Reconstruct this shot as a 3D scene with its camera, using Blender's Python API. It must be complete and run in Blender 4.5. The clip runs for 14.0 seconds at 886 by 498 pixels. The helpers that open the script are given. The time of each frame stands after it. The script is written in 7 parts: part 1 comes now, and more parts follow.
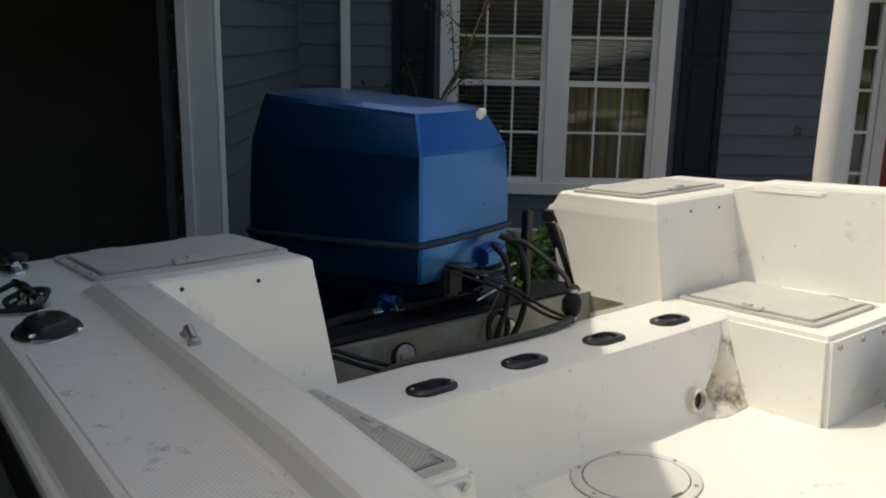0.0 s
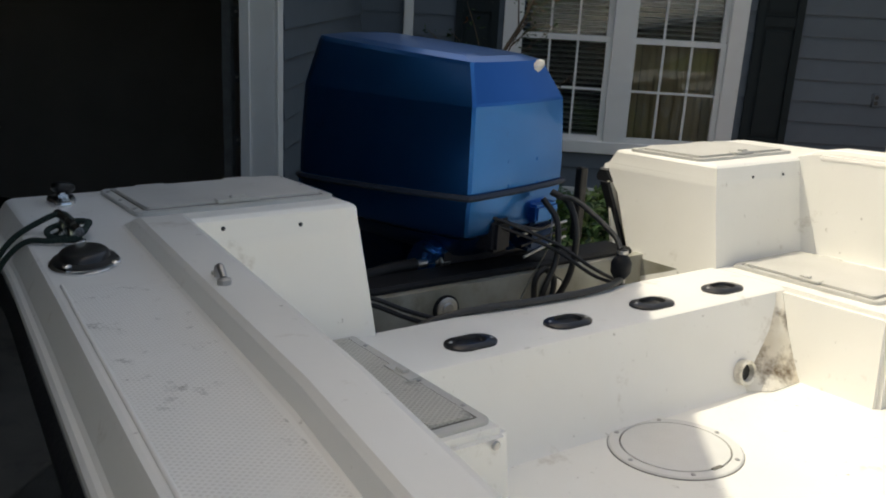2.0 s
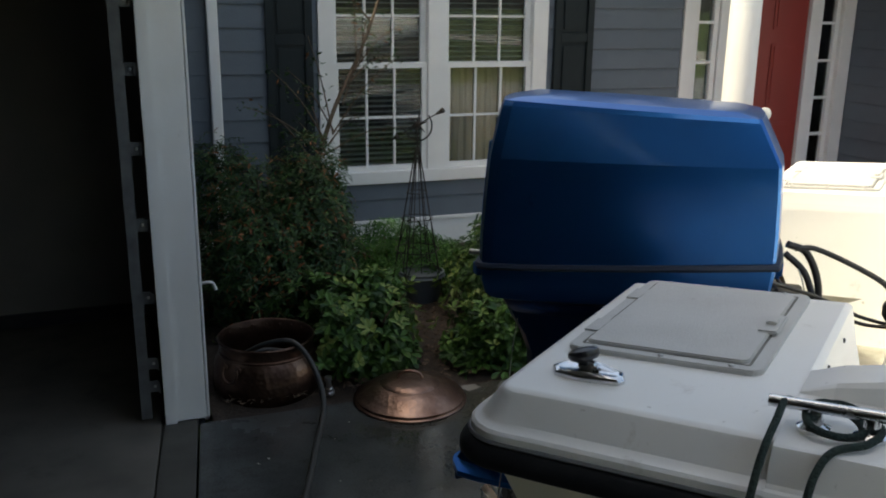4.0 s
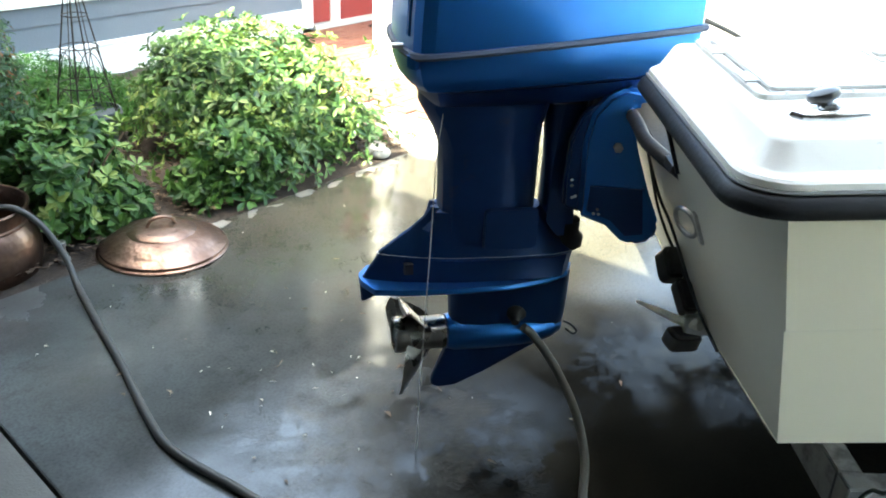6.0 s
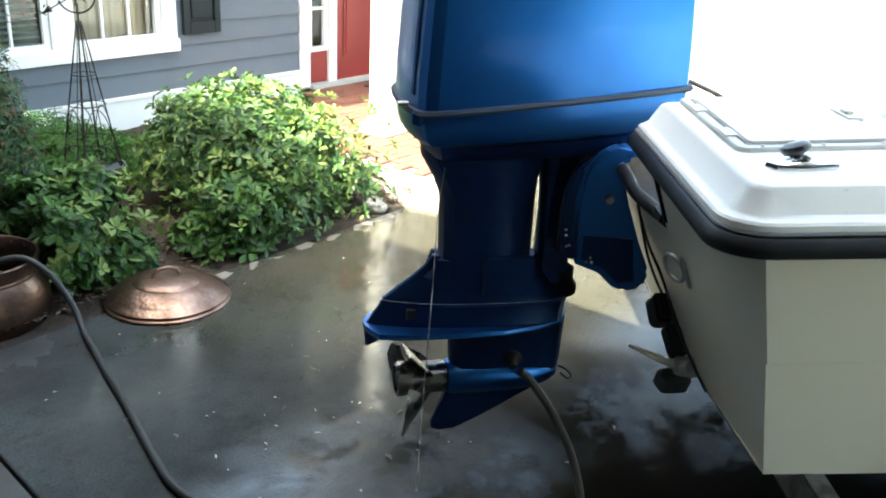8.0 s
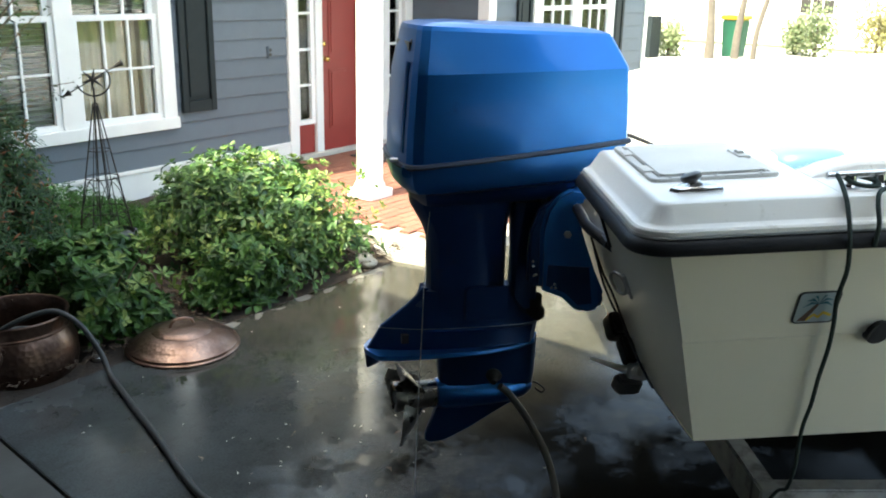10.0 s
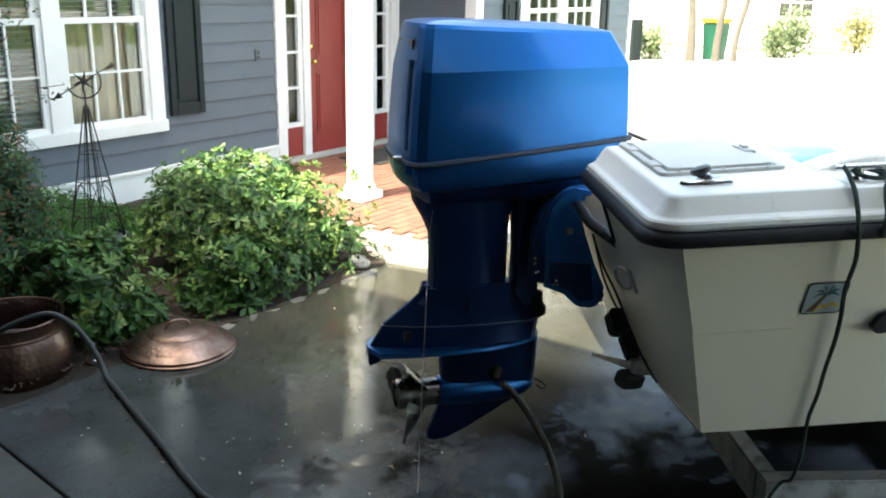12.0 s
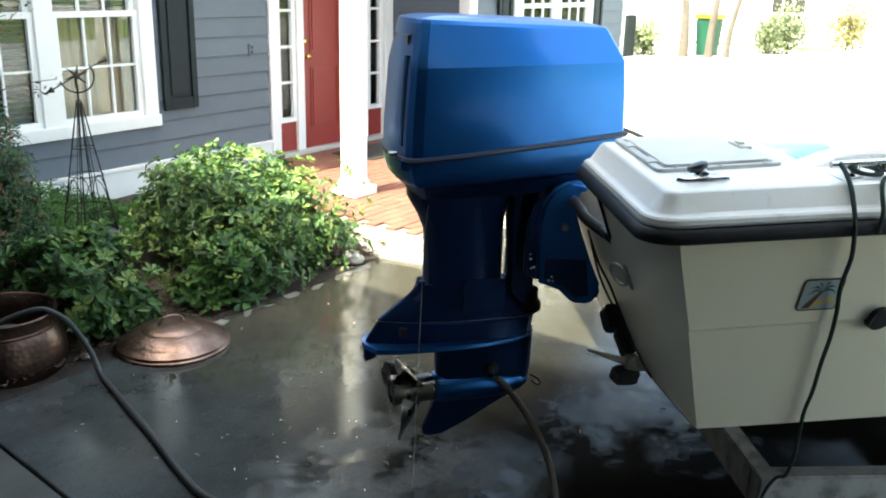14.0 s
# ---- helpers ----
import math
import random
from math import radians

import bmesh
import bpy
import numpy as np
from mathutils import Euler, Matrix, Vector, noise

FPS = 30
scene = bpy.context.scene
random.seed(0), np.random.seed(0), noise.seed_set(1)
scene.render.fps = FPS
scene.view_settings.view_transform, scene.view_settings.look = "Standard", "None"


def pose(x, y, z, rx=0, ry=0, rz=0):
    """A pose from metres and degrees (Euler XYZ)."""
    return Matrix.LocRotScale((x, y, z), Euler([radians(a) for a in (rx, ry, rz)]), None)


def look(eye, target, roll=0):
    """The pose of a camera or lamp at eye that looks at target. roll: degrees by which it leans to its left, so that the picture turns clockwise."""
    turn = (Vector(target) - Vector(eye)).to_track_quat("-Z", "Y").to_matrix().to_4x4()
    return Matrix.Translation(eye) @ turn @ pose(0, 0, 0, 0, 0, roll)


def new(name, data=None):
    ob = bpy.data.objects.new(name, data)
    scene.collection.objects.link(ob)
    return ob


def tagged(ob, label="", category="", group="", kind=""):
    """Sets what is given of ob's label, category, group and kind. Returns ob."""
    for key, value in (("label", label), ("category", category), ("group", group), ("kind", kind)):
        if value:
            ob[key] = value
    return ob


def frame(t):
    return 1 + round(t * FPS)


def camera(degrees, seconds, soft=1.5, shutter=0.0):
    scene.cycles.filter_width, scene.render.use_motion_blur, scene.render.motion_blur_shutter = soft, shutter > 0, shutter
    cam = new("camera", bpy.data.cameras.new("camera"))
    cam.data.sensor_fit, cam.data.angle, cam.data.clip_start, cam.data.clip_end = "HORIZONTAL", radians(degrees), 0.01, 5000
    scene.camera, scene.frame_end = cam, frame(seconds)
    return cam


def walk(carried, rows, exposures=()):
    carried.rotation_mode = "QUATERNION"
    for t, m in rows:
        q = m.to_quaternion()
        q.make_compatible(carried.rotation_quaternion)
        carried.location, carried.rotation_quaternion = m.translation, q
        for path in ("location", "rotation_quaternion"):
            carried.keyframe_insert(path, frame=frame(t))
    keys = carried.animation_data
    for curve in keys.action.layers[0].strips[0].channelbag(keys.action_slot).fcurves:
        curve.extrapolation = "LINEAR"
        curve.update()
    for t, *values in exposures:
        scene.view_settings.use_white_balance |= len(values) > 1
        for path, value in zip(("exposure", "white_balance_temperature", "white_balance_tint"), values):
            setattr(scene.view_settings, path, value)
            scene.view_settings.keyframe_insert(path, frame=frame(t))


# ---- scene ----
from mathutils.bvhtree import BVHTree

PATH = [
    (0, (3.903, -7.631, 1.984), (3.891, -5.690, 1.503), 1.1),
    (0.5, (3.980, -7.604, 1.963), (3.806, -5.674, 1.466), 0.8),
    (1, (3.970, -7.566, 1.954), (3.789, -5.653, 1.400), 1.9),
    (1.5, (3.969, -7.563, 1.959), (3.796, -5.662, 1.360), 2.2),
    (2, (3.927, -7.585, 1.968), (3.794, -5.677, 1.383), 3.2),
    (2.2, (3.871, -7.628, 1.965), (3.793, -5.710, 1.406), 3.4),
    (4.3, (2.057, -6.735, 2.018), (2.873, -4.996, 1.463), -1.4),
    (4.5, (1.964, -6.632, 1.959), (2.865, -4.980, 1.282), -2.1),
    (5, (1.740, -6.418, 1.927), (2.865, -4.925, 1.215), -1.6),
    (5.5, (1.612, -6.236, 1.871), (2.825, -4.924, 0.972), 0.8),
    (6, (1.464, -6.118, 1.840), (2.896, -5.016, 0.982), 2.6),
    (6.5, (1.437, -6.113, 1.823), (2.873, -4.977, 1.018), 2.7),
    (7, (1.441, -6.106, 1.825), (2.880, -4.977, 1.015), 2.8),
    (7.5, (1.422, -6.123, 1.851), (2.870, -4.987, 1.068), 3.7),
    (8, (1.334, -6.175, 1.863), (2.818, -5.055, 1.126), 2.9),
    (8.2, (1.249, -6.258, 1.892), (2.757, -5.085, 1.299), 2.3),
    (10.3, (0.881, -6.491, 1.925), (2.433, -5.373, 1.341), 1.2),
    (10.5, (0.863, -6.480, 1.915), (2.424, -5.370, 1.338), 1.3),
    (11, (0.852, -6.462, 1.908), (2.415, -5.357, 1.331), 0.9),
    (11.5, (0.844, -6.448, 1.904), (2.411, -5.342, 1.337), 1.0),
    (12, (0.846, -6.440, 1.904), (2.416, -5.345, 1.326), 1.2),
    (12.5, (0.849, -6.438, 1.903), (2.422, -5.349, 1.321), 1.3),
    (13, (0.841, -6.432, 1.902), (2.415, -5.345, 1.316), 1.3),
    (13.5, (0.842, -6.426, 1.906), (2.418, -5.345, 1.315), 1.2),
    (14, (0.844, -6.430, 1.905), (2.421, -5.350, 1.317), 1.4),
]
cam = camera(53.2, 14.0, soft=1.9)
walk(cam, [(t, look(eye, target, roll)) for t, eye, target, roll in PATH],
     exposures=[(0, 0.16, 7700, 4), (1.0, 0.42, 7700, 4), (2.2, 0.46, 7700, 4), (3.3, 0.95, 7900, 3), (4.3, 2.05, 8200, 2), (4.5, 2.75, 8300, 0), (5.0, 3.35, 8200, -4), (5.5, 4.05, 7900, -4), (6.0, 4.35, 7700, -4), (6.5, 4.15, 7700, -4), (7.0, 3.95, 7700, -4), (8.0, 3.65, 7700, -4), (8.6, 3.25, 7700, -4), (10.3, 3.02, 7700, -4), (14.0, 3.12, 7700, -4)])

# ---- daylight: a high sun from behind the garage, clear sky ----
SUN_WAY = Vector((0.136, -0.026, -0.245)).normalized()
world = bpy.data.worlds.new("sky")
scene.world = world
world.use_nodes = True
sky = world.node_tree.nodes.new("ShaderNodeTexSky")
sky.sky_type, sky.sun_disc = "NISHITA", False
sky.sun_elevation = math.asin(-SUN_WAY.z)
sky.sun_rotation = math.atan2(-SUN_WAY.x, -SUN_WAY.y)
sky.air_density, sky.dust_density, sky.ozone_density = 0.8, 4.0, 0.6
bg = world.node_tree.nodes["Background"]
bg.inputs["Strength"].default_value = 0.15
world.node_tree.links.new(sky.outputs["Color"], bg.inputs["Color"])
sun = new("sun", bpy.data.lights.new("sun", "SUN"))
sun.data.energy, sun.data.angle, sun.data.color = 2.1, radians(0.53), (1.0, 0.98, 0.93)
sun.matrix_world = look((0, 0, 30), Vector((0, 0, 30)) + SUN_WAY)


# ---- materials ----
def material(name, color, rough=0.5, metal=0.0, color2=None, scale=8.0, amount=0.5, bump=0.0, bump_scale=60.0,
             rough2=None, spread=0.0, coat=0.0, island=False, spec=0.5, dirt=None, dirt_scale=3.0, dirt_low=0.58, dirt_high=0.75, specks=None, speck_scale=40.0):
    """Base colour broken by noise at two sizes, with a fine relief and, if asked, patches of dirt and a spread by object."""
    m = bpy.data.materials.new(name)
    m.use_nodes = True
    nt = m.node_tree
    n, link = nt.nodes, nt.links.new
    b = n["Principled BSDF"]
    b.inputs["Roughness"].default_value, b.inputs["Metallic"].default_value = rough, metal
    b.inputs["Coat Weight"].default_value = coat
    b.inputs["Coat Roughness"].default_value = 0.08
    b.inputs["Specular IOR Level"].default_value = spec
    tc = n.new("ShaderNodeTexCoord")
    no = n.new("ShaderNodeTexNoise")
    no.inputs["Scale"].default_value, no.inputs["Detail"].default_value = scale, 6
    link(tc.outputs["Object"], no.inputs["Vector"])
    ramp = n.new("ShaderNodeMapRange")
    ramp.inputs["From Min"].default_value, ramp.inputs["From Max"].default_value = 0.35, 0.68
    ramp.inputs["To Max"].default_value = amount
    link(no.outputs["Fac"], ramp.inputs["Value"])
    mix = n.new("ShaderNodeMix")
    mix.data_type = "RGBA"
    mix.inputs["A"].default_value = (*color, 1)
    mix.inputs["B"].default_value = (*(color2 or [c * 0.75 for c in color]), 1)
    link(ramp.outputs["Result"], mix.inputs["Factor"])
    out = mix.outputs["Result"]
    if dirt:
        nd = n.new("ShaderNodeTexNoise")
        nd.inputs["Scale"].default_value, nd.inputs["Detail"].default_value, nd.inputs["Roughness"].default_value = dirt_scale, 9, 0.68
        link(tc.outputs["Object"], nd.inputs["Vector"])
        rd = n.new("ShaderNodeMapRange")
        rd.inputs["From Min"].default_value, rd.inputs["From Max"].default_value = dirt_low, dirt_high
        link(nd.outputs["Fac"], rd.inputs["Value"])
        md = n.new("ShaderNodeMix")
        md.data_type = "RGBA"
        link(rd.outputs["Result"], md.inputs["Factor"])
        link(out, md.inputs["A"])
        md.inputs["B"].default_value = (*dirt, 1)
        out = md.outputs["Result"]
    if specks:
        ns = n.new("ShaderNodeTexNoise")
        ns.inputs["Scale"].default_value, ns.inputs["Detail"].default_value, ns.inputs["Roughness"].default_value = speck_scale, 5, 0.6
        link(tc.outputs["Object"], ns.inputs["Vector"])
        rs = n.new("ShaderNodeMapRange")
        rs.inputs["From Min"].default_value, rs.inputs["From Max"].default_value, rs.inputs["To Max"].default_value = 0.68, 0.76, 0.7
        link(ns.outputs["Fac"], rs.inputs["Value"])
        ms = n.new("ShaderNodeMix")
        ms.data_type = "RGBA"
        link(rs.outputs["Result"], ms.inputs["Factor"])
        link(out, ms.inputs["A"])
        ms.inputs["B"].default_value = (*specks, 1)
        out = ms.outputs["Result"]
    if spread:
        hv = n.new("ShaderNodeHueSaturation")
        rnd = n.new("ShaderNodeNewGeometry" if island else "ShaderNodeObjectInfo")
        mr = n.new("ShaderNodeMapRange")
        mr.inputs["To Min"].default_value, mr.inputs["To Max"].default_value = 1 - spread, 1 + spread
        link(rnd.outputs["Random Per Island" if island else "Random"], mr.inputs["Value"])
        link(mr.outputs["Result"], hv.inputs["Value"])
        link(out, hv.inputs["Color"])
        out = hv.outputs["Color"]
    link(out, b.inputs["Base Color"])
    if rough2 is not None:
        rr = n.new("ShaderNodeMapRange")
        rr.inputs["From Min"].default_value, rr.inputs["From Max"].default_value = 0.35, 0.68
        rr.inputs["To Min"].default_value, rr.inputs["To Max"].default_value = rough, rough2
        link(no.outputs["Fac"], rr.inputs["Value"])
        link(rr.outputs["Result"], b.inputs["Roughness"])
    if bump:
        nb = n.new("ShaderNodeTexNoise")
        nb.inputs["Scale"].default_value, nb.inputs["Detail"].default_value = bump_scale, 4
        link(tc.outputs["Object"], nb.inputs["Vector"])
        bp = n.new("ShaderNodeBump")
        bp.inputs["Strength"].default_value, bp.inputs["Distance"].default_value = bump, 0.01
        link(nb.outputs["Fac"], bp.inputs["Height"])
        link(bp.outputs["Normal"], b.inputs["Normal"])
    return m


def hammered_copper(name, color, dark, size=0.022, rough=0.3):
    """Beaten copper: shallow round dents, browned in patches."""
    m = bpy.data.materials.new(name)
    m.use_nodes = True
    n, link = m.node_tree.nodes, m.node_tree.links.new
    b = n["Principled BSDF"]
    b.inputs["Metallic"].default_value = 1.0
    tc = n.new("ShaderNodeTexCoord")
    no = n.new("ShaderNodeTexNoise")
    no.inputs["Scale"].default_value, no.inputs["Detail"].default_value = 7, 7
    link(tc.outputs["Object"], no.inputs["Vector"])
    mr = n.new("ShaderNodeMapRange")
    mr.inputs["From Min"].default_value, mr.inputs["From Max"].default_value = 0.36, 0.66
    link(no.outputs["Fac"], mr.inputs["Value"])
    mix = n.new("ShaderNodeMix")
    mix.data_type = "RGBA"
    mix.inputs["A"].default_value, mix.inputs["B"].default_value = (*color, 1), (*dark, 1)
    link(mr.outputs["Result"], mix.inputs["Factor"])
    link(mix.outputs["Result"], b.inputs["Base Color"])
    rr = n.new("ShaderNodeMapRange")
    rr.inputs["From Min"].default_value, rr.inputs["From Max"].default_value = 0.36, 0.66
    rr.inputs["To Min"].default_value, rr.inputs["To Max"].default_value = rough, rough + 0.18
    link(no.outputs["Fac"], rr.inputs["Value"])
    link(rr.outputs["Result"], b.inputs["Roughness"])
    vo = n.new("ShaderNodeTexVoronoi")
    vo.feature = "SMOOTH_F1"
    vo.inputs["Scale"].default_value = 1.0 / size
    vo.inputs["Smoothness"].default_value = 0.35
    link(tc.outputs["Object"], vo.inputs["Vector"])
    bp = n.new("ShaderNodeBump")
    bp.inputs["Strength"].default_value, bp.inputs["Distance"].default_value = 0.35, 0.006
    link(vo.outputs["Distance"], bp.inputs["Height"])
    link(bp.outputs["Normal"], b.inputs["Normal"])
    return m


def leaf_material(name, dark, light, tip=None, tip_share=0.0):
    m = bpy.data.materials.new(name)
    m.use_nodes = True
    n, link = m.node_tree.nodes, m.node_tree.links.new
    b = n["Principled BSDF"]
    b.inputs["Roughness"].default_value = 0.45
    b.inputs["Specular IOR Level"].default_value = 0.36
    geo = n.new("ShaderNodeNewGeometry")
    ramp = n.new("ShaderNodeValToRGB")
    e = ramp.color_ramp.elements
    e[0].color, e[1].color = (*dark, 1), (*light, 1)
    if tip:
        e[1].position = 1 - tip_share - 0.04
        k = ramp.color_ramp.elements.new(1 - tip_share)
        k.color = (*tip, 1)
    link(geo.outputs["Random Per Island"], ramp.inputs["Fac"])
    link(ramp.outputs["Color"], b.inputs["Base Color"])
    tr = n.new("ShaderNodeBsdfTranslucent")
    link(ramp.outputs["Color"], tr.inputs["Color"])
    mx = n.new("ShaderNodeMixShader")
    mx.inputs["Fac"].default_value = 0.2
    link(b.outputs["BSDF"], mx.inputs[1])
    link(tr.outputs["BSDF"], mx.inputs[2])
    link(mx.outputs["Shader"], n["Material Output"].inputs["Surface"])
    return m


def weave_material(name, color, groove, pitch=0.008, rough=0.55, scuff=(0.27, 0.26, 0.23), wear=1.0, wear_scale=3.0, relief=0.22):
    """Moulded non-skid: a fine diagonal lattice set to the boat's axes, with grime in the grooves and scuffs."""
    m = bpy.data.materials.new(name)
    m.use_nodes = True
    n, link = m.node_tree.nodes, m.node_tree.links.new
    b = n["Principled BSDF"]
    b.inputs["Roughness"].default_value = rough
    tc = n.new("ShaderNodeTexCoord")
    waves = []
    for turn in (51.6 + 38, 51.6 - 38):
        mp = n.new("ShaderNodeMapping")
        mp.inputs["Rotation"].default_value = (0, 0, radians(turn))
        link(tc.outputs["Object"], mp.inputs["Vector"])
        wv = n.new("ShaderNodeTexWave")
        wv.inputs["Scale"].default_value = 0.314 / pitch
        wv.inputs["Distortion"].default_value = 0.0
        link(mp.outputs["Vector"], wv.inputs["Vector"])
        waves.append(wv.outputs["Fac"])
    mx = n.new("ShaderNodeMath")
    mx.operation = "MAXIMUM"
    link(waves[0], mx.inputs[0])
    link(waves[1], mx.inputs[1])

    def spots(scale, lo, hi, to):
        t = n.new("ShaderNodeTexNoise")
        t.inputs["Scale"].default_value, t.inputs["Detail"].default_value, t.inputs["Roughness"].default_value = scale, 9, 0.7
        link(tc.outputs["Object"], t.inputs["Vector"])
        r = n.new("ShaderNodeMapRange")
        r.inputs["From Min"].default_value, r.inputs["From Max"].default_value, r.inputs["To Max"].default_value = lo, hi, to
        link(t.outputs["Fac"], r.inputs["Value"])
        return r.outputs["Result"]

    def blend(f, a, c):
        t = n.new("ShaderNodeMix")
        t.data_type = "RGBA"
        link(f, t.inputs["Factor"])
        for key, v in (("A", a), ("B", c)):
            if isinstance(v, tuple):
                t.inputs[key].default_value = (*v, 1)
            else:
                link(v, t.inputs[key])
        return t.outputs["Result"]

    worn = n.new("ShaderNodeMath")          # the tread is rubbed smooth in places
    worn.operation = "MAXIMUM"
    link(mx.outputs[0], worn.inputs[0])
    link(spots(wear_scale, 0.50, 0.36, wear), worn.inputs[1])
    base = blend(worn.outputs[0], groove, color)
    base = blend(spots(5, 0.40, 0.75, 0.35), base, groove)
    base = blend(spots(16, 0.585, 0.68, 0.8), base, scuff)
    link(base, b.inputs["Base Color"])
    bp = n.new("ShaderNodeBump")
    bp.inputs["Strength"].default_value, bp.inputs["Distance"].default_value = relief, 0.002
    link(worn.outputs[0], bp.inputs["Height"])
    link(bp.outputs["Normal"], b.inputs["Normal"])
    return m


def glass_material(name, tint=(0.9, 0.95, 0.95)):
    """Window glass: clear behind a mirror sheen that grows towards grazing sight."""
    m = bpy.data.materials.new(name)
    m.use_nodes = True
    n, link = m.node_tree.nodes, m.node_tree.links.new
    clear = n.new("ShaderNodeBsdfTransparent")
    clear.inputs["Color"].default_value = (*tint, 1)
    gloss = n.new("ShaderNodeBsdfGlossy")
    gloss.inputs["Roughness"].default_value = 0.015
    fr = n.new("ShaderNodeFresnel")
    fr.inputs["IOR"].default_value = 1.55
    mx = n.new("ShaderNodeMixShader")
    link(fr.outputs["Fac"], mx.inputs["Fac"])
    link(clear.outputs["BSDF"], mx.inputs[1])
    link(gloss.outputs["BSDF"], mx.inputs[2])
    link(mx.outputs["Shader"], n["Material Output"].inputs["Surface"])
    return m


def wet_concrete(name):
    """Driveway slab: pale broom-finished concrete, with a wide wet, glossy patch round the motor and the boat's shade
    painted in.
    """
    m = bpy.data.materials.new(name)
    m.use_nodes = True
    n, link = m.node_tree.nodes, m.node_tree.links.new
    b = n["Principled BSDF"]
    tc = n.new("ShaderNodeTexCoord")

    def noise_of(scale, detail=6, rough=0.55):
        t = n.new("ShaderNodeTexNoise")
        t.inputs["Scale"].default_value, t.inputs["Detail"].default_value, t.inputs["Roughness"].default_value = scale, detail, rough
        link(tc.outputs["Object"], t.inputs["Vector"])
        return t.outputs["Fac"]

    def mapped(value, a, c, lo=0.0, hi=1.0):
        r = n.new("ShaderNodeMapRange")
        r.inputs["From Min"].default_value, r.inputs["From Max"].default_value = a, c
        r.inputs["To Min"].default_value, r.inputs["To Max"].default_value = lo, hi
        link(value, r.inputs["Value"])
        return r.outputs["Result"]

    def math_of(op, a, c):
        t = n.new("ShaderNodeMath")
        t.operation = op
        for k, v in enumerate((a, c)):
            if isinstance(v, float):
                t.inputs[k].default_value = v
            else:
                link(v, t.inputs[k])
        return t.outputs[0]

    def mixed(f, a, c):
        t = n.new("ShaderNodeMix")
        t.data_type = "RGBA"
        link(f, t.inputs["Factor"])
        for key, v in (("A", a), ("B", c)):
            if isinstance(v, tuple):
                t.inputs[key].default_value = (*v, 1)
            else:
                link(v, t.inputs[key])
        return t.outputs["Result"]

    def reach(x, y, k):
        """Distance from a middle, in units of 1 / k metres."""
        sub = n.new("ShaderNodeVectorMath")
        sub.operation = "SUBTRACT"
        sub.inputs[1].default_value = (x, y, 0)
        link(tc.outputs["Object"], sub.inputs[0])
        sc = n.new("ShaderNodeVectorMath")
        sc.operation = "MULTIPLY"
        sc.inputs[1].default_value = (k, k, 0)
        link(sub.outputs[0], sc.inputs[0])
        ln = n.new("ShaderNodeVectorMath")
        ln.operation = "LENGTH"
        link(sc.outputs[0], ln.inputs[0])
        return ln.outputs["Value"]

    ragged = mapped(noise_of(1.3, 8), 0.3, 0.7, -0.22, 0.22)
    wet = mapped(math_of("ADD", reach(4.6, -4.6, 0.42), ragged), 1.30, 0.75)          # where the water stands
    hull_dark = math_of("MAXIMUM", mapped(math_of("ADD", reach(3.85, -5.42, 0.76), ragged), 1.08, 0.55), mapped(math_of("ADD", reach(5.0, -6.0, 0.80), ragged), 1.15, 0.72))        # the hull's shade and dark reflection, put into the colour
    damp = mapped(math_of("ADD", reach(4.2, -4.6, 0.30), ragged), 1.5, 1.1)
    grain = noise_of(90, 3)
    blot = noise_of(2.2, 8, 0.62)
    dry = mixed(mapped(blot, 0.35, 0.7), (0.44, 0.42, 0.385), (0.34, 0.325, 0.295))
    moist = mixed(mapped(blot, 0.38, 0.66), (0.094, 0.104, 0.106), (0.050, 0.053, 0.052))
    moist = mixed(mapped(noise_of(9, 8, 0.7), 0.52, 0.70, 0.0, 0.7), moist, (0.038, 0.037, 0.031))
    # near-black: wet concrete, and the shade painted under the boat
    soaked_shade = mixed(mapped(blot, 0.35, 0.7), (0.011, 0.010, 0.008), (0.005, 0.005, 0.004))
    sep = n.new("ShaderNodeSeparateXYZ")
    link(tc.outputs["Object"], sep.inputs[0])
    silt = math_of("ADD", sep.outputs["X"], mapped(noise_of(1.1, 6), 0.3, 0.7, -0.35, 0.35))
    moist = mixed(mapped(silt, 3.5, 4.2, 0.0, 0.75), moist, (0.088, 0.079, 0.055))          # brown silt washed towards the kerb
    base = mixed(damp, dry, moist)
    base = mixed(mapped(wet, 0.0, 1.0, 0.0, 0.35), base, soaked_shade)
    base = mixed(hull_dark, base, soaked_shade)
    base = mixed(mapped(grain, 0.42, 0.72, 0.0, 0.4), base, (0.012, 0.012, 0.010))
    # the raised edge along the bed has dried in patches
    rim_dry = math_of("MULTIPLY", mapped(math_of("ADD", sep.outputs["Y"], mapped(noise_of(5, 6), 0.3, 0.7, -0.05, 0.05)), -2.79, -2.775), math_of("MULTIPLY", mapped(noise_of(2.6, 2), 0.53, 0.56), mapped(sep.outputs["X"], 3.85, 3.95)))
    base = mixed(rim_dry, base, (0.20, 0.19, 0.17))
    link(base, b.inputs["Base Color"])
    pool = math_of("MULTIPLY", mapped(noise_of(0.9, 7, 0.6), 0.36, 0.56), mapped(noise_of(7, 9, 0.7), 0.36, 0.52))
    film = math_of("MULTIPLY", wet, pool)
    rough = math_of("ADD", mapped(wet, 0.0, 1.0, 0.34, 0.055), mapped(film, 0.0, 1.0, 0.0, -0.045))
    link(math_of("MAXIMUM", rough, mapped(rim_dry, 0.0, 1.0, 0.0, 0.75)), b.inputs["Roughness"])
    bump = n.new("ShaderNodeBump")
    bump.inputs["Distance"].default_value = 0.004
    link(noise_of(160, 3), bump.inputs["Height"])
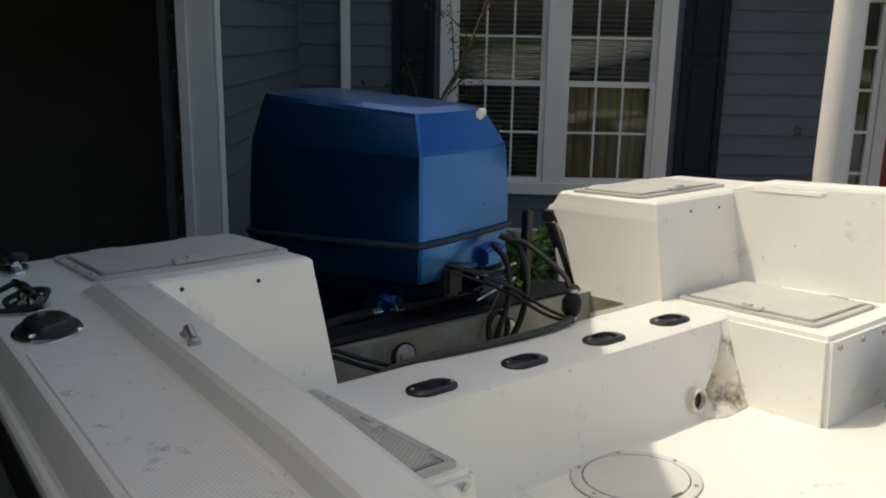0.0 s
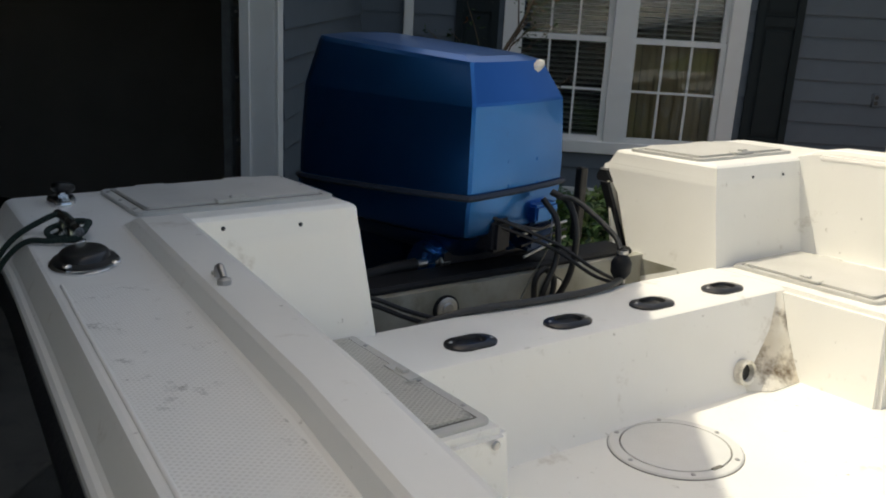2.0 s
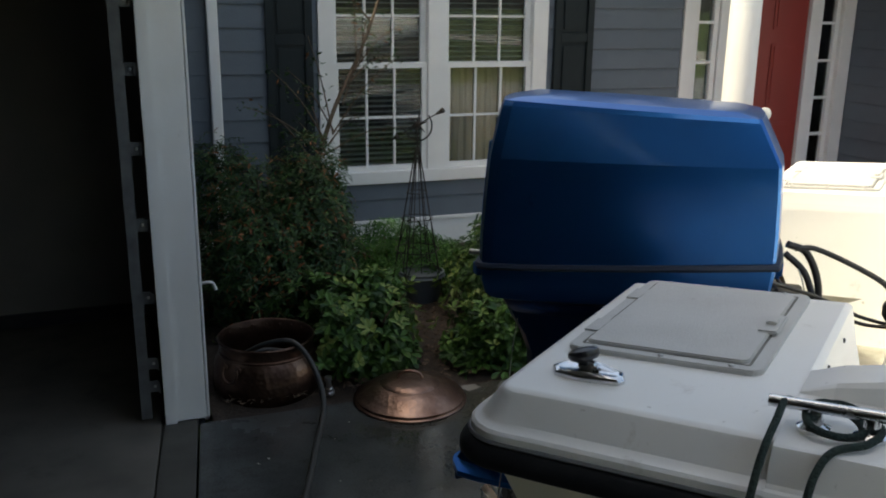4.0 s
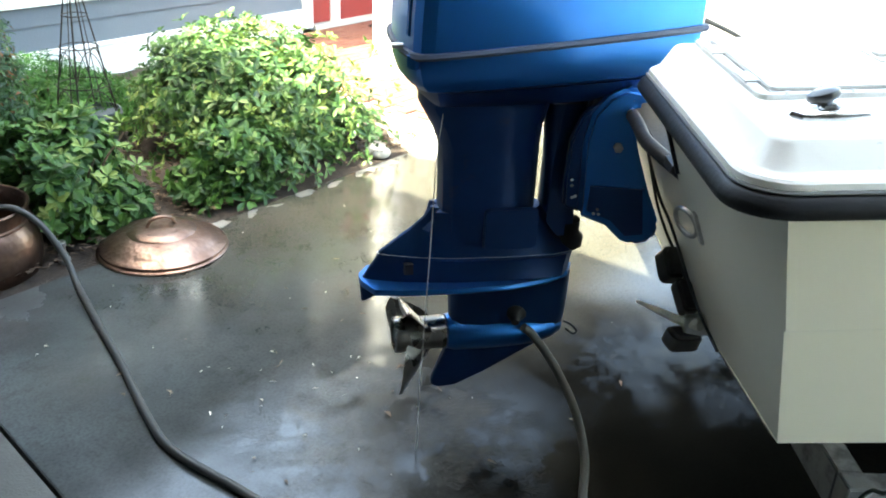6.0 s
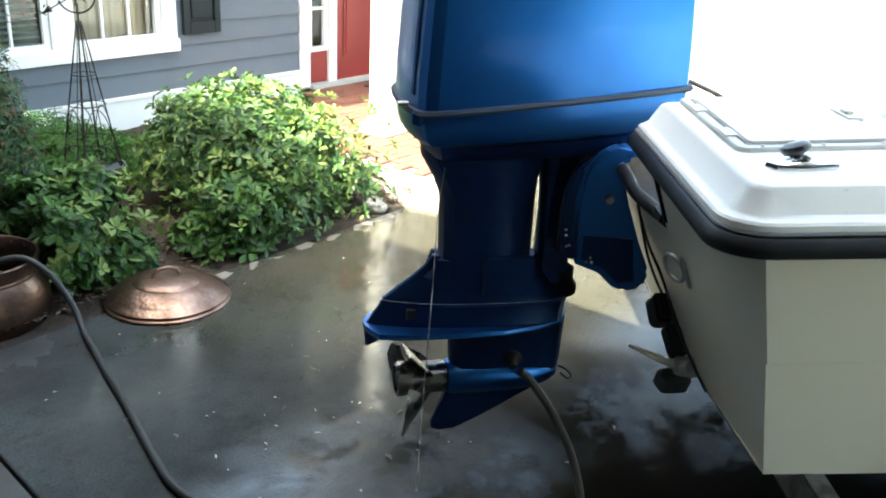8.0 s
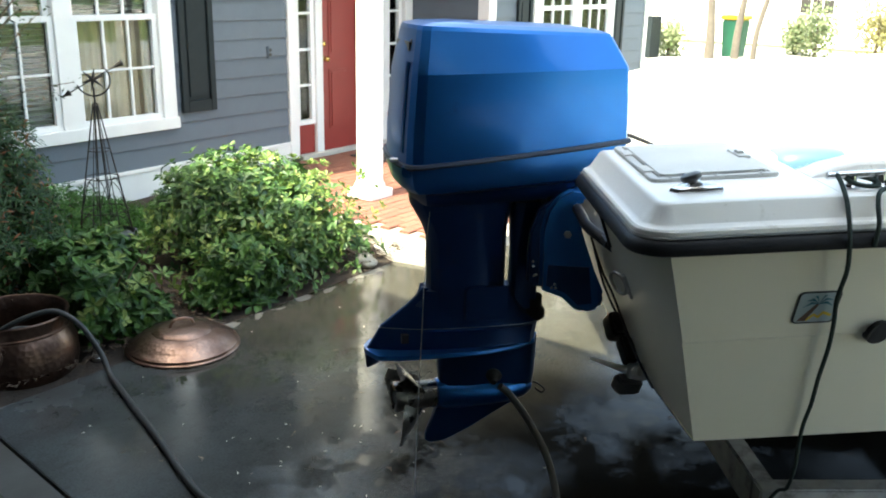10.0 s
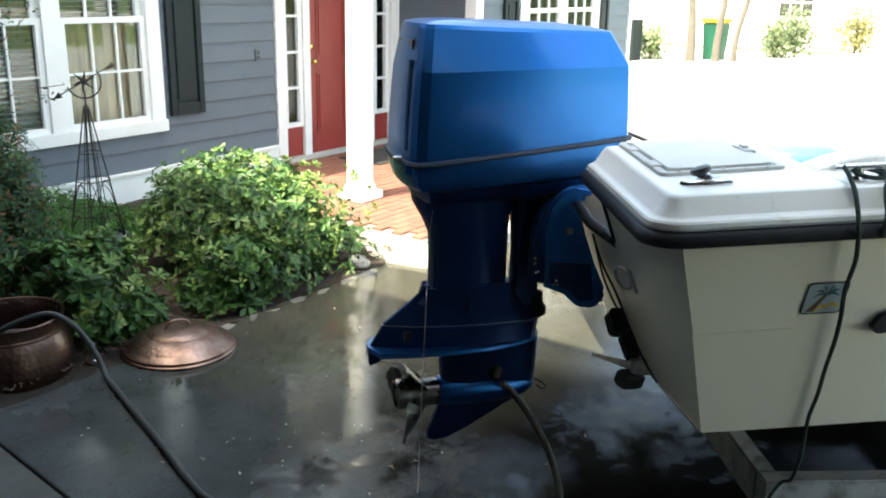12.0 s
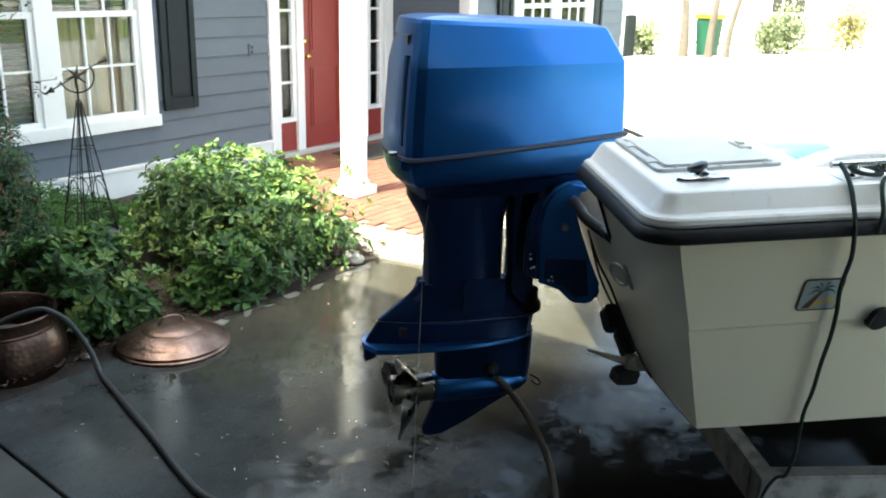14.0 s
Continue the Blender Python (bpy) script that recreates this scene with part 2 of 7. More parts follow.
    link(mapped(film, 0.0, 1.0, 0.10, 0.015), bump.inputs["Strength"])
    # a puddle still stands under the transom, and the drips keep a second patch wet beside the motor
    broken = mapped(noise_of(6.5, 8, 0.7), 0.3, 0.7, -0.55, 0.55)
    puddle = mapped(math_of("ADD", reach(4.44, -5.10, 2.3), broken), 1.15, 0.35)
    # gloss cut round the motor to stand in for the dark boat's reflection
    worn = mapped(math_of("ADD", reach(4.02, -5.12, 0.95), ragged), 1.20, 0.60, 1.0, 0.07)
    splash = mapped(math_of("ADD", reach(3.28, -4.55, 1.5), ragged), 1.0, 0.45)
    gloss = math_of("ADD", mapped(hull_dark, 0.0, 1.0, 0.40, 0.02), math_of("MULTIPLY", film, mapped(hull_dark, 0.0, 1.0, 0.18, 0.0)))
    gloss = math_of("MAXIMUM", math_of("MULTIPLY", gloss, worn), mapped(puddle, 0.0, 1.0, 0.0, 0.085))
    link(math_of("ADD", gloss, mapped(splash, 0.0, 1.0, 0.0, 0.16)), b.inputs["Specular IOR Level"])
    bump2 = n.new("ShaderNodeBump")
    bump2.inputs["Distance"].default_value, bump2.inputs["Strength"].default_value = 0.01, 0.03
    link(noise_of(7, 3), bump2.inputs["Height"])
    link(bump.outputs["Normal"], bump2.inputs["Normal"])
    # drips have left the coarse surface standing proud of the water in speckled patches
    near = math_of("MAXIMUM", splash, math_of("MULTIPLY", puddle, 0.6))
    speck = math_of("MULTIPLY", near, mapped(noise_of(5.5, 8, 0.72), 0.43, 0.56))
    ripple = n.new("ShaderNodeBump")
    ripple.inputs["Distance"].default_value = 0.007
    link(noise_of(75, 4, 0.62), ripple.inputs["Height"])
    link(mapped(speck, 0.0, 1.0, 0.0, 0.6), ripple.inputs["Strength"])
    link(bump2.outputs["Normal"], ripple.inputs["Normal"])
    link(ripple.outputs["Normal"], b.inputs["Normal"])
    return m


GELCOAT = material("gelcoat", (0.86, 0.85, 0.81), 0.42, color2=(0.80, 0.785, 0.73), scale=2.5, amount=0.7, bump=0.04, bump_scale=25,
                   dirt=(0.42, 0.37, 0.29), dirt_scale=9, dirt_low=0.61, dirt_high=0.84, coat=0.12, specks=(0.30, 0.27, 0.22), speck_scale=42)
HULL_PAINT = material("hull_gelcoat", (0.86, 0.82, 0.69), 0.36, color2=(0.80, 0.76, 0.62), scale=1.6, amount=0.8, bump=0.03, bump_scale=8,
                      dirt=(0.48, 0.44, 0.35), dirt_scale=5, dirt_low=0.66, dirt_high=0.9, coat=0.1)
NONSKID = weave_material("nonskid", (0.85, 0.84, 0.80), (0.70, 0.69, 0.64), 0.0062, relief=0.3)
PLATE = material("plate_plastic", (0.70, 0.695, 0.67), 0.45, color2=(0.62, 0.615, 0.59), scale=9, bump=0.12, bump_scale=200)
HATCH_TREAD = weave_material("hatch_tread", (0.56, 0.55, 0.50), (0.36, 0.35, 0.31), 0.0095, wear=0.5, relief=0.6)
HATCH = material("hatch_plastic", (0.55, 0.545, 0.515), 0.5, color2=(0.45, 0.445, 0.415), scale=7, bump=0.25, bump_scale=240,
                 dirt=(0.30, 0.28, 0.24), dirt_scale=12, dirt_low=0.64, dirt_high=0.82)
DIRTY_WELL = material("stained_gelcoat", (0.36, 0.355, 0.31), 0.45, color2=(0.19, 0.18, 0.135), scale=5, amount=1.0, bump=0.15, bump_scale=30,
                      dirt=(0.10, 0.085, 0.05), dirt_scale=7, dirt_low=0.55, dirt_high=0.78)
RUBBER = material("black_rubber", (0.009, 0.010, 0.012), 0.5, color2=(0.022, 0.023, 0.025), scale=20, bump=0.1, bump_scale=90, spec=0.22)
# deep shade under the hull, put into a dark colour
BOTTOM_SHADE = material("bottom_shade", (0.035, 0.034, 0.032), 0.7, color2=(0.06, 0.055, 0.048), scale=6, bump=0.1, bump_scale=60)
SEAL = material("cowl_seal", (0.028, 0.040, 0.065), 0.5, color2=(0.02, 0.028, 0.045), scale=14, spec=0.25)
STAINED_GEL = material("stained_drain", (0.78, 0.755, 0.68), 0.4, color2=(0.62, 0.56, 0.45), scale=9, amount=0.9,
                       dirt=(0.15, 0.105, 0.062), dirt_scale=14, dirt_low=0.46, dirt_high=0.66)
# grey of the sky mirrored on the black rail, as a colour
RAIL_SHEEN = material("rail_sheen", (0.23, 0.235, 0.235), 0.4, color2=(0.17, 0.175, 0.175), scale=14)
# brown-grey of grimy joints, also used for painted shadow lines
SEAM = material("grimy_seam_shadow", (0.10, 0.095, 0.08), 0.7, color2=(0.24, 0.23, 0.20), scale=9, amount=1.0)
BLACK_PLASTIC = material("black_plastic", (0.012, 0.012, 0.013), 0.3, color2=(0.03, 0.03, 0.03), scale=18)
CHROME = material("chrome", (0.75, 0.76, 0.77), 0.12, 1.0, color2=(0.55, 0.55, 0.55), scale=30, rough2=0.28)
STEEL = material("steel", (0.55, 0.55, 0.54), 0.3, 1.0, color2=(0.36, 0.34, 0.31), scale=25, rough2=0.5)
GALVANISED = material("galvanised", (0.42, 0.42, 0.41), 0.5, 0.85, color2=(0.26, 0.26, 0.255), scale=12, rough2=0.7, bump=0.1, bump_scale=50,
                      dirt=(0.10, 0.09, 0.075), dirt_scale=6, dirt_low=0.52, dirt_high=0.72)
TRACK_STEEL = material("track_steel", (0.16, 0.17, 0.175), 0.55, 0.7, color2=(0.10, 0.10, 0.10), scale=14, rough2=0.7)
BLUE = material("motor_blue", (0.013, 0.140, 0.44), 0.31, 0.90, color2=(0.009, 0.114, 0.365), scale=3, amount=0.8, coat=0.4, bump=0.02, bump_scale=6,
                dirt=(0.02, 0.05, 0.13), dirt_scale=9, dirt_low=0.64, dirt_high=0.9)
# darker blue for leg, gearcase, bracket pads and the cover's underside
BLUE_DARK = material("motor_blue_dark", (0.003, 0.034, 0.122), 0.36, 0.7, color2=(0.002, 0.024, 0.082), scale=5, amount=0.9, bump=0.06, bump_scale=40, coat=0.2,
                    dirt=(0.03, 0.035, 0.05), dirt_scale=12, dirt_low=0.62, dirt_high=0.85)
DARK_METAL = material("dark_metal", (0.012, 0.014, 0.022), 0.45, 0.3, color2=(0.03, 0.03, 0.035), scale=20, bump=0.1)
PROP_STEEL = material("prop_steel", (0.30, 0.28, 0.26), 0.2, 1.0, color2=(0.13, 0.12, 0.11), scale=18, rough2=0.38)
CHIP = material("bare_primer", (0.62, 0.60, 0.54), 0.7, color2=(0.45, 0.43, 0.38), scale=40)
PINSTRIPE = material("pinstripe", (0.22, 0.27, 0.33), 0.4)
COPPER = hammered_copper("hammered_copper", (0.34, 0.225, 0.175), (0.16, 0.095, 0.072))
COPPER_DARK = hammered_copper("tarnished_copper", (0.17, 0.105, 0.078), (0.075, 0.046, 0.037), 0.026, 0.34)
BRASS = material("brass", (0.7, 0.45, 0.14), 0.25, 1.0)
WHITE_PAINT = material("white_paint", (0.78, 0.785, 0.775), 0.45, color2=(0.70, 0.705, 0.69), scale=5, bump=0.05, bump_scale=30,
                       dirt=(0.50, 0.49, 0.45), dirt_scale=6, dirt_low=0.66, dirt_high=0.85)
SIDING = material("grey_siding", (0.106, 0.131, 0.158), 0.6, color2=(0.092, 0.113, 0.137), scale=6, bump=0.18, bump_scale=70, spread=0.05)
SHUTTER = material("shutter_paint", (0.012, 0.019, 0.022), 0.55, color2=(0.018, 0.026, 0.029), scale=12, bump=0.08, spec=0.2)
RED_DOOR = material("red_door", (0.27, 0.030, 0.026), 0.38, color2=(0.22, 0.026, 0.022), scale=5, bump=0.05)
BRICK = material("paving_brick", (0.20, 0.078, 0.053), 0.8, color2=(0.14, 0.056, 0.040), scale=14, bump=0.3, bump_scale=80, spread=0.18,
                 dirt=(0.26, 0.17, 0.13), dirt_scale=8, dirt_low=0.6, dirt_high=0.8)
MORTAR = material("mortar", (0.30, 0.27, 0.24), 0.85, scale=20, bump=0.3)
CONCRETE = material("concrete", (0.46, 0.44, 0.40), 0.8, color2=(0.35, 0.335, 0.305), scale=3, bump=0.25, bump_scale=110,
                    dirt=(0.22, 0.21, 0.19), dirt_scale=4, dirt_low=0.58, dirt_high=0.75)
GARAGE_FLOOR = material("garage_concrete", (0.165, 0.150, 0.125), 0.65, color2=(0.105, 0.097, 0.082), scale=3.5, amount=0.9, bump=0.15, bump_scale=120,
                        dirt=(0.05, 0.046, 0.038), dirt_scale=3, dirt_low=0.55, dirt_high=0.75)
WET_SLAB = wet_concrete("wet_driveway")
DAMP_STRIP = material("damp_concrete", (0.085, 0.082, 0.072), 0.5, color2=(0.05, 0.048, 0.04), scale=5, amount=0.9, bump=0.2, bump_scale=120)
GARAGE_WALL = material("garage_wall_paint", (0.20, 0.19, 0.175), 0.8, color2=(0.15, 0.145, 0.135), scale=3, bump=0.1)
CEILING = material("ceiling_paint", (0.5, 0.49, 0.47), 0.85, scale=4)
ROOF = material("shingles", (0.10, 0.095, 0.09), 0.9, color2=(0.06, 0.058, 0.055), scale=30, bump=0.4, bump_scale=60)
SOIL = material("mulch_soil", (0.048, 0.034, 0.025), 0.95, color2=(0.026, 0.019, 0.014), scale=25, amount=1.0, bump=0.8, bump_scale=70)
MULCH = material("mulch_chips", (0.105, 0.070, 0.046), 0.9, color2=(0.055, 0.037, 0.026), scale=20, spread=0.4, island=True)
GRASS = material("lawn", (0.075, 0.115, 0.030), 0.9, color2=(0.11, 0.11, 0.045), scale=1.2, bump=0.5, bump_scale=60)
LITTER = material("dry_leaf", (0.10, 0.065, 0.042), 0.6, color2=(0.20, 0.14, 0.09), scale=20, spread=0.5, island=True)
# pale petals, the same colour painting glints on the water
PETAL_GLINT = material("petals_and_glints", (0.62, 0.58, 0.50), 0.6, spread=0.3, island=True)
IRON = material("wrought_iron", (0.030, 0.030, 0.031), 0.55, 0.6, color2=(0.07, 0.045, 0.03), scale=30)
PLANTER = material("planter_plastic", (0.075, 0.095, 0.115), 0.5, color2=(0.06, 0.075, 0.09), scale=8)
STEM = material("bark_stem", (0.12, 0.085, 0.055), 0.85, color2=(0.07, 0.05, 0.035), scale=15, bump=0.4)
BARK_GREY = material("grey_bark", (0.11, 0.095, 0.08), 0.9, color2=(0.07, 0.06, 0.05), scale=8, bump=0.4)
HOSE = material("hose_rubber", (0.030, 0.031, 0.030), 0.42, color2=(0.055, 0.055, 0.05), scale=16, rough2=0.6)
CABLE = material("cable_sheath", (0.006, 0.006, 0.007), 0.4, scale=30)
ROPE = material("dark_rope", (0.010, 0.030, 0.024), 0.85, color2=(0.025, 0.035, 0.03), scale=120, bump=0.8, bump_scale=240)
# near-black colour for the shade of unlit rooms behind glass
ROOM_SHADE = material("room_shade", (0.035, 0.033, 0.030), 0.9)
CURTAIN = material("beige_curtain", (0.42, 0.285, 0.16), 0.8, color2=(0.32, 0.21, 0.11), scale=6, bump=0.2)
BLIND = material("window_blind", (0.42, 0.415, 0.39), 0.55)
GLASS = glass_material("window_glass")
TYRE = material("tyre", (0.014, 0.014, 0.014), 0.75, scale=20, bump=0.2)
CARPET = material("bunk_carpet", (0.03, 0.03, 0.032), 0.95, bump=0.5, bump_scale=200)
BLUE_VINYL = material("light_blue_vinyl", (0.040, 0.100, 0.22), 0.5, color2=(0.033, 0.086, 0.19), scale=5, bump=0.06)
MAT_RUBBER = material("door_mat", (0.03, 0.03, 0.028), 0.9, color2=(0.06, 0.055, 0.045), scale=15, bump=0.6, bump_scale=150)
BIN_GREEN = material("bin_green", (0.008, 0.085, 0.05), 0.45)
BIN_YELLOW = material("bin_yellow", (0.42, 0.29, 0.025), 0.45)
NEIGHBOUR = material("neighbour_stucco", (0.74, 0.73, 0.70), 0.8, scale=4, bump=0.15)
DECAL_SKY = material("decal_pale", (0.36, 0.43, 0.45), 0.35)
DECAL_TEAL = material("decal_teal", (0.01, 0.13, 0.17), 0.35)
DECAL_BROWN = material("decal_brown", (0.10, 0.055, 0.03), 0.4)
DECAL_YELLOW = material("decal_yellow", (0.70, 0.47, 0.04), 0.4)
WATER = bpy.data.materials.new("water_stream")
WATER.use_nodes = True
WATER.node_tree.nodes["Principled BSDF"].inputs["Transmission Weight"].default_value = 0.55
WATER.node_tree.nodes["Principled BSDF"].inputs["Roughness"].default_value = 0.18
WATER.node_tree.nodes["Principled BSDF"].inputs["IOR"].default_value = 1.33
LEAF_BRIGHT = leaf_material("leaf_variegated", (0.012, 0.044, 0.015), (0.080, 0.165, 0.042), (0.16, 0.225, 0.075), 0.06)
LEAF_TIP = leaf_material("leaf_new", (0.075, 0.165, 0.032), (0.22, 0.28, 0.075))
LEAF_GREEN = leaf_material("leaf_glossy", (0.012, 0.050, 0.013), (0.080, 0.178, 0.036))
LEAF_DARK = leaf_material("leaf_dark", (0.008, 0.036, 0.012), (0.050, 0.105, 0.024), (0.22, 0.085, 0.03), 0.07)
LEAF_FERN = leaf_material("leaf_fern", (0.020, 0.085, 0.016), (0.075, 0.19, 0.030))
LEAF_FAR = leaf_material("leaf_far", (0.10, 0.15, 0.06), (0.27, 0.30, 0.17))
LEAF_OLIVE = leaf_material("leaf_olive", (0.13, 0.13, 0.05), (0.29, 0.26, 0.11))


# ---- mesh helpers ----
ROOT = {}


def thing(name, place, label, category, group="", kind=""):
    ob = new(name)
    ob.location = place
    ob.empty_display_size = 0.1
    ROOT[ob] = Vector(place)
    return tagged(ob, label, category, group, kind)


def part(name, bm, mat, parent=None, label="", smooth=None, bevel=0.0):
    """One mesh object from a bmesh in world places, under a thing or a part."""
    bmesh.ops.recalc_face_normals(bm, faces=bm.faces)
    rounded_faces = None
    if bevel:
        sharp = [e for e in bm.edges if len(e.link_faces) == 2 and e.calc_face_angle(0) > 0.5]
        done = bmesh.ops.bevel(bm, geom=sharp, offset=bevel, segments=2 if smooth is None else 8, affect="EDGES", clamp_overlap=True)
        if smooth is not None:          # round edges smooth, broad faces flat
            rounded_faces = True
            for f in bm.faces:
                f.smooth = False
            for f in done["faces"]:
                f.smooth = True
    base = ROOT[parent] if parent else Vector()
    bmesh.ops.translate(bm, verts=bm.verts, vec=-base)
    me = bpy.data.meshes.new(name)
    bm.to_mesh(me)
    bm.free()
    me.materials.append(mat)
    if smooth is not None and not rounded_faces:
        me.polygons.foreach_set("use_smooth", [True] * len(me.polygons))
        me.set_sharp_from_angle(angle=radians(smooth))
    ob = new(name, me)
    if parent:
        ob.parent = parent
        ROOT[ob] = base
    if label:
        ob["label"] = label
    return ob


def solo(name, bm, mat, label, category="", group="", kind="", smooth=None, bevel=0.0, place=None):
    """A thing that is one mesh, with its origin at place."""
    if place is not None:
        bmesh.ops.translate(bm, verts=bm.verts, vec=-Vector(place))
    ob = part(name, bm, mat, smooth=smooth, bevel=bevel)
    if place is not None:
        ob.location = place
        ROOT[ob] = Vector(place)
    else:
        ROOT[ob] = Vector()
    return tagged(ob, label, category, group, kind)


def box(x0, x1, y0, y1, z0, z1, bm=None):
    bm = bm or bmesh.new()
    v = [bm.verts.new((x, y, z)) for z in (z0, z1) for x, y in ((x0, y0), (x1, y0), (x1, y1), (x0, y1))]
    for f in ((3, 2, 1, 0), (4, 5, 6, 7), (0, 1, 5, 4), (1, 2, 6, 5), (2, 3, 7, 6), (3, 0, 4, 7)):
        bm.faces.new([v[i] for i in f])
    return bm


def moved(bm, m):
    bmesh.ops.transform(bm, matrix=m, verts=bm.verts)
    return bm


def loft(rings, bm=None, cap=True, closed=True):
    """A skin over rings of equal point counts."""
    bm = bm or bmesh.new()
    rows = [[bm.verts.new(p) for p in r] for r in rings]
    n = len(rows[0])
    for a, c in zip(rows, rows[1:]):
        for i in range(n if closed else n - 1):
            j = (i + 1) % n
            bm.faces.new((a[i], a[j], c[j], c[i]))
    if cap and closed:
        bm.faces.new(rows[0][::-1])
        bm.faces.new(rows[-1])
    return bm


def lathe(profile, count=32, bm=None, cap=True):
    """Turned round z: profile of (radius, height)."""
    rings = [[(max(r, 1e-4) * math.cos(2 * math.pi * i / count), max(r, 1e-4) * math.sin(2 * math.pi * i / count), z) for i in range(count)] for r, z in profile]
    return loft(rings, bm, cap)


def smooth_path(points, steps=8):
    """A Catmull-Rom line through the points."""
    p = [Vector(q) for q in points]
    p = [p[0] * 2 - p[1], *p, p[-1] * 2 - p[-2]]
    out = []
    for i in range(1, len(p) - 2):
        for k in range(steps):
            t = k / steps
            a, b, c, d = p[i - 1], p[i], p[i + 1], p[i + 2]
            out.append(0.5 * (2 * b + (c - a) * t + (2 * a - 5 * b + 4 * c - d) * t * t + (3 * b - a - 3 * c + d) * t ** 3))
    return [*out, p[-2]]


def tube(points, radius, count=10, steps=8, bm=None, smooth_it=True):
    """A round bar along points; radius may be a list, one for each point of the drawn line's share."""
    line = smooth_path(points, steps) if smooth_it and len(points) > 2 else [Vector(p) for p in points]
    rings, up = [], Vector((0.123, 0.2, 1)).normalized()
    for i, p in enumerate(line):
        d = (line[min(i + 1, len(line) - 1)] - line[max(i - 1, 0)]).normalized()
        side = d.cross(up)
        if side.length < 0.05:
            side = d.cross(Vector((1, 0, 0)))
        side.normalize()
        up = side.cross(d).normalized()
        r = radius if isinstance(radius, (int, float)) else radius[0] + (radius[1] - radius[0]) * i / (len(line) - 1)
        rings.append([p + r * (math.cos(2 * math.pi * k / count) * side + math.sin(2 * math.pi * k / count) * up) for k in range(count)])
    return loft(rings, bm)


def cylinder(a, b, radius, count=16, bm=None):
    return tube([a, b], radius, count, bm=bm, smooth_it=False)


def prism(outline, lo, hi, axis="y", bm=None):
    """An outline of 2D points pushed from lo to hi along an axis."""
    place = {"y": lambda a, b, c: (a, c, b), "x": lambda a, b, c: (c, a, b), "z": lambda a, b, c: (a, b, c)}[axis]
    return loft([[place(a, b, lo) for a, b in outline], [place(a, b, hi) for a, b in outline]], bm)


def rounded(x0, x1, y0, y1, r, n=4):
    """A rounded rectangle as 2D points."""
    out = []
    for cx, cy, a0 in ((x1 - r, y1 - r, 0), (x0 + r, y1 - r, 90), (x0 + r, y0 + r, 180), (x1 - r, y0 + r, 270)):
        out += [(cx + r * math.cos(radians(a0 + 90 * k / n)), cy + r * math.sin(radians(a0 + 90 * k / n))) for k in range(n + 1)]
    return out


def dome_screw(at, normal, r=0.006):
    m = Matrix.Translation(at) @ Vector(normal).to_track_quat("Z", "Y").to_matrix().to_4x4()
    return moved(lathe([(r, -0.002), (r, 0.001), (r * 0.7, 0.003), (r * 0.2, 0.0036)], 10), m)


# ---- ground ----
bm = bmesh.new()
N, R = 24, 900.0
ring = [bm.verts.new((R * math.cos(2 * math.pi * i / N), R * math.sin(2 * math.pi * i / N), -0.09)) for i in range(N)]
bm.faces.new(ring)
solo("ground", bm, GRASS, "dry mown lawn running out to the horizon", "ground", kind="structure")


def joint(y):
    """The slightly skewed joint between driveway and garage."""
    return 2.548 + 0.111 * (y + 2.72)


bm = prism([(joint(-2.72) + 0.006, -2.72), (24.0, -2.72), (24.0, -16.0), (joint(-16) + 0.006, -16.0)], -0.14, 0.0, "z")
solo("driveway", bm, WET_SLAB, "concrete driveway, wet round the motor, the boat's shade painted in", "driveway", kind="structure", bevel=0.004)
bm = prism([(joint(-2.56) - 0.006, -2.56), (joint(-9.2) - 0.006, -9.2), (joint(-9.2) - 0.172, -9.2), (joint(-2.56) - 0.172, -2.56)], -0.14, -0.003, "z")
solo("floor_apron", bm, DAMP_STRIP, "worn damp concrete strip under the garage door", "floor", kind="structure", bevel=0.004)
solo("pavement", box(13.4, 24.25, -2.70, 9.0, -0.13, -0.012), CONCRETE, "pale concrete pavement beside the driveway in full sun", "pavement", kind="structure")
solo("road", box(24.3, 31.0, -60.0, 60.0, -0.13, -0.06), CONCRETE, "pale concrete street in full sun", "road", kind="structure")
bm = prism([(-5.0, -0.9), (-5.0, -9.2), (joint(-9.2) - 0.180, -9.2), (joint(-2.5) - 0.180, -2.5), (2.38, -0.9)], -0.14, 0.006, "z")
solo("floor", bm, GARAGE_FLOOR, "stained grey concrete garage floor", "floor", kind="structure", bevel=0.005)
# planting bed with an uneven mulch surface
bm = bmesh.new()
nx, ny = 44, 34
grid = [[bm.verts.new((2.62 + 4.6 * i / nx, -2.735 + 2.72 * j / ny, -0.015 + 0.06 * min(1, 4 * j / ny) + 0.035 * noise.noise((i * 0.5, j * 0.5, 0)) * min(1, 3 * j / ny)))
         for j in range(ny + 1)] for i in range(nx + 1)]
for i in range(nx):
    for j in range(ny):
        bm.faces.new((grid[i][j], grid[i + 1][j], grid[i + 1][j + 1], grid[i][j + 1]))
solo("planting_bed", bm, SOIL, "planting bed of dark mulch between house and driveway", "flower bed", kind="structure", smooth=60)


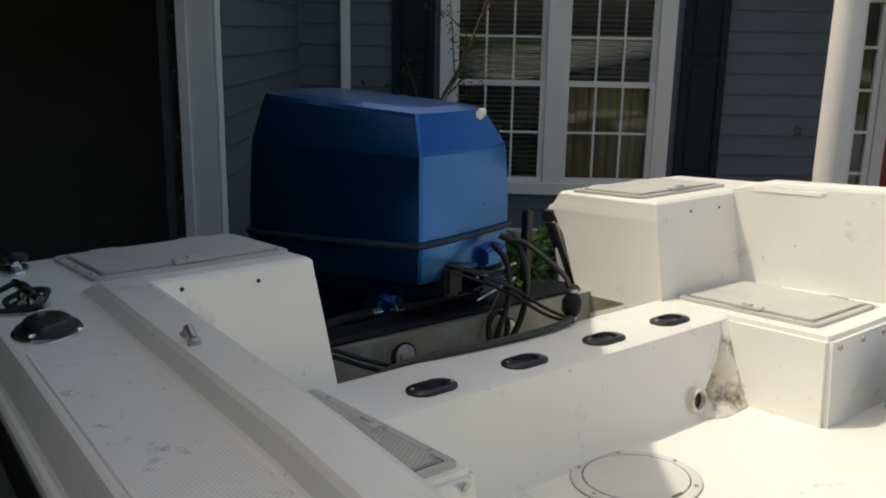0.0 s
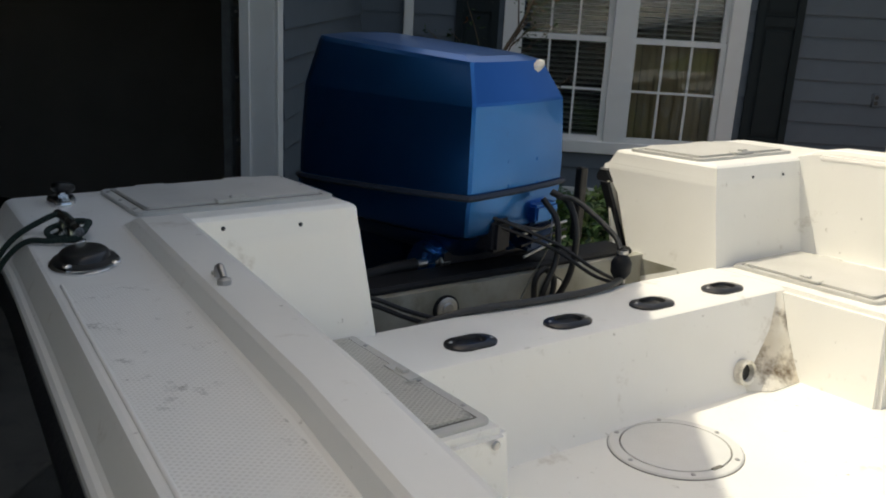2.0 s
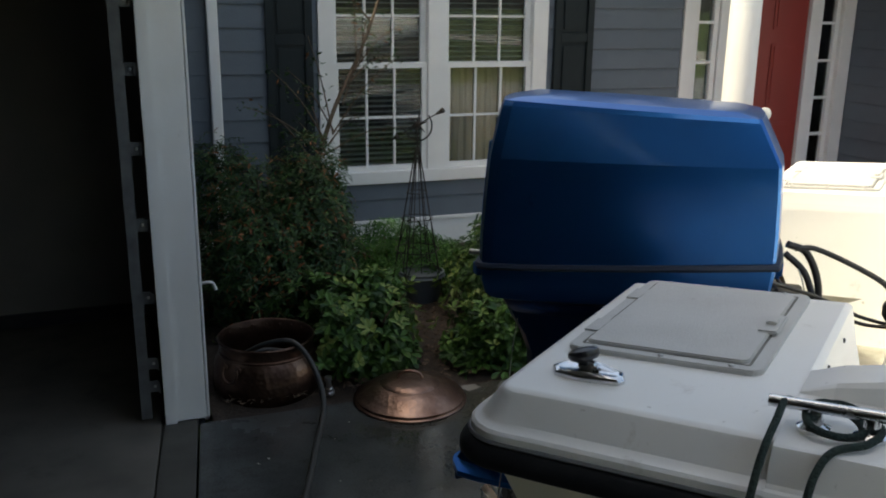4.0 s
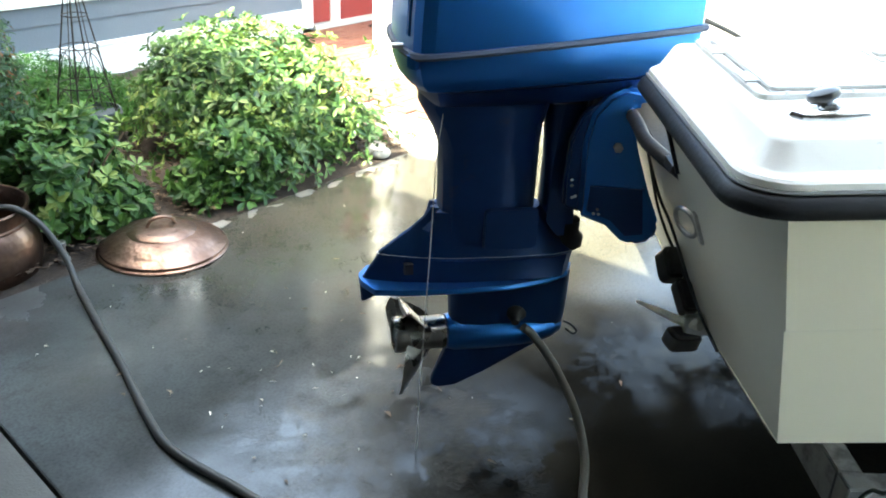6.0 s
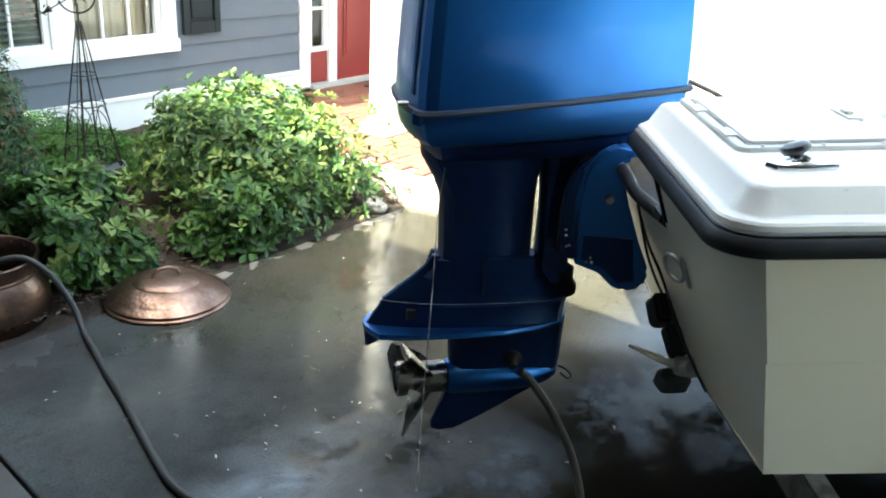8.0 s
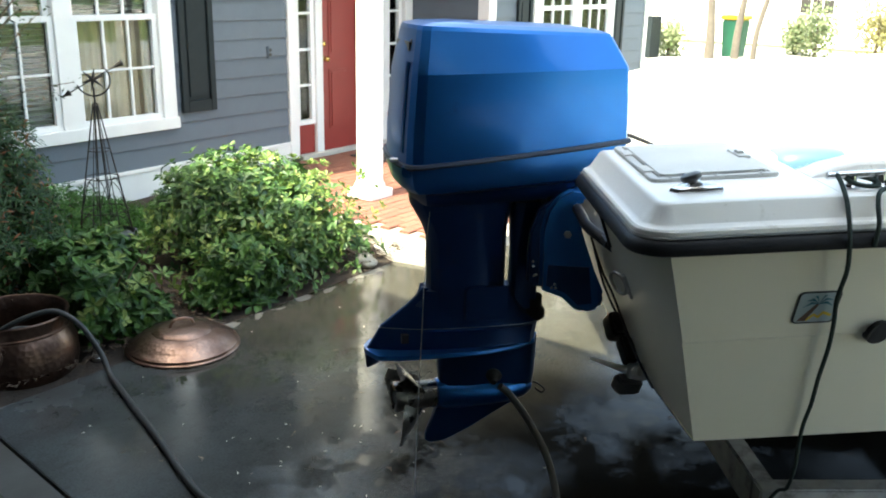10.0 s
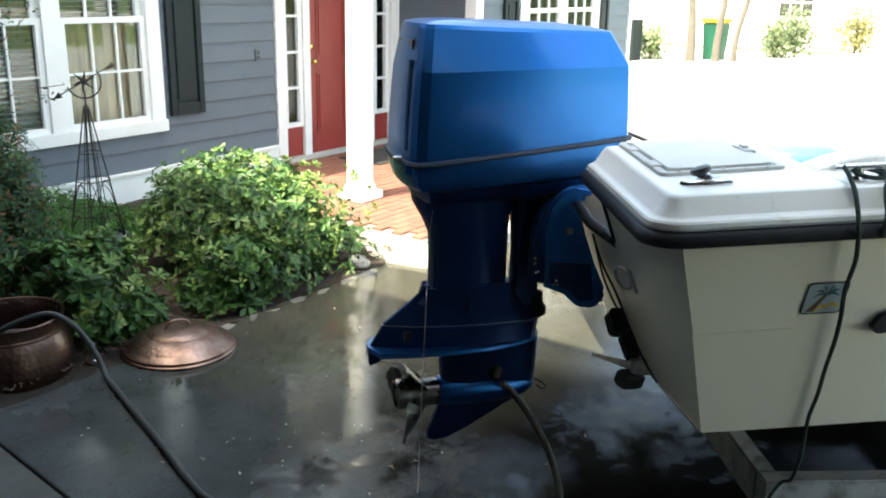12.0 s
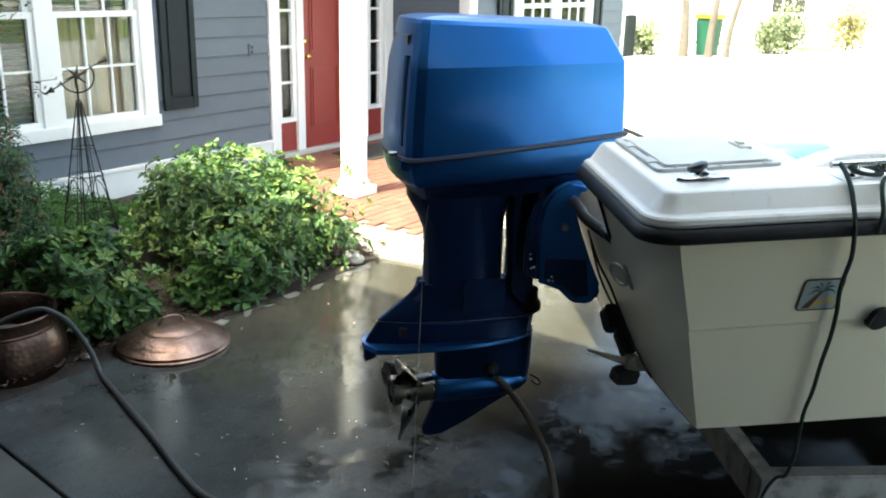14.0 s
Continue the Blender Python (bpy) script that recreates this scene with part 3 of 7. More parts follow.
def chips(count, x0, x1, y0, y1, z, lo, hi, seed, more=None):
    """Small bent flakes lying about."""
    rnd = random.Random(seed)
    bm = more or bmesh.new()
    for _ in range(count):
        x, y, a, l = rnd.uniform(x0, x1), rnd.uniform(y0, y1), rnd.uniform(0, 6.3), rnd.uniform(lo, hi)
        w, h = l * rnd.uniform(0.25, 0.5), rnd.uniform(0.002, 0.012)
        c, s = math.cos(a), math.sin(a)
        zz = z(x, y) if callable(z) else z
        m1, m2, t1, t2 = (rnd.uniform(-0.25, 0.25), rnd.uniform(-0.25, 0.25), rnd.uniform(0.15, 0.7), rnd.uniform(0.15, 0.7))
        v = [bm.verts.new((x + c * u * l - s * t * w, y + s * u * l + c * t * w, zz + k * h)) for u, t, k in ((-0.5, 0, 0.3), (m1, -t1, 1), (0.5, 0, 0.4), (m2, t2, 0.9))]
        bm.faces.new((v[0], v[1], v[2]))
        bm.faces.new((v[0], v[2], v[3]))
    return bm


solo("mulch", chips(9000, 2.7, 6.3, -2.68, -0.4, 0.045, 0.015, 0.055, 3), MULCH, "loose bark chips and dead leaves on the bed", "mulch", kind="stuff")
scraps = chips(9, 2.8, 5.0, -5.4, -2.9, 0.002, 0.012, 0.045, 9)
scraps = chips(20, 2.75, 3.85, -4.5, -3.5, 0.002, 0.012, 0.05, 21, scraps)
solo("leaf_litter", scraps, LITTER, "brown leaf scraps stuck to the wet concrete", "dead leaves", kind="stuff")
# the closer sixteen flakes stand in for glints on the wet slab
solo("petals", chips(16, 2.85, 3.85, -4.7, -3.7, 0.002, 0.006, 0.03, 14, chips(36, 2.7, 4.8, -5.0, -2.85, 0.002, 0.008, 0.022, 12)), PETAL_GLINT, "pale petals and painted water glints scattered on the concrete", "petals", kind="stuff")

# ---- main house ----
COURSE = 0.172


def lap_boards(name, parent, x0, x1, z0, z1, facing, at, gaps=()):
    """Lapped siding boards as pieces under a wall; facing 'y' (towards -y at y=at) or 'x' (towards +x at x=at) or 'w' (towards -x)."""
    z, seen = z0, {}
    while z < z1 - 0.01:
        top = min(z + COURSE, z1)
        spans = [(x0, x1)]
        for g0, g1, h0, h1 in gaps:
            if z < h1 - 0.02 and top > h0 + 0.09:
                spans = [s for a, b in spans for s in ((a, min(b, g0)), (max(a, g1), b)) if s[1] - s[0] > 0.02]
        for a, b in spans:
            key = (round(b - a, 3), round(top - z, 3))
            if key not in seen:
                h = top - z
                prof = [(0.0, -0.006), (0.0, h), (-0.006, h), (-0.022, 0.0), (-0.021, -0.006)]
                bm = loft([[(u, v, w) for v, w in prof] for u in (0.0, b - a)])
                bmesh.ops.recalc_face_normals(bm, faces=bm.faces)
                me = bpy.data.meshes.new(name)
                bm.to_mesh(me)
                bm.free()
                me.materials.append(SIDING)
                seen[key] = me
            ob = new(name, seen[key])
            ob.parent = parent
            ob.matrix_basis = {"y": pose(a, at, z), "x": pose(at, a, z, 0, 0, 90), "w": pose(at, b, z, 0, 0, -90)}[facing]
        z = top


WIN = (3.80, 5.765, 0.61, 2.46)          # outer casing of the twin window
w = solo("wall_north", box(2.47, 7.12, 0.0, 0.14, -0.1, 0.606), SIDING, "house wall of grey lapped siding", "wall", kind="structure")
for k, (a, b, c, d) in enumerate(((2.47, 3.90, 0.606, 3.3), (5.70, 7.12, 0.606, 3.3), (3.90, 5.70, 2.38, 3.3))):
    part("wall_panel", box(a, b, 0.0, 0.14, c, d), SIDING, w)
NORTH_WALL = w
part("base_board", box(2.62, 7.12, -0.028, -0.002, -0.06, 0.27), WHITE_PAINT, w, "white-painted foundation board", bevel=0.004)
part("drip_cap", box(2.62, 7.13, -0.042, -0.002, 0.27, 0.302), WHITE_PAINT, w, bevel=0.005)
part("corner_board", box(7.12, 7.245, -0.035, 0.12, 0.12, 3.3), WHITE_PAINT, w, bevel=0.004)
outlet = part("outlet_box", box(6.845, 6.905, -0.040, -0.01, 1.145, 1.255), SIDING, w, "grey-painted outlet cover", bevel=0.006)
for z in (1.178, 1.222):
    part("socket", moved(lathe([(0.017, 0.0), (0.017, 0.003), (0.0, 0.003)], 14), pose(6.875, -0.040, z, 90)), BLACK_PLASTIC, outlet)


def sash(parent, x0, x1, z0, z1, y, cols=3, rows=2, stile=0.045):
    fr = part("sash", box(x0, x1, y - 0.02, y + 0.02, z0, z0 + stile), WHITE_PAINT, parent)
    bm = box(x0, x1, y - 0.02, y + 0.02, z1 - stile, z1)
    box(x0, x0 + stile, y - 0.02, y + 0.02, z0 + stile, z1 - stile, bm)
    box(x1 - stile, x1, y - 0.02, y + 0.02, z0 + stile, z1 - stile, bm)
    part("sash_frame", bm, WHITE_PAINT, parent)
    a, b, c, d = x0 + stile, x1 - stile, z0 + stile, z1 - stile
    for i in range(1, cols):
        x = a + (b - a) * i / cols
        part("muntin", box(x - 0.009, x + 0.009, y - 0.014, y + 0.01, c, d), WHITE_PAINT, parent)
    for i in range(1, rows):
        z = c + (d - c) * i / rows
        part("muntin", box(a, b, y - 0.012, y + 0.012, z - 0.009, z + 0.009), WHITE_PAINT, parent)
    g = part("pane", box(a, b, y + 0.012, y + 0.016, c, d), GLASS, parent, "clear window glass")
    g.visible_shadow = False


def blinds(parent, x0, x1, z0, z1, y, tilt=38):
    bm = bmesh.new()
    z = z0
    while z < z1:
        moved_bm = box(x0, x1, -0.024, 0.024, -0.0012, 0.0012)
        moved(moved_bm, pose(0, y, z, tilt))
        me = bpy.data.meshes.new("slat")
        moved_bm.to_mesh(me)
        moved_bm.free()
        bm.from_mesh(me)
        bpy.data.meshes.remove(me)
        z += 0.043
    part("blind", bm, BLIND, parent, "white slatted blind behind the glass")


win = thing("window_1", (4.8, 0.0, 0.61), "white twin double-hung window with small panes", "window", kind="structure")
x0, x1, z0, z1 = WIN
MUL = (4.70, 4.855)
for a, b, c, d in ((x0, x0 + 0.115, z0 + 0.10, z1), (x1 - 0.135, x1, z0 + 0.10, z1), (x0, x1, z1 - 0.11, z1)):
    if b - a > 1:
        a, b = x0 + 0.115, x1 - 0.135
    part("casing", box(a, b, -0.045, 0.10, c, d), WHITE_PAINT, win, bevel=0.004)
part("sill", box(x0 - 0.015, x1 + 0.015, -0.06, 0.10, z0, z0 + 0.10), WHITE_PAINT, win, bevel=0.006)
part("mullion", box(*MUL, -0.04, 0.10, z0 + 0.10, z1 - 0.11), WHITE_PAINT, win, bevel=0.004)
for a, b in ((x0 + 0.115, MUL[0]), (MUL[1], x1 - 0.135)):
    sash(win, a, b, z0 + 0.10, 1.58, 0.005)
    sash(win, a, b, 1.535, z1 - 0.11, 0.05)
    blinds(win, a + 0.01, b - 0.01, z0 + 0.14 if a < 4.7 else 1.53, z1 - 0.1, 0.13, 12)
folds = [(4.86 + 0.80 * k / 60, 0.135 + 0.012 * math.sin(k * 0.9) + 0.006 * math.sin(k * 2.3)) for k in range(61)]
bm = loft([[(x, y + d, z) for x, y in folds for d in (0,)] + [(x, y + 0.004, z) for x, y in folds[::-1]] for z in (z0 + 0.11, 1.55)])
part("curtain", bm, CURTAIN, win, "beige curtain behind the lower sash", smooth=60)
# solid dark block in place of the shaded room
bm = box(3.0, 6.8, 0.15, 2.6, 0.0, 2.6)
solo("room_behind_window", bm, ROOM_SHADE, "near-black block painting the unlit room behind the window", "room", kind="structure")


def shutter(x0, x1, z0, z1, y):
    s = thing("shutter", ((x0 + x1) / 2, y, z0), "black-green panelled wooden shutter beside the window", "shutter", "shutters on the house")
    h = z1 - z0
    for a, b, c, d in ((x0, x0 + 0.06, z0, z1), (x1 - 0.06, x1, z0, z1)):
        part("stile", box(a, b, y - 0.035, y - 0.002, c, d), SHUTTER, s, bevel=0.004)
    for c, d in ((z0, z0 + 0.1), (z0 + h * 0.58, z0 + h * 0.58 + 0.08), (z1 - 0.1, z1)):
        part("rail", box(x0 + 0.06, x1 - 0.06, y - 0.033, y - 0.002, c, d), SHUTTER, s, bevel=0.004)
    for c, d in ((z0 + 0.1, z0 + h * 0.58), (z0 + h * 0.58 + 0.08, z1 - 0.1)):
        bm = box(x0 + 0.06, x1 - 0.06, y - 0.014, y - 0.002, c, d)
        box(x0 + 0.085, x1 - 0.085, y - 0.028, y - 0.012, c + 0.03, d - 0.03, bm)
        part("panel", bm, SHUTTER, s, bevel=0.005)
    return s


shutter(5.825, 6.195, 0.73, 2.46, -0.022)
shutter(3.40, 3.755, 0.70, 2.46, -0.022)
# entrance: porch of brick, door with two sidelights
solo("wall_entry", box(7.26, 9.08, 0.16, 0.28, 0.0, 3.3), WHITE_PAINT, "white-painted frame wall round the front door", "wall", kind="structure")
entry = thing("door_1", (8.09, 0.05, 0.2), "red panelled front door between narrow sidelights", "door", kind="structure")
FLOOR_Z = 0.11
bm = box(7.64, 8.55, 0.03, 0.075, FLOOR_Z + 0.02, 2.26)
leaf = part("door_leaf", bm, RED_DOOR, entry, "brick-red door", bevel=0.003)
for a, b in ((7.74, 8.04), (8.15, 8.45)):
    for c, d in ((FLOOR_Z + 0.24, 0.98), (1.12, 1.72), (1.84, 2.14)):
        bm = box(a, b, 0.022, 0.032, c, d)
        box(a + 0.03, b - 0.03, 0.012, 0.024, c + 0.03, d - 0.03, bm)
        part("door_panel", bm, RED_DOOR, leaf, bevel=0.006)
part("door_knob", moved(lathe([(0.025, 0), (0.025, 0.006), (0.012, 0.012), (0.012, 0.035), (0.027, 0.045), (0.03, 0.06), (0.02, 0.075), (0.002, 0.078)], 20), pose(7.675, 0.03, 1.09, 90)), BRASS, leaf, "brass door knob", smooth=50)
part("deadbolt", moved(lathe([(0.026, 0), (0.026, 0.012), (0.018, 0.018), (0.002, 0.018)], 18), pose(7.675, 0.03, 1.24, 90)), BRASS, leaf, "brass deadbolt", smooth=50)
for a, b in ((7.53, 7.63), (8.56, 8.66)):
    part("door_frame", box(a, b, -0.005, 0.14, FLOOR_Z, 2.40), WHITE_PAINT, entry, bevel=0.004)
part("door_head", box(7.26, 9.08, -0.01, 0.14, 2.27, 2.40), WHITE_PAINT, entry, bevel=0.004)
part("threshold", box(7.26, 9.08, -0.06, 0.12, FLOOR_Z - 0.02, FLOOR_Z + 0.025), CONCRETE, entry, bevel=0.006)
for a, b in ((7.262, 7.525), (8.668, 8.93)):
    part("sidelight_panel", box(a, b, 0.03, 0.08, FLOOR_Z + 0.03, 0.44), RED_DOOR, entry, bevel=0.004)
    bm = box(a, b, 0.015, 0.075, 0.44, 0.485)
    box(a, a + 0.05, 0.015, 0.075, 0.485, 2.26, bm)
    box(b - 0.05, b, 0.015, 0.075, 0.485, 2.26, bm)
    part("sidelight_frame", bm, WHITE_PAINT, entry)
    for k in range(1, 5):
        z = 0.485 + (2.26 - 0.485) * k / 5
        part("muntin", box(a + 0.05, b - 0.05, 0.02, 0.07, z - 0.012, z + 0.012), WHITE_PAINT, entry)
    for k in range(5):
        z = 0.485 + (2.26 - 0.485) * k / 5
        g = part("pane", box(a + 0.05, b - 0.05, 0.05, 0.054, z + 0.012, z + 0.343), GLASS, entry, "clear window glass")
        g.visible_shadow = False
    # dark sheet stands in for the unlit hall behind the sidelight
    part("room_dark", box(a, b, 0.10, 0.15, 0.3, 2.26), ROOM_SHADE, entry)
part("corner_trim", box(8.935, 9.075, -0.03, 0.14, FLOOR_Z, 2.40), WHITE_PAINT, entry, bevel=0.004)
# projecting wing beyond the porch
wing = solo("wall_wing", box(9.09, 13.1, -1.05, 6.0, -0.1, 3.3), SIDING, "projecting house wing of grey lapped siding", "wall", kind="structure")
part("corner_board", box(9.055, 9.20, -1.085, -0.94, 0.0, 3.3), WHITE_PAINT, wing, bevel=0.004)
part("corner_board", box(13.06, 13.16, -1.085, -0.96, 0.0, 3.3), WHITE_PAINT, wing, bevel=0.004)
shutter(9.62, 9.93, 0.75, 2.4, -1.072)
shutter(12.02, 12.33, 0.75, 2.4, -1.072)
w2 = thing("window_2", (11.0, -1.05, 0.72), "white twin window in the far wing", "window", kind="structure")
part("sill", box(9.95, 12.0, -1.13, -1.075, 0.72, 0.82), WHITE_PAINT, w2, bevel=0.005)
for a, b in ((9.95, 10.1), (10.92, 11.05), (11.87, 12.0)):
    part("casing", box(a, b, -1.12, -1.075, 0.82, 2.45), WHITE_PAINT, w2, bevel=0.004)
part("head", box(10.1, 11.87, -1.12, -1.075, 2.35, 2.45), WHITE_PAINT, w2)
for a, b in ((10.1, 10.92), (11.05, 11.87)):
    sash(w2, a, b, 0.82, 1.62, -1.10)
    sash(w2, a, b, 1.58, 2.35, -1.095)
    # dark sheet stands in for the unlit room behind the sash
    part("room_dark", box(a, b, -1.074, -1.068, 0.82, 2.35), ROOM_SHADE, w2)

# porch floor, roof and column
solo("porch_base", box(5.84, 9.05, -2.95, -0.062, -0.1, 0.092), MORTAR, "mortar bed under the brick porch floor", "porch", kind="structure")
bm = prism([(5.50, -2.74), (5.56, -2.50), (5.70, -2.34), (5.70, -2.98), (5.56, -3.05)], -0.05, 0.03, "z")
solo("porch_kerb", bm, CONCRETE, "pale concrete kerb along the brick porch", "kerb", kind="structure", bevel=0.01)
bm = prism([(5.70, -2.22), (5.83, -2.25), (5.83, -2.955), (9.1, -2.955), (9.1, -3.12), (5.68, -3.12)], -0.05, 0.09, "z")
solo("porch_edge", bm, CONCRETE, "pale concrete edging round the brick porch", "kerb", kind="structure", bevel=0.012)
solo("door_mat", box(7.70, 8.55, -0.85, -0.30, 0.1125, 0.126), MAT_RUBBER, "dark ribbed mat lying before the front door", "door mat", bevel=0.004)
col = thing("porch_column", (6.5, -1.62, 0.11), "white square-based porch column", "column", kind="structure")
CX, CY = 6.50, -1.62
part("plinth", box(CX - 0.14, CX + 0.14, CY - 0.14, CY + 0.14, 0.112, 0.185), WHITE_PAINT, col, bevel=0.006)
part("collar", moved(lathe([(0.128, 0), (0.134, 0.02), (0.130, 0.04), (0.118, 0.055), (0.114, 0.075)], 28), pose(CX, CY, 0.185)), WHITE_PAINT, col, smooth=40)
part("shaft", moved(lathe([(0.112, 0.26), (0.112, 1.2), (0.108, 2.0), (0.098, 2.95)], 32), pose(CX, CY, 0)), WHITE_PAINT, col, smooth=40)
part("capital", box(CX - 0.14, CX + 0.14, CY - 0.14, CY + 0.14, 2.95, 3.1), WHITE_PAINT, col, bevel=0.006)

solo("roof_porch", loft([[(x, -1.86, 3.24), (x, -1.86, 3.105), (x, -0.455, 3.105), (x, -0.455, 3.44)] for x in (6.28, 9.08)]), ROOF, "shingled porch roof on its column", "roof", kind="structure")

# ---- garage ----
EAVE_X, EAVE_Z = 2.92, 3.69
w = solo("wall_garage_front", box(2.46, 2.59, -2.56, 0.0, -0.1, 3.3), SIDING, "garage front wall of grey lapped siding", "wall", kind="structure")
GARAGE_FRONT = w
part("base_board", box(2.591, 2.618, -2.53, -0.03, -0.08, 0.27), WHITE_PAINT, w, bevel=0.004)
part("header", box(2.46, 2.59, -8.0, -2.56, 2.42, 3.3), SIDING, w)
part("pier", box(2.46, 2.59, -9.2, -8.0, -0.1, 3.3), SIDING, w)
jamb = thing("garage_door_frame", (2.5, -2.7, 0.0), "white-painted timber frame of the garage opening", "door frame", kind="structure")
part("jamb", box(2.395, 2.592, -2.668, -2.565, 0.0, 2.42), WHITE_PAINT, jamb, "white jamb board", bevel=0.005)
part("door_stop", box(2.392, 2.449, -2.684, -2.670, -0.004, 2.42), WHITE_PAINT, jamb, "white stop strip", bevel=0.003)
part("casing", box(2.595, 2.608, -2.666, -2.556, 0.0, 2.52), WHITE_PAINT, jamb, bevel=0.004)
part("jamb", box(2.42, 2.60, -8.15, -8.0, 0.0, 2.42), WHITE_PAINT, jamb, "white jamb board", bevel=0.005)
part("head_jamb", box(2.42, 2.60, -8.0, -2.665, 2.30, 2.418), WHITE_PAINT, jamb, bevel=0.005)
track = thing("garage_door_track", (2.30, -2.62, 0.05), "galvanised upright track of the garage door on small brackets", "door track")
TX0, TY0 = 2.283, -2.650
bm = prism([(TX0 + a, TY0 + b) for a, b in ((0, 0), (0.05, 0), (0.05, 0.005), (0.006, 0.005), (0.006, 0.055), (0.05, 0.055), (0.05, 0.06), (0, 0.06))], 0.03, 2.15, "z")
part("channel", bm, TRACK_STEEL, track)
for z in (0.16, 0.28, 0.62, 0.98, 1.34, 1.7, 2.0):
    bm = box(TX0 + 0.05, TX0 + 0.097, TY0 + 0.022, TY0 + 0.029, z, z + 0.06)
    box(TX0 + 0.091, TX0 + 0.0975, TY0 - 0.005, TY0 + 0.05, z, z + 0.06, bm)
    part("bracket", bm, TRACK_STEEL, track, "bent steel bracket")
    part("bolt", dome_screw((TX0 + 0.075, TY0 + 0.02, z + 0.03), (0, -1, 0), 0.008), STEEL, track)
solo("wall_garage_north", box(-5.0, 2.455, -0.98, -0.86, -0.1, 2.7), GARAGE_WALL, "unlit painted wall inside the garage", "wall", kind="structure")
solo("wall_garage_west", box(-5.12, -5.0, -9.2, -0.86, -0.1, 2.7), GARAGE_WALL, "back wall of the garage", "wall", kind="structure")
solo("wall_garage_south", box(-5.0, 2.455, -9.32, -9.2, -0.1, 2.7), GARAGE_WALL, "side wall of the garage", "wall", kind="structure")
solo("ceiling", box(-5.0, 2.455, -9.2, -0.98, 2.62, 2.72), CEILING, "painted garage ceiling", "ceiling", kind="structure")
solo("baseboard", box(-4.9, 2.30, -1.0, -0.982, 0.0, 0.1), DARK_METAL, "dark skirting along the garage wall", "baseboard", kind="structure")
# roofs with deep eaves
bm = loft([[(EAVE_X, y, EAVE_Z), (EAVE_X, y, EAVE_Z - 0.18), (2.60, y, EAVE_Z - 0.18), (-5.3, y, EAVE_Z - 0.10), (-5.3, y, EAVE_Z + 0.1), (-1.1, y, EAVE_Z + 1.25)] for y in (-9.4, -0.35)])
solo("roof_garage", bm, ROOF, "shingled garage roof with a straight eave", "roof", kind="structure")
bm = loft([[(x, -0.45, 3.45), (x, -0.45, 3.3), (x, 7.5, 3.3), (x, 7.5, 3.45), (x, 3.5, 5.0)] for x in (2.7, 9.0)])
solo("roof_house", bm, ROOF, "shingled roof of the house", "roof", kind="structure")
bm = loft([[(x, -1.5, 3.45), (x, -1.5, 3.3), (x, 7.0, 3.3), (x, 7.0, 3.45), (x, 2.7, 5.0)] for x in (8.9, 13.6)])
solo("roof_wing", bm, ROOF, "shingled roof of the wing", "roof", kind="structure")
solo("downspout", prism(rounded(2.97, 3.05, -0.10, -0.045, 0.012), 0.12, 3.2, "z"), WHITE_PAINT, "white downspout in the corner of the house", "downspout", kind="structure")


# ---- motor boat on its trailer ----
# boat axes: ahead to the bow, to port, up; the bow sits four degrees high
AHEAD, PORT, KEEL = Vector((0.621, -0.784, math.tan(radians(4.0)))), Vector((0.784, 0.621, 0)), Vector((2.913, -5.773, 0))
BOAT = Matrix((( AHEAD.x, PORT.x, 0, KEEL.x), (AHEAD.y, PORT.y, 0, KEEL.y), (AHEAD.z, 0, 1, 0), (0, 0, 0, 1)))
LEVEL = Matrix((( AHEAD.x, PORT.x, 0, KEEL.x), (AHEAD.y, PORT.y, 0, KEEL.y), (0, 0, 1, 0), (0, 0, 0, 1)))
MID = 1.224


def at_boat(f, p, z):
    return BOAT @ Vector((f, p, z))


def flip(bm):
    """The same to port."""
    for v in bm.verts:
        v.co.y = 2 * MID - v.co.y
    return bm


def half(f):
    """Half beam at the deck's edge."""
    if f < 1.8:
        return 1.342 + 0.035 * f + 0.027 * max(0.0, f - 0.5)
    t = min(1.0, (f - 1.8) / 4.0)
    return 1.428 * math.sqrt(max(0.0, 1 - t ** 2.3)) + 0.012


boat = thing("motor_boat", (KEEL.x + 1.2, KEEL.y - 0.5, 0.45), "white fibreglass fishing boat with black rub rail standing on a trailer", "boat")


def bpart(name, bm, mat, parent=None, label="", smooth=None, bevel=0.0, matrix=BOAT):
    return part(name, moved(bm, matrix), mat, parent or boat, label, smooth, bevel)


# hull shell
STATIONS = [0, 0.3, 0.8, 1.5, 2.2, 3.0, 3.8, 4.5, 5.1, 5.5, 5.75]


def rake(z):
    return -0.125 + (1.33 - z) * 0.375


rings = []
for s in STATIONS:
    h, t = half(s), s / 5.75
    ch, zc = (1.062 + 0.02 * s) * (h / (1.342 + 0.035 * min(s, 1.8))) * (1 - 0.25 * t * t), 0.692 + 0.42 * t ** 2.2
    zk = 0.50 + 0.62 * t ** 3.2
    zs = 1.068 + 0.1 * t
    side = [(h - 0.02, 1.335), (ch + (h - ch) * 0.78, 1.22), (ch + (h - ch) * 0.585 + 0.004, zs), (ch + (h - ch) * 0.58 - 0.006, zs - 0.008), (ch, zc), (ch - 0.05 * (1 - t), zc - 0.012), (0.0, zk)]
    pts = [(MID - a, z) for a, z in side] + [(MID + a, z) for a, z in side[-2::-1]]
    rings.append([((rake(z) + max(0.0, 0.066 * (z - 0.70)) if s == 0 else s + 0.25 * t ** 3 * (z - 0.9)), p, z) for p, z in pts])
bm = loft(rings, closed=False)
HULL_TREE = BVHTree.FromBMesh(bm)
bpart("hull", bm, HULL_PAINT, label="cream hull side with a moulded step", smooth=28)
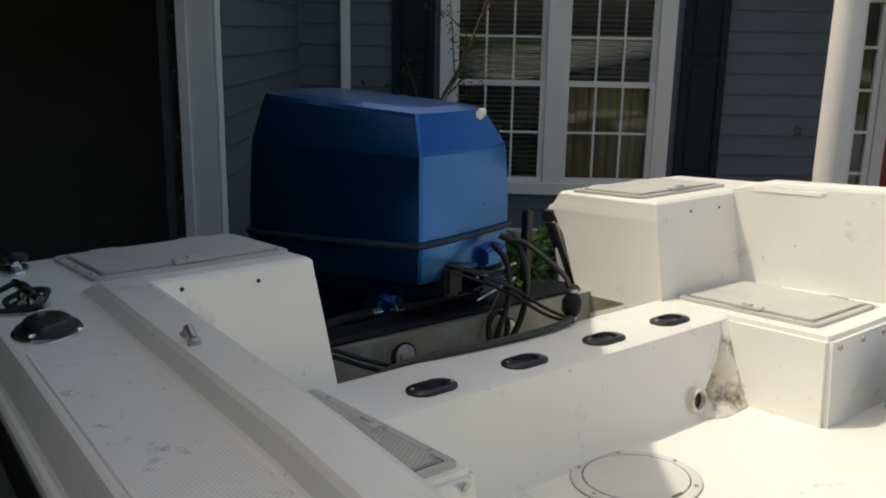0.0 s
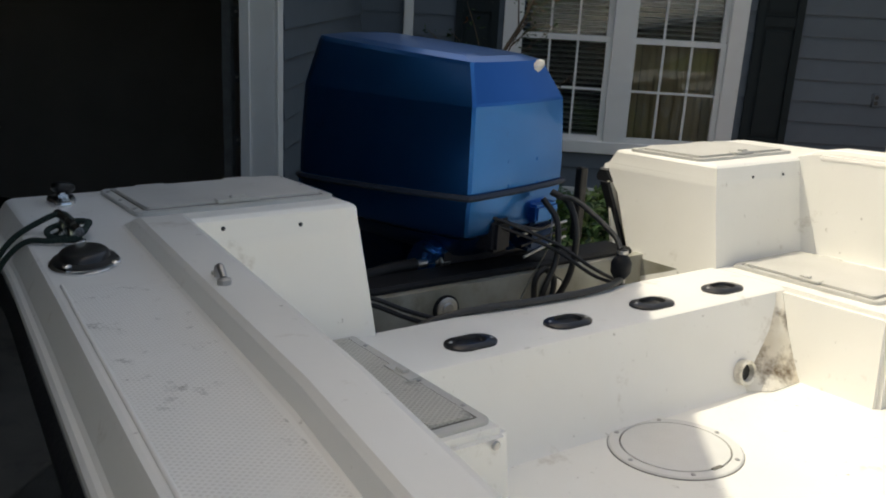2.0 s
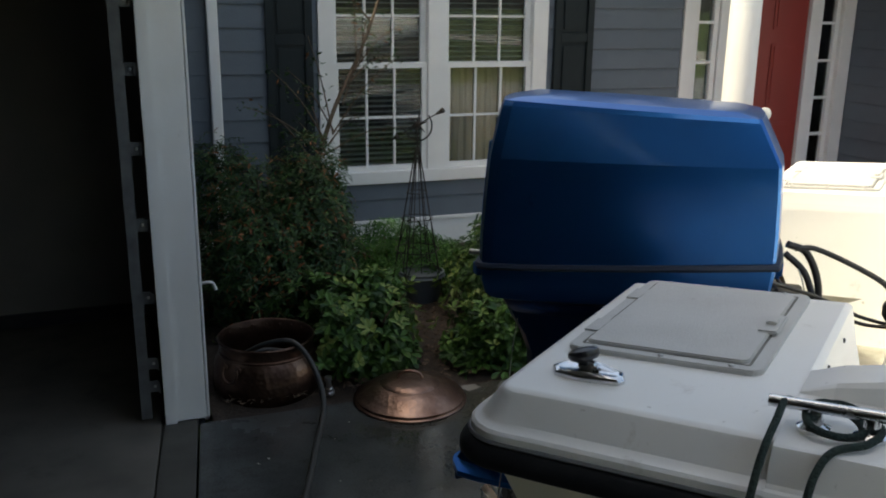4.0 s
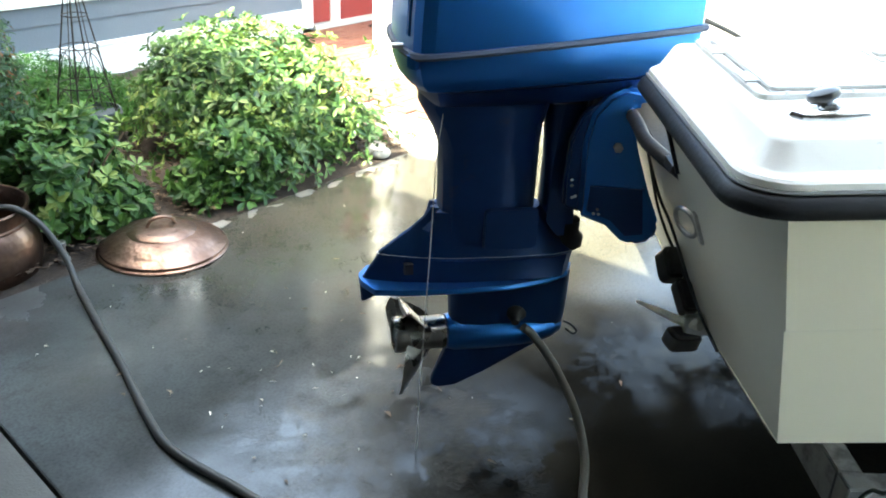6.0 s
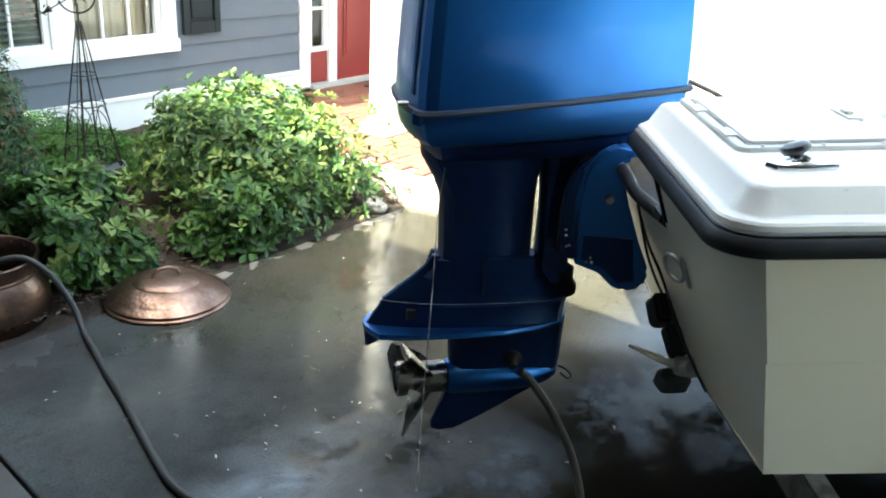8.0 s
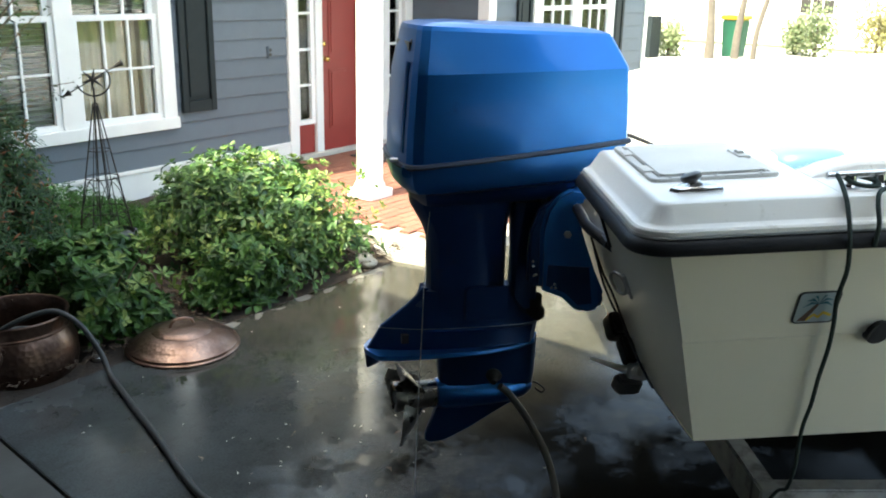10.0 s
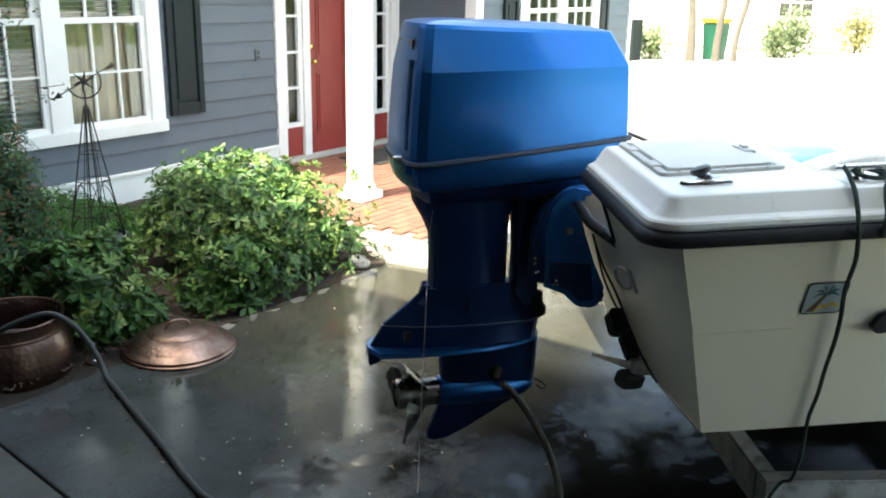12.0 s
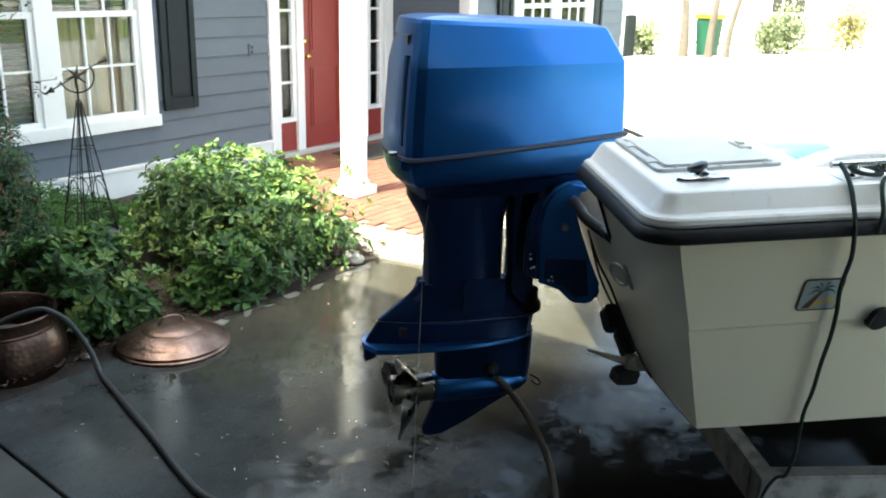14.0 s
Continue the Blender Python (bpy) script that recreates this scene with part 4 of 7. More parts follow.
# added dark skin below the chines, painting the shade of the underside
bottom = [[Vector(r[k]) - Vector((0, 0, 0.005)) for k in (5, 6, 7)] for r in rings]
bm = loft([[r[0], r[1], r[2], r[1] + Vector((0, 0, 0.003))] for r in bottom])
bpart("hull_bottom", bm, BOTTOM_SHADE, label="dark skin under the chines, coloured as the hull's shade", smooth=28)
# transom with the motor notch
def slanted(outline, d0=0.003, d1=0.10):
    return loft([[(rake(z) + d, p, z) for p, z in outline] for d in (d0, d1)])


bpart("transom", slanted([(0.65, 1.122), (0.65, 0.60), (MID, 0.50), (2 * MID - 0.65, 0.60), (2 * MID - 0.65, 1.122)]), HULL_PAINT)
def panel_edge(z):
    """Outer and inner edge of the transom's side panel at a height."""
    table = ((0.60, 0.645), (0.68, 0.212), (0.692, 0.162), (1.07, -0.002), (1.335, -0.098))
    for (z0, p0), (z1, p1) in zip(table, table[1:]):
        if z <= z1 + 1e-6:
            break
    out = p0 + (p1 - p0) * (z - z0) / (z1 - z0)
    return out, (0.65 if z < 1.122 else 0.65 - 0.035 * (z - 1.122) / 0.213)


for mirror in (False, True):
    bm = bmesh.new()
    rows = []
    for z in (0.60, 0.64, 0.68, 0.692, 0.80, 0.94, 1.07, 1.122, 1.20, 1.335):
        out, inn = panel_edge(z)
        row = []
        for k in range(8):
            u = k / 7
            swing = max(0.0, 0.066 * (z - 0.70)) * max(0.0, 1 - (u * (inn - out)) / 0.35) ** 1.6
            row.append(bm.verts.new((rake(z) + 0.003 + swing, out + 0.003 + (inn - out - 0.003) * u, z)))
        rows.append(row)
    for a, c in zip(rows, rows[1:]):
        for i in range(7):
            bm.faces.new((a[i], a[i + 1], c[i + 1], c[i]))
    bmesh.ops.recalc_face_normals(bm, faces=bm.faces)
    bm.faces.ensure_lookup_table()
    thick = 0.010 if bm.faces[0].normal.x < 0 else -0.010
    bmesh.ops.solidify(bm, geom=bm.faces[:], thickness=thick)
    bpart("transom_panel", flip(bm) if mirror else bm, HULL_PAINT, smooth=30)
bpart("transom_cap", prism([(-0.065, 1.118), (0.062, 1.118), (0.062, 1.128), (0.05, 1.136), (-0.06, 1.136)], 0.655, 1.795, "y"), RUBBER, label="black rubber cap along the transom notch")
for p0, p1 in ((0.60, 0.652), (1.797, 1.848)):
    bm = loft([[(rake(z) + d, p0 + (p1 - p0) * (0.15 + 0.85 * k), z) for z, k, d in ((1.335, 0, -0.006), (1.12, 0.75, -0.006), (1.12, 1.0, -0.006), (1.335, 0.35, -0.006))],
               [(rake(z) + d, p0 + (p1 - p0) * (0.15 + 0.85 * k), z) for z, k, d in ((1.335, 0, 0.03), (1.12, 0.75, 0.03), (1.12, 1.0, 0.03), (1.335, 0.35, 0.03))]])
    bpart("notch_trim", bm, RUBBER, label="black rubber edge trim")


def gunwale_path(inset):
    """Starboard rim from the bow to the corner and along the transom to the notch, with outward normals."""
    pts = []
    for k in range(34):
        f = 5.78 - (5.78 - 0.0) * k / 33
        pts.append((f, MID - half(f) - 0.0 + inset))
    c = (-0.165 + 0.09 + inset, MID - half(0.0) + 0.09)
    r = 0.09
    pts = [p for p in pts if p[0] > 0.02]
    for k in range(9):
        a = radians(90 * k / 8)
        pts.append((c[0] - r * math.sin(a), c[1] - r * math.cos(a) + inset * 0))
    pts.append((-0.165 + inset, 0.30))
    pts.append((-0.165 + inset, 0.615))
    return pts


def rim(profile, name, mat, mirror, label=""):
    path = gunwale_path(0.0)
    rings = []
    for i, (f, p) in enumerate(path):
        a, b = path[max(i - 1, 0)], path[min(i + 1, len(path) - 1)]
        d = Vector((b[0] - a[0], b[1] - a[1])).normalized()
        n = Vector((-d.y, d.x))        # outward
        rings.append([(f + n.x * o, p + n.y * o, z) for o, z in profile])
    bm = loft(rings)
    return bpart(name, flip(bm) if mirror else bm, mat, label=label, smooth=40)


for mirror in (False, True):
    rim([(-0.06, 1.332), (0.002, 1.332), (0.009, 1.334), (0.014, 1.339), (0.015, 1.347), (0.014, 1.353), (0.006, 1.366), (-0.002, 1.3705), (-0.03, 1.3705)], "rub_rail", RUBBER, mirror, "black rubber rub rail")
    # thin grey strip stands in for the sky's reflection on the rubber
    rim([(-0.03, 1.3712), (-0.001, 1.3712), (0.001, 1.374), (-0.001, 1.3775), (-0.03, 1.3775)], "rail_backing", RAIL_SHEEN, mirror, "thin grey strip painting the sky's sheen on the rail")

# deck moulding: quarter boxes at the stern
for mirror in (False, True):
    rings = []
    for z, off, inner, front in ((0.93, 0.262, 0.645, 0.44), (1.30, 0.085, 0.618, 0.352), (1.376, 0.004, 0.611, 0.335), (1.378, 0.0, 0.611, 0.335), (1.388, 0.001, 0.61, 0.333), (1.393, 0.006, 0.609, 0.332), (1.396, 0.016, 0.609, 0.331),
                                 (1.4005, 0.023, 0.608, 0.330), (1.4365, 0.0465, 0.606, 0.323), (1.442, 0.051, 0.602, 0.317), (1.4455, 0.058, 0.596, 0.311), (1.446, 0.064, 0.59, 0.305)):
        aft, star = -0.163 + off, MID - half(0.0) + 0.002 + off
        ring = [(front, inner), (front, MID - half(front) + 0.002 + off)]
        r = max(0.02, 0.09 - off * 1.15)
        cf, cp = aft + r, star + r
        ring += [(cf + 0.06, star)]
        ring += [(cf - r * math.sin(radians(a)), cp - r * math.cos(radians(a))) for a in (0, 18, 36, 54, 72, 90)]
        ring += [(aft, inner - 0.01)]
        rings.append([(f, p, z) for f, p in ring])
    bm = loft(rings)
    bpart("quarter_deck", flip(bm) if mirror else bm, GELCOAT, smooth=24, label="cream moulded stern corner")
    # side decks with a raised inner coaming
    rings = []
    stations = [0.312, 0.36, 0.42, 0.8, 1.3, 1.9, 2.6, 3.3, 4.0, 4.7, 5.3, 5.6]
    for s in stations:
        k = 0.0 if s < 0.32 else (0.6 if s < 0.4 else 1.0)
        e = MID - half(s)
        if s <= 1.8:
            bev, rid = 0.120 - 0.083 * s, 0.230 - 0.103 * s
            bev, rid = max(bev, e + 0.11), max(rid, e + 0.19)
        else:
            bev, rid = e + 0.15, e + 0.23
        bot, top = 0.86, e + 0.039
        wall = min(rid + 0.03, MID - 0.01)
        lim = lambda p: min(p, MID - 0.002)
        sec = [(e + 0.07, 1.30), (e, 1.378), (e + 0.001, 1.388), (e + 0.006, 1.393), (e + 0.012, 1.395), (e + 0.017, 1.400), (top - 0.006, 1.4375), (top - 0.002, 1.4445), (top + 0.004, 1.446), (bev - 0.006, 1.446), (bev, 1.4475),
               (bev + 0.006, 1.447 + 0.027 * k), (bev + 0.013, 1.447 + 0.0345 * k), (rid - 0.014, 1.447 + 0.035 * k), (rid - 0.004, 1.447 + 0.031 * k), (rid, 1.447 + 0.02 * k), (wall, bot), (lim(max(0.16, e + 0.3)), bot)]
        rings.append([(s, lim(p), z) for p, z in sec])
    bm = loft(rings)
    bpart("side_deck", flip(bm) if mirror else bm, GELCOAT, smooth=14, label="side deck with a raised coaming")
    # non-skid panel let into the side deck
    rings = []
    for s in (0.72, 0.76, 1.3, 1.8):
        lo, hi = -0.049 - 0.064 * s, 0.120 - 0.083 * s - 0.012
        lo += 0.012 if s < 0.74 else 0
        hi -= 0.012 if s < 0.74 else 0
        rings.append([(s, lo, 1.4455), (s, lo + 0.001, 1.4464), (s, hi - 0.002, 1.4464), (s, hi, 1.4455)])
    bm = loft(rings)
    bpart("nonskid_panel", flip(bm) if mirror else bm, NONSKID, label="scuffed cross-hatched tread")
    bm = tube([(s, -0.051 - 0.064 * s, 1.446) for s in (0.70, 0.9, 1.2, 1.5, 1.8)], 0.0032, 8)
    bpart("deck_bead", flip(bm) if mirror else bm, GELCOAT, label="moulded bead along the tread", smooth=60)
    # locker shelf beside the bridge
    bm = box(0.34, 0.950, 0.16, 0.632 if mirror else 0.592, 0.80, 1.137)
    for v in bm.verts:
        if v.co.z < 1:
            v.co.x += 0.03 if v.co.x > 0.5 else 0
            v.co.y += 0.02 if v.co.y > 0.5 else 0
    bpart("locker", flip(bm) if mirror else bm, GELCOAT, bevel=0.014)
# bridge across the motor well
bm = prism([(0.355, 0.80), (0.362, 1.122), (0.375, 1.136), (0.612, 1.136), (0.628, 1.128), (0.638, 1.10), (0.685, 0.91), (0.71, 0.885), (0.71, 0.80)], 0.585, 1.865, "y")
bpart("bridge", bm, GELCOAT, smooth=40, label="moulded bridge before the motor well")
bpart("well_floor", box(0.06, 0.37, 0.60, 1.85, 0.88, 0.945), DIRTY_WELL, label="stained motor well")
bm = prism([(0.045, 0.94), (0.10, 0.94), (0.085, 1.115), (0.066, 1.1165), (0.05, 1.1165)], 0.625, 1.825, "y")
bpart("well_back", bm, DIRTY_WELL, label="stained inner face of the transom")
for p0, p1 in ((0.60, 0.628), (1.82, 1.848)):
    bpart("well_side", box(0.055, 0.36, p0, p1, 0.93, 1.10), DIRTY_WELL)
bpart("cockpit_floor", box(0.62, 5.0, 0.20, 2 * MID - 0.20, 0.80, 0.885), GELCOAT, label="cream cockpit sole")
bpart("foredeck", prism([(3.4, MID - 1.28), (4.3, MID - 1.06), (5.0, MID - 0.72), (5.6, MID - 0.3), (5.8, MID), (5.6, MID + 0.3), (5.0, MID + 0.72), (4.3, MID + 1.06), (3.4, MID + 1.28)], 1.38, 1.4445, "z"), GELCOAT)
bpart("fore_bulkhead", box(3.4, 3.45, MID - 1.25, MID + 1.25, 0.82, 1.40), GELCOAT)


def hatch(f0, f1, p0, p1, z, hinge="aft", hinged=True, tread=False):
    """A framed access hatch lying on a moulding, with hinges, latch and screws."""
    h = bpart("hatch", prism(rounded(f0, f1, p0, p1, 0.022), z - 0.004, z + 0.008, "z"), HATCH, label="grey-white access hatch frame", bevel=0.002)
    m = 0.026
    bm = prism(rounded(f0 + m, f1 - m, p0 + m, p1 - m, 0.016), z + 0.006, z + 0.0135, "z")
    bpart("hatch_lid", bm, HATCH_TREAD if tread else HATCH, h, "faded textured lid", bevel=0.0025)
    # dark gap, drawn wider to take in the raised lid's shadow
    bm = bmesh.new()
    for a, b, c, d in ((f0 + m - 0.004, f1 - m + 0.004, p0 + m - 0.0050, p0 + m - 0.0005), (f0 + m - 0.004, f1 - m + 0.004, p1 - m + 0.0005, p1 - m + 0.0050),
                       (f0 + m - 0.0050, f0 + m - 0.0005, p0 + m, p1 - m), (f1 - m + 0.0005, f1 - m + 0.0050, p0 + m, p1 - m)):
        box(a, b, c, d, z + 0.0065, z + 0.0086, bm)
    bpart("hatch_seam", bm, SEAM, h, "dark gap round the lid")
    long_f = (f1 - f0) > (p1 - p0)
    for k in (0.26, 0.74) if hinged else ():
        if long_f:
            q = p0 + 0.013 if hinge == "aft" else p1 - 0.013
            c = (f0 + (f1 - f0) * k, q)
            bm = box(c[0] - 0.035, c[0] + 0.035, c[1] - 0.012, c[1] + 0.016, z + 0.007, z + 0.0115)
        else:
            c = (f0 + 0.012 if hinge == "aft" else f1 - 0.012, p0 + (p1 - p0) * k)
            bm = box(c[0] - 0.014, c[0] + 0.016, c[1] - 0.035, c[1] + 0.035, z + 0.007, z + 0.0115)
        bpart("hinge", bm, HATCH, h, bevel=0.003)
    if long_f:
        q = p1 - 0.03 if hinge == "aft" else p0 + 0.03
        c = ((f0 + f1) / 2, q)
    else:
        c = (f1 - 0.03, (p0 + p1) / 2)
    bm = box(c[0] - (0.05 if long_f else 0.018), c[0] + (0.05 if long_f else 0.018), c[1] - (0.018 if long_f else 0.05), c[1] + (0.018 if long_f else 0.05), z + 0.009, z + 0.017)
    lt = bpart("latch", bm, HATCH, h, bevel=0.003)
    bm = box(c[0] - (0.016 if long_f else 0.009), c[0] + (0.016 if long_f else 0.009), c[1] - (0.009 if long_f else 0.016), c[1] + (0.009 if long_f else 0.016), z + 0.016, z + 0.0235)
    bpart("latch_tab", bm, HATCH, lt, bevel=0.002)
    for a in (0.15, 0.5, 0.85):
        for c in ((f0 + (f1 - f0) * a, p0 + 0.011), (f0 + (f1 - f0) * a, p1 - 0.011)):
            bpart("screw", dome_screw((c[0], c[1], z + 0.008), (0, 0, 1), 0.0055), STEEL, h)


hatch(-0.078, 0.250, 0.135, 0.590, 1.447)
hatch(-0.065, 0.245, 2 * MID - 0.590, 2 * MID - 0.125, 1.447)
hatch(0.378, 0.920, 0.425, 0.575, 1.137, hinged=False, tread=True)
hatch(0.40, 0.875, 1.875, 2.215, 1.139, hinge="fore")
for p in (0.787, 1.080, 1.373, 1.653):
    fl = [(math.cos(a) * 0.042, math.sin(a) * 0.042 + (0.024 if math.sin(a) > 0 else -0.024)) for a in [2 * math.pi * (k + 0.5) / 28 for k in range(28)]]
    def ring_at(sx, sy, z, c=0.0):
        return [(0.550 + x * sx + c, p + y * sy, z) for x, y in fl]
    bm = loft([ring_at(1, 1, 1.136), ring_at(1, 1, 1.1415), ring_at(0.94, 0.95, 1.144), ring_at(0.72, 0.62, 1.1475), ring_at(0.66, 0.56, 1.1475), ring_at(0.60, 0.5, 1.1385), ring_at(0.1, 0.1, 1.138)])
    rh = bpart("rod_holder", bm, BLACK_PLASTIC, label="black flush rod holder", smooth=35)
    for d in (-0.05, 0.05):
        bpart("screw", dome_screw((0.550 + (0.01 if d > 0 else -0.008), p + d, 1.1445), (0, 0, 1), 0.0055), STEEL, rh)
# round deck plate in the sole
C = (0.838, 1.189)
dp = bpart("deck_plate", moved(lathe([(0.155, 0), (0.155, 0.003), (0.151, 0.006), (0.1295, 0.0065), (0.129, 0.002), (0.1255, 0.002), (0.125, 0.0068), (0.06, 0.0075), (0.0, 0.0075)], 56), pose(C[0], C[1], 0.885)), PLATE, label="round grey-white deck plate", smooth=30)
bpart("plate_seam", moved(lathe([(0.1285, 0.0022), (0.1285, 0.0036), (0.126, 0.0036), (0.126, 0.0022)], 56, cap=False), pose(C[0], C[1], 0.885)), SEAM, dp, "grimy gap round the lid")
# thin dark ring paints the shadow along the plate's edge
bpart("plate_caulk", moved(lathe([(0.1572, 0.0), (0.1568, 0.0014), (0.1553, 0.0014), (0.1553, 0.0)], 56, cap=False), pose(C[0], C[1], 0.885)), SEAM, dp, "dark ring painting the plate's edge shadow")
# flat dark strip paints the notch's shade
bpart("finger_notch", box(C[0] + 0.121, C[0] + 0.131, C[1] - 0.020, C[1] + 0.012, 0.8905, 0.8928), SEAM, dp, "dark strip painting the shade in the finger notch")
for k in range(6):
    a = radians(60 * k + 28)
    bpart("screw", dome_screw((C[0] + 0.141 * math.cos(a), C[1] + 0.141 * math.sin(a), 0.891), (0, 0, 1), 0.006), STEEL, dp)
# scupper in the corner of bridge and port locker
bm = loft([[(0.628, 1.785, 1.125), (0.633, 1.80, 1.125), (0.632, 1.822, 1.125), (0.60, 1.84, 1.125)], [(0.652, 1.742, 1.03), (0.668, 1.778, 1.03), (0.670, 1.822, 1.03), (0.62, 1.84, 1.03)],
           [(0.668, 1.69, 0.97), (0.692, 1.755, 0.97), (0.700, 1.822, 0.97), (0.63, 1.84, 0.97)], [(0.680, 1.65, 0.925), (0.717, 1.725, 0.925), (0.722, 1.822, 0.925), (0.64, 1.84, 0.925)],
           [(0.698, 1.60, 0.887), (0.748, 1.675, 0.887), (0.742, 1.822, 0.887), (0.65, 1.84, 0.887)]])
bpart("scupper_fillet", bm, STAINED_GEL, label="grimy moulded drain corner", smooth=75)
TILT = Matrix.Rotation(radians(80), 4, Vector((0, 1, 0)))
sp = bpart("scupper_pipe", moved(lathe([(0.034, -0.006), (0.036, 0.012), (0.035, 0.020), (0.031, 0.023), (0.026, 0.021), (0.024, 0.0)], 28, cap=False), pose(0.680, 1.621, 0.934) @ TILT), STAINED_GEL, label="grimy drain pipe end", smooth=40)
# black disc stands in for the shade inside the pipe
bpart("pipe_dark", moved(lathe([(0.025, 0.0), (0.025, 0.004)], 20), pose(0.682, 1.621, 0.934) @ TILT), BLACK_PLASTIC, sp)
# screws along the lockers and holes in the boxes
for f, p, z in ((0.960, 0.5535, 1.1145), (0.958, 1.86, 1.105), (0.958, 1.98, 1.105), (0.958, 2.10, 1.105)):
    bpart("screw", dome_screw((f, p, z), (1, 0, 0.05), 0.009), STEEL)
# black domes paint the darkness of the empty holes
for f, p, z in ((0.326, 0.291, 1.420), (0.328, 0.466, 1.411), (0.330, 2.010, 1.399), (0.330, 2.162, 1.397)):
    bpart("screw_hole", dome_screw((f, p, z), (1, 0, 0.05), 0.005), BLACK_PLASTIC)
# black rod-holder cap on the side deck
cp = bpart("cap_flange", moved(lathe([(1, 0), (1, 0.05), (0.96, 0.08), (0.5, 0.08), (0.0, 0.08)], 32), pose(0.575, -0.036, 1.446, 0, 0, -14) @ Matrix.Diagonal((0.086, 0.056, 0.06, 1))), CHROME, label="chromed rod holder flange", smooth=40)
bpart("rubber_cap", moved(lathe([(1.0, 0), (1.0, 0.12), (0.9, 0.2), (0.8, 0.24), (0.75, 0.5), (0.66, 0.62), (0.4, 0.70), (0, 0.72)], 32), pose(0.565, -0.034, 1.449, 0, 0, -14) @ Matrix.Diagonal((0.080, 0.051, 0.030, 1))), BLACK_PLASTIC, cp, "black rubber cap", smooth=50)
for f, p in ((0.622, -0.072), (0.632, 0.0)):
    bpart("screw", dome_screw((f, p, 1.4555), (0, 0, 1), 0.008), CHROME, cp)


def cleat(f, p, z, length=0.2):
    c = bpart("cleat", tube([(f - length / 2, p, z + 0.033), (f - length * 0.25, p, z + 0.033), (f + length * 0.25, p, z + 0.033), (f + length / 2, p, z + 0.033)], 0.0085, 12), CHROME, label="chromed mooring cleat", smooth=60)
    for d in (-0.035, 0.035):
        bpart("cleat_post", moved(lathe([(0.022, 0), (0.022, 0.005), (0.012, 0.010), (0.010, 0.030)], 16), pose(f + d, p, z)), CHROME, c, smooth=50)
    return c


cleat(0.385, -0.022, 1.446, 0.19)
bpart("rail_plate", prism(rounded(0.50, 0.74, 2.075, 2.115, 0.012), 1.470, 1.486, "z"), GELCOAT, label="low white pad on the coaming", bevel=0.005)
# chromed latch with a black knob near the corner
LP = [(-0.060, 0.040), (-0.046, 0.016), (-0.006, 0.008), (0.014, 0.008), (0.062, 0.014), (0.068, 0.026), (0.060, 0.048), (0.016, 0.066), (-0.006, 0.068), (-0.050, 0.062)]


def latch_ring(k, z, hump=0.0):
    """The plate's outline shrunk towards its middle, its waist lifted."""
    return [(0.004 + (x - 0.004) * k, 0.038 + (y - 0.038) * k, z + hump * (1 if -0.01 < x < 0.02 else 0)) for x, y in LP]


kb = bpart("latch_plate", loft([latch_ring(1.0, 1.4462), latch_ring(1.0, 1.451), latch_ring(0.95, 1.4555, 0.002), latch_ring(0.84, 1.4572, 0.004), latch_ring(0.72, 1.4545, 0.007), latch_ring(0.2, 1.4555, 0.006)]), CHROME, label="chromed hold-down plate", smooth=35)
bpart("latch_post", box(-0.014, 0.018, 0.030, 0.050, 1.454, 1.470), CHROME, kb, bevel=0.005)
bpart("knob", moved(lathe([(0.010, 0), (0.012, 0.006), (0.022, 0.010), (0.026, 0.016), (0.025, 0.024), (0.016, 0.029), (0, 0.030)], 24), pose(-0.004, 0.042, 1.461, -10, -16, 0)), BLACK_PLASTIC, kb, "black knob", smooth=50)
# eye bolts on the coaming
bpart("bent_bolt", tube([(0.885, 0.080, 1.478), (0.886, 0.080, 1.493), (0.898, 0.079, 1.499), (0.915, 0.077, 1.492), (0.925, 0.075, 1.488)], 0.0055, 10), STEEL, label="small bent steel bolt", smooth=50)
bpart("bolt_head", moved(lathe([(0.010, 0), (0.010, 0.008), (0.004, 0.010)], 12), pose(0.928, 0.074, 1.481)), STEEL)
bpart("bolt_head", moved(lathe([(0.009, 0), (0.009, 0.006), (0.004, 0.008)], 6), pose(0.873, 0.084, 1.480)), STEEL)
# stern ring, tow eye
rg = bpart("tow_eye", tube([(rake(1.03) - 0.016 - 0.016 * math.cos(a) - 0.01 * math.sin(a), 0.578 + 0.036 * math.cos(a), 1.022 + 0.034 * math.sin(a)) for a in [2 * math.pi * k / 16 for k in range(17)]], 0.0055, 10, 3), STEEL, label="steel stern ring", smooth=60)
bm = loft([[(rake(z) - d, p, z) for p, z in rounded(0.520, 0.550, 0.985, 1.065, 0.008)] for d in (-0.004, 0.006)])
bpart("eye_plate", bm, STEEL, rg, bevel=0.002)
# decal on the hull side
def on_side(f, z, out):
    loc, nor, _, _ = HULL_TREE.ray_cast(Vector((f, -1.0, z)), Vector((0, 1, 0)))
    return loc + Vector((0, -out, 0))


def side_shape(name, outline, mat, lo, hi, parent=None, label=""):
    bm = loft([[on_side(f, z, d) for f, z in outline] for d in (lo, hi)])
    bmesh.ops.triangulate(bm, faces=[f for f in bm.faces if len(f.verts) > 4])
    return bpart(name, bm, mat, parent, label)


D0, D1, E0, E1 = 0.250, 0.352, 1.112, 1.206
dc = side_shape("decal_border", rounded(D0, D1, E0, E1, 0.012), BLACK_PLASTIC, -0.004, 0.0030, label="rounded black-edged sticker of a palm tree")
side_shape("decal_field", rounded(D0 + 0.004, D1 - 0.004, E0 + 0.004, E1 - 0.004, 0.009), DECAL_SKY, 0.0, 0.0036, dc)
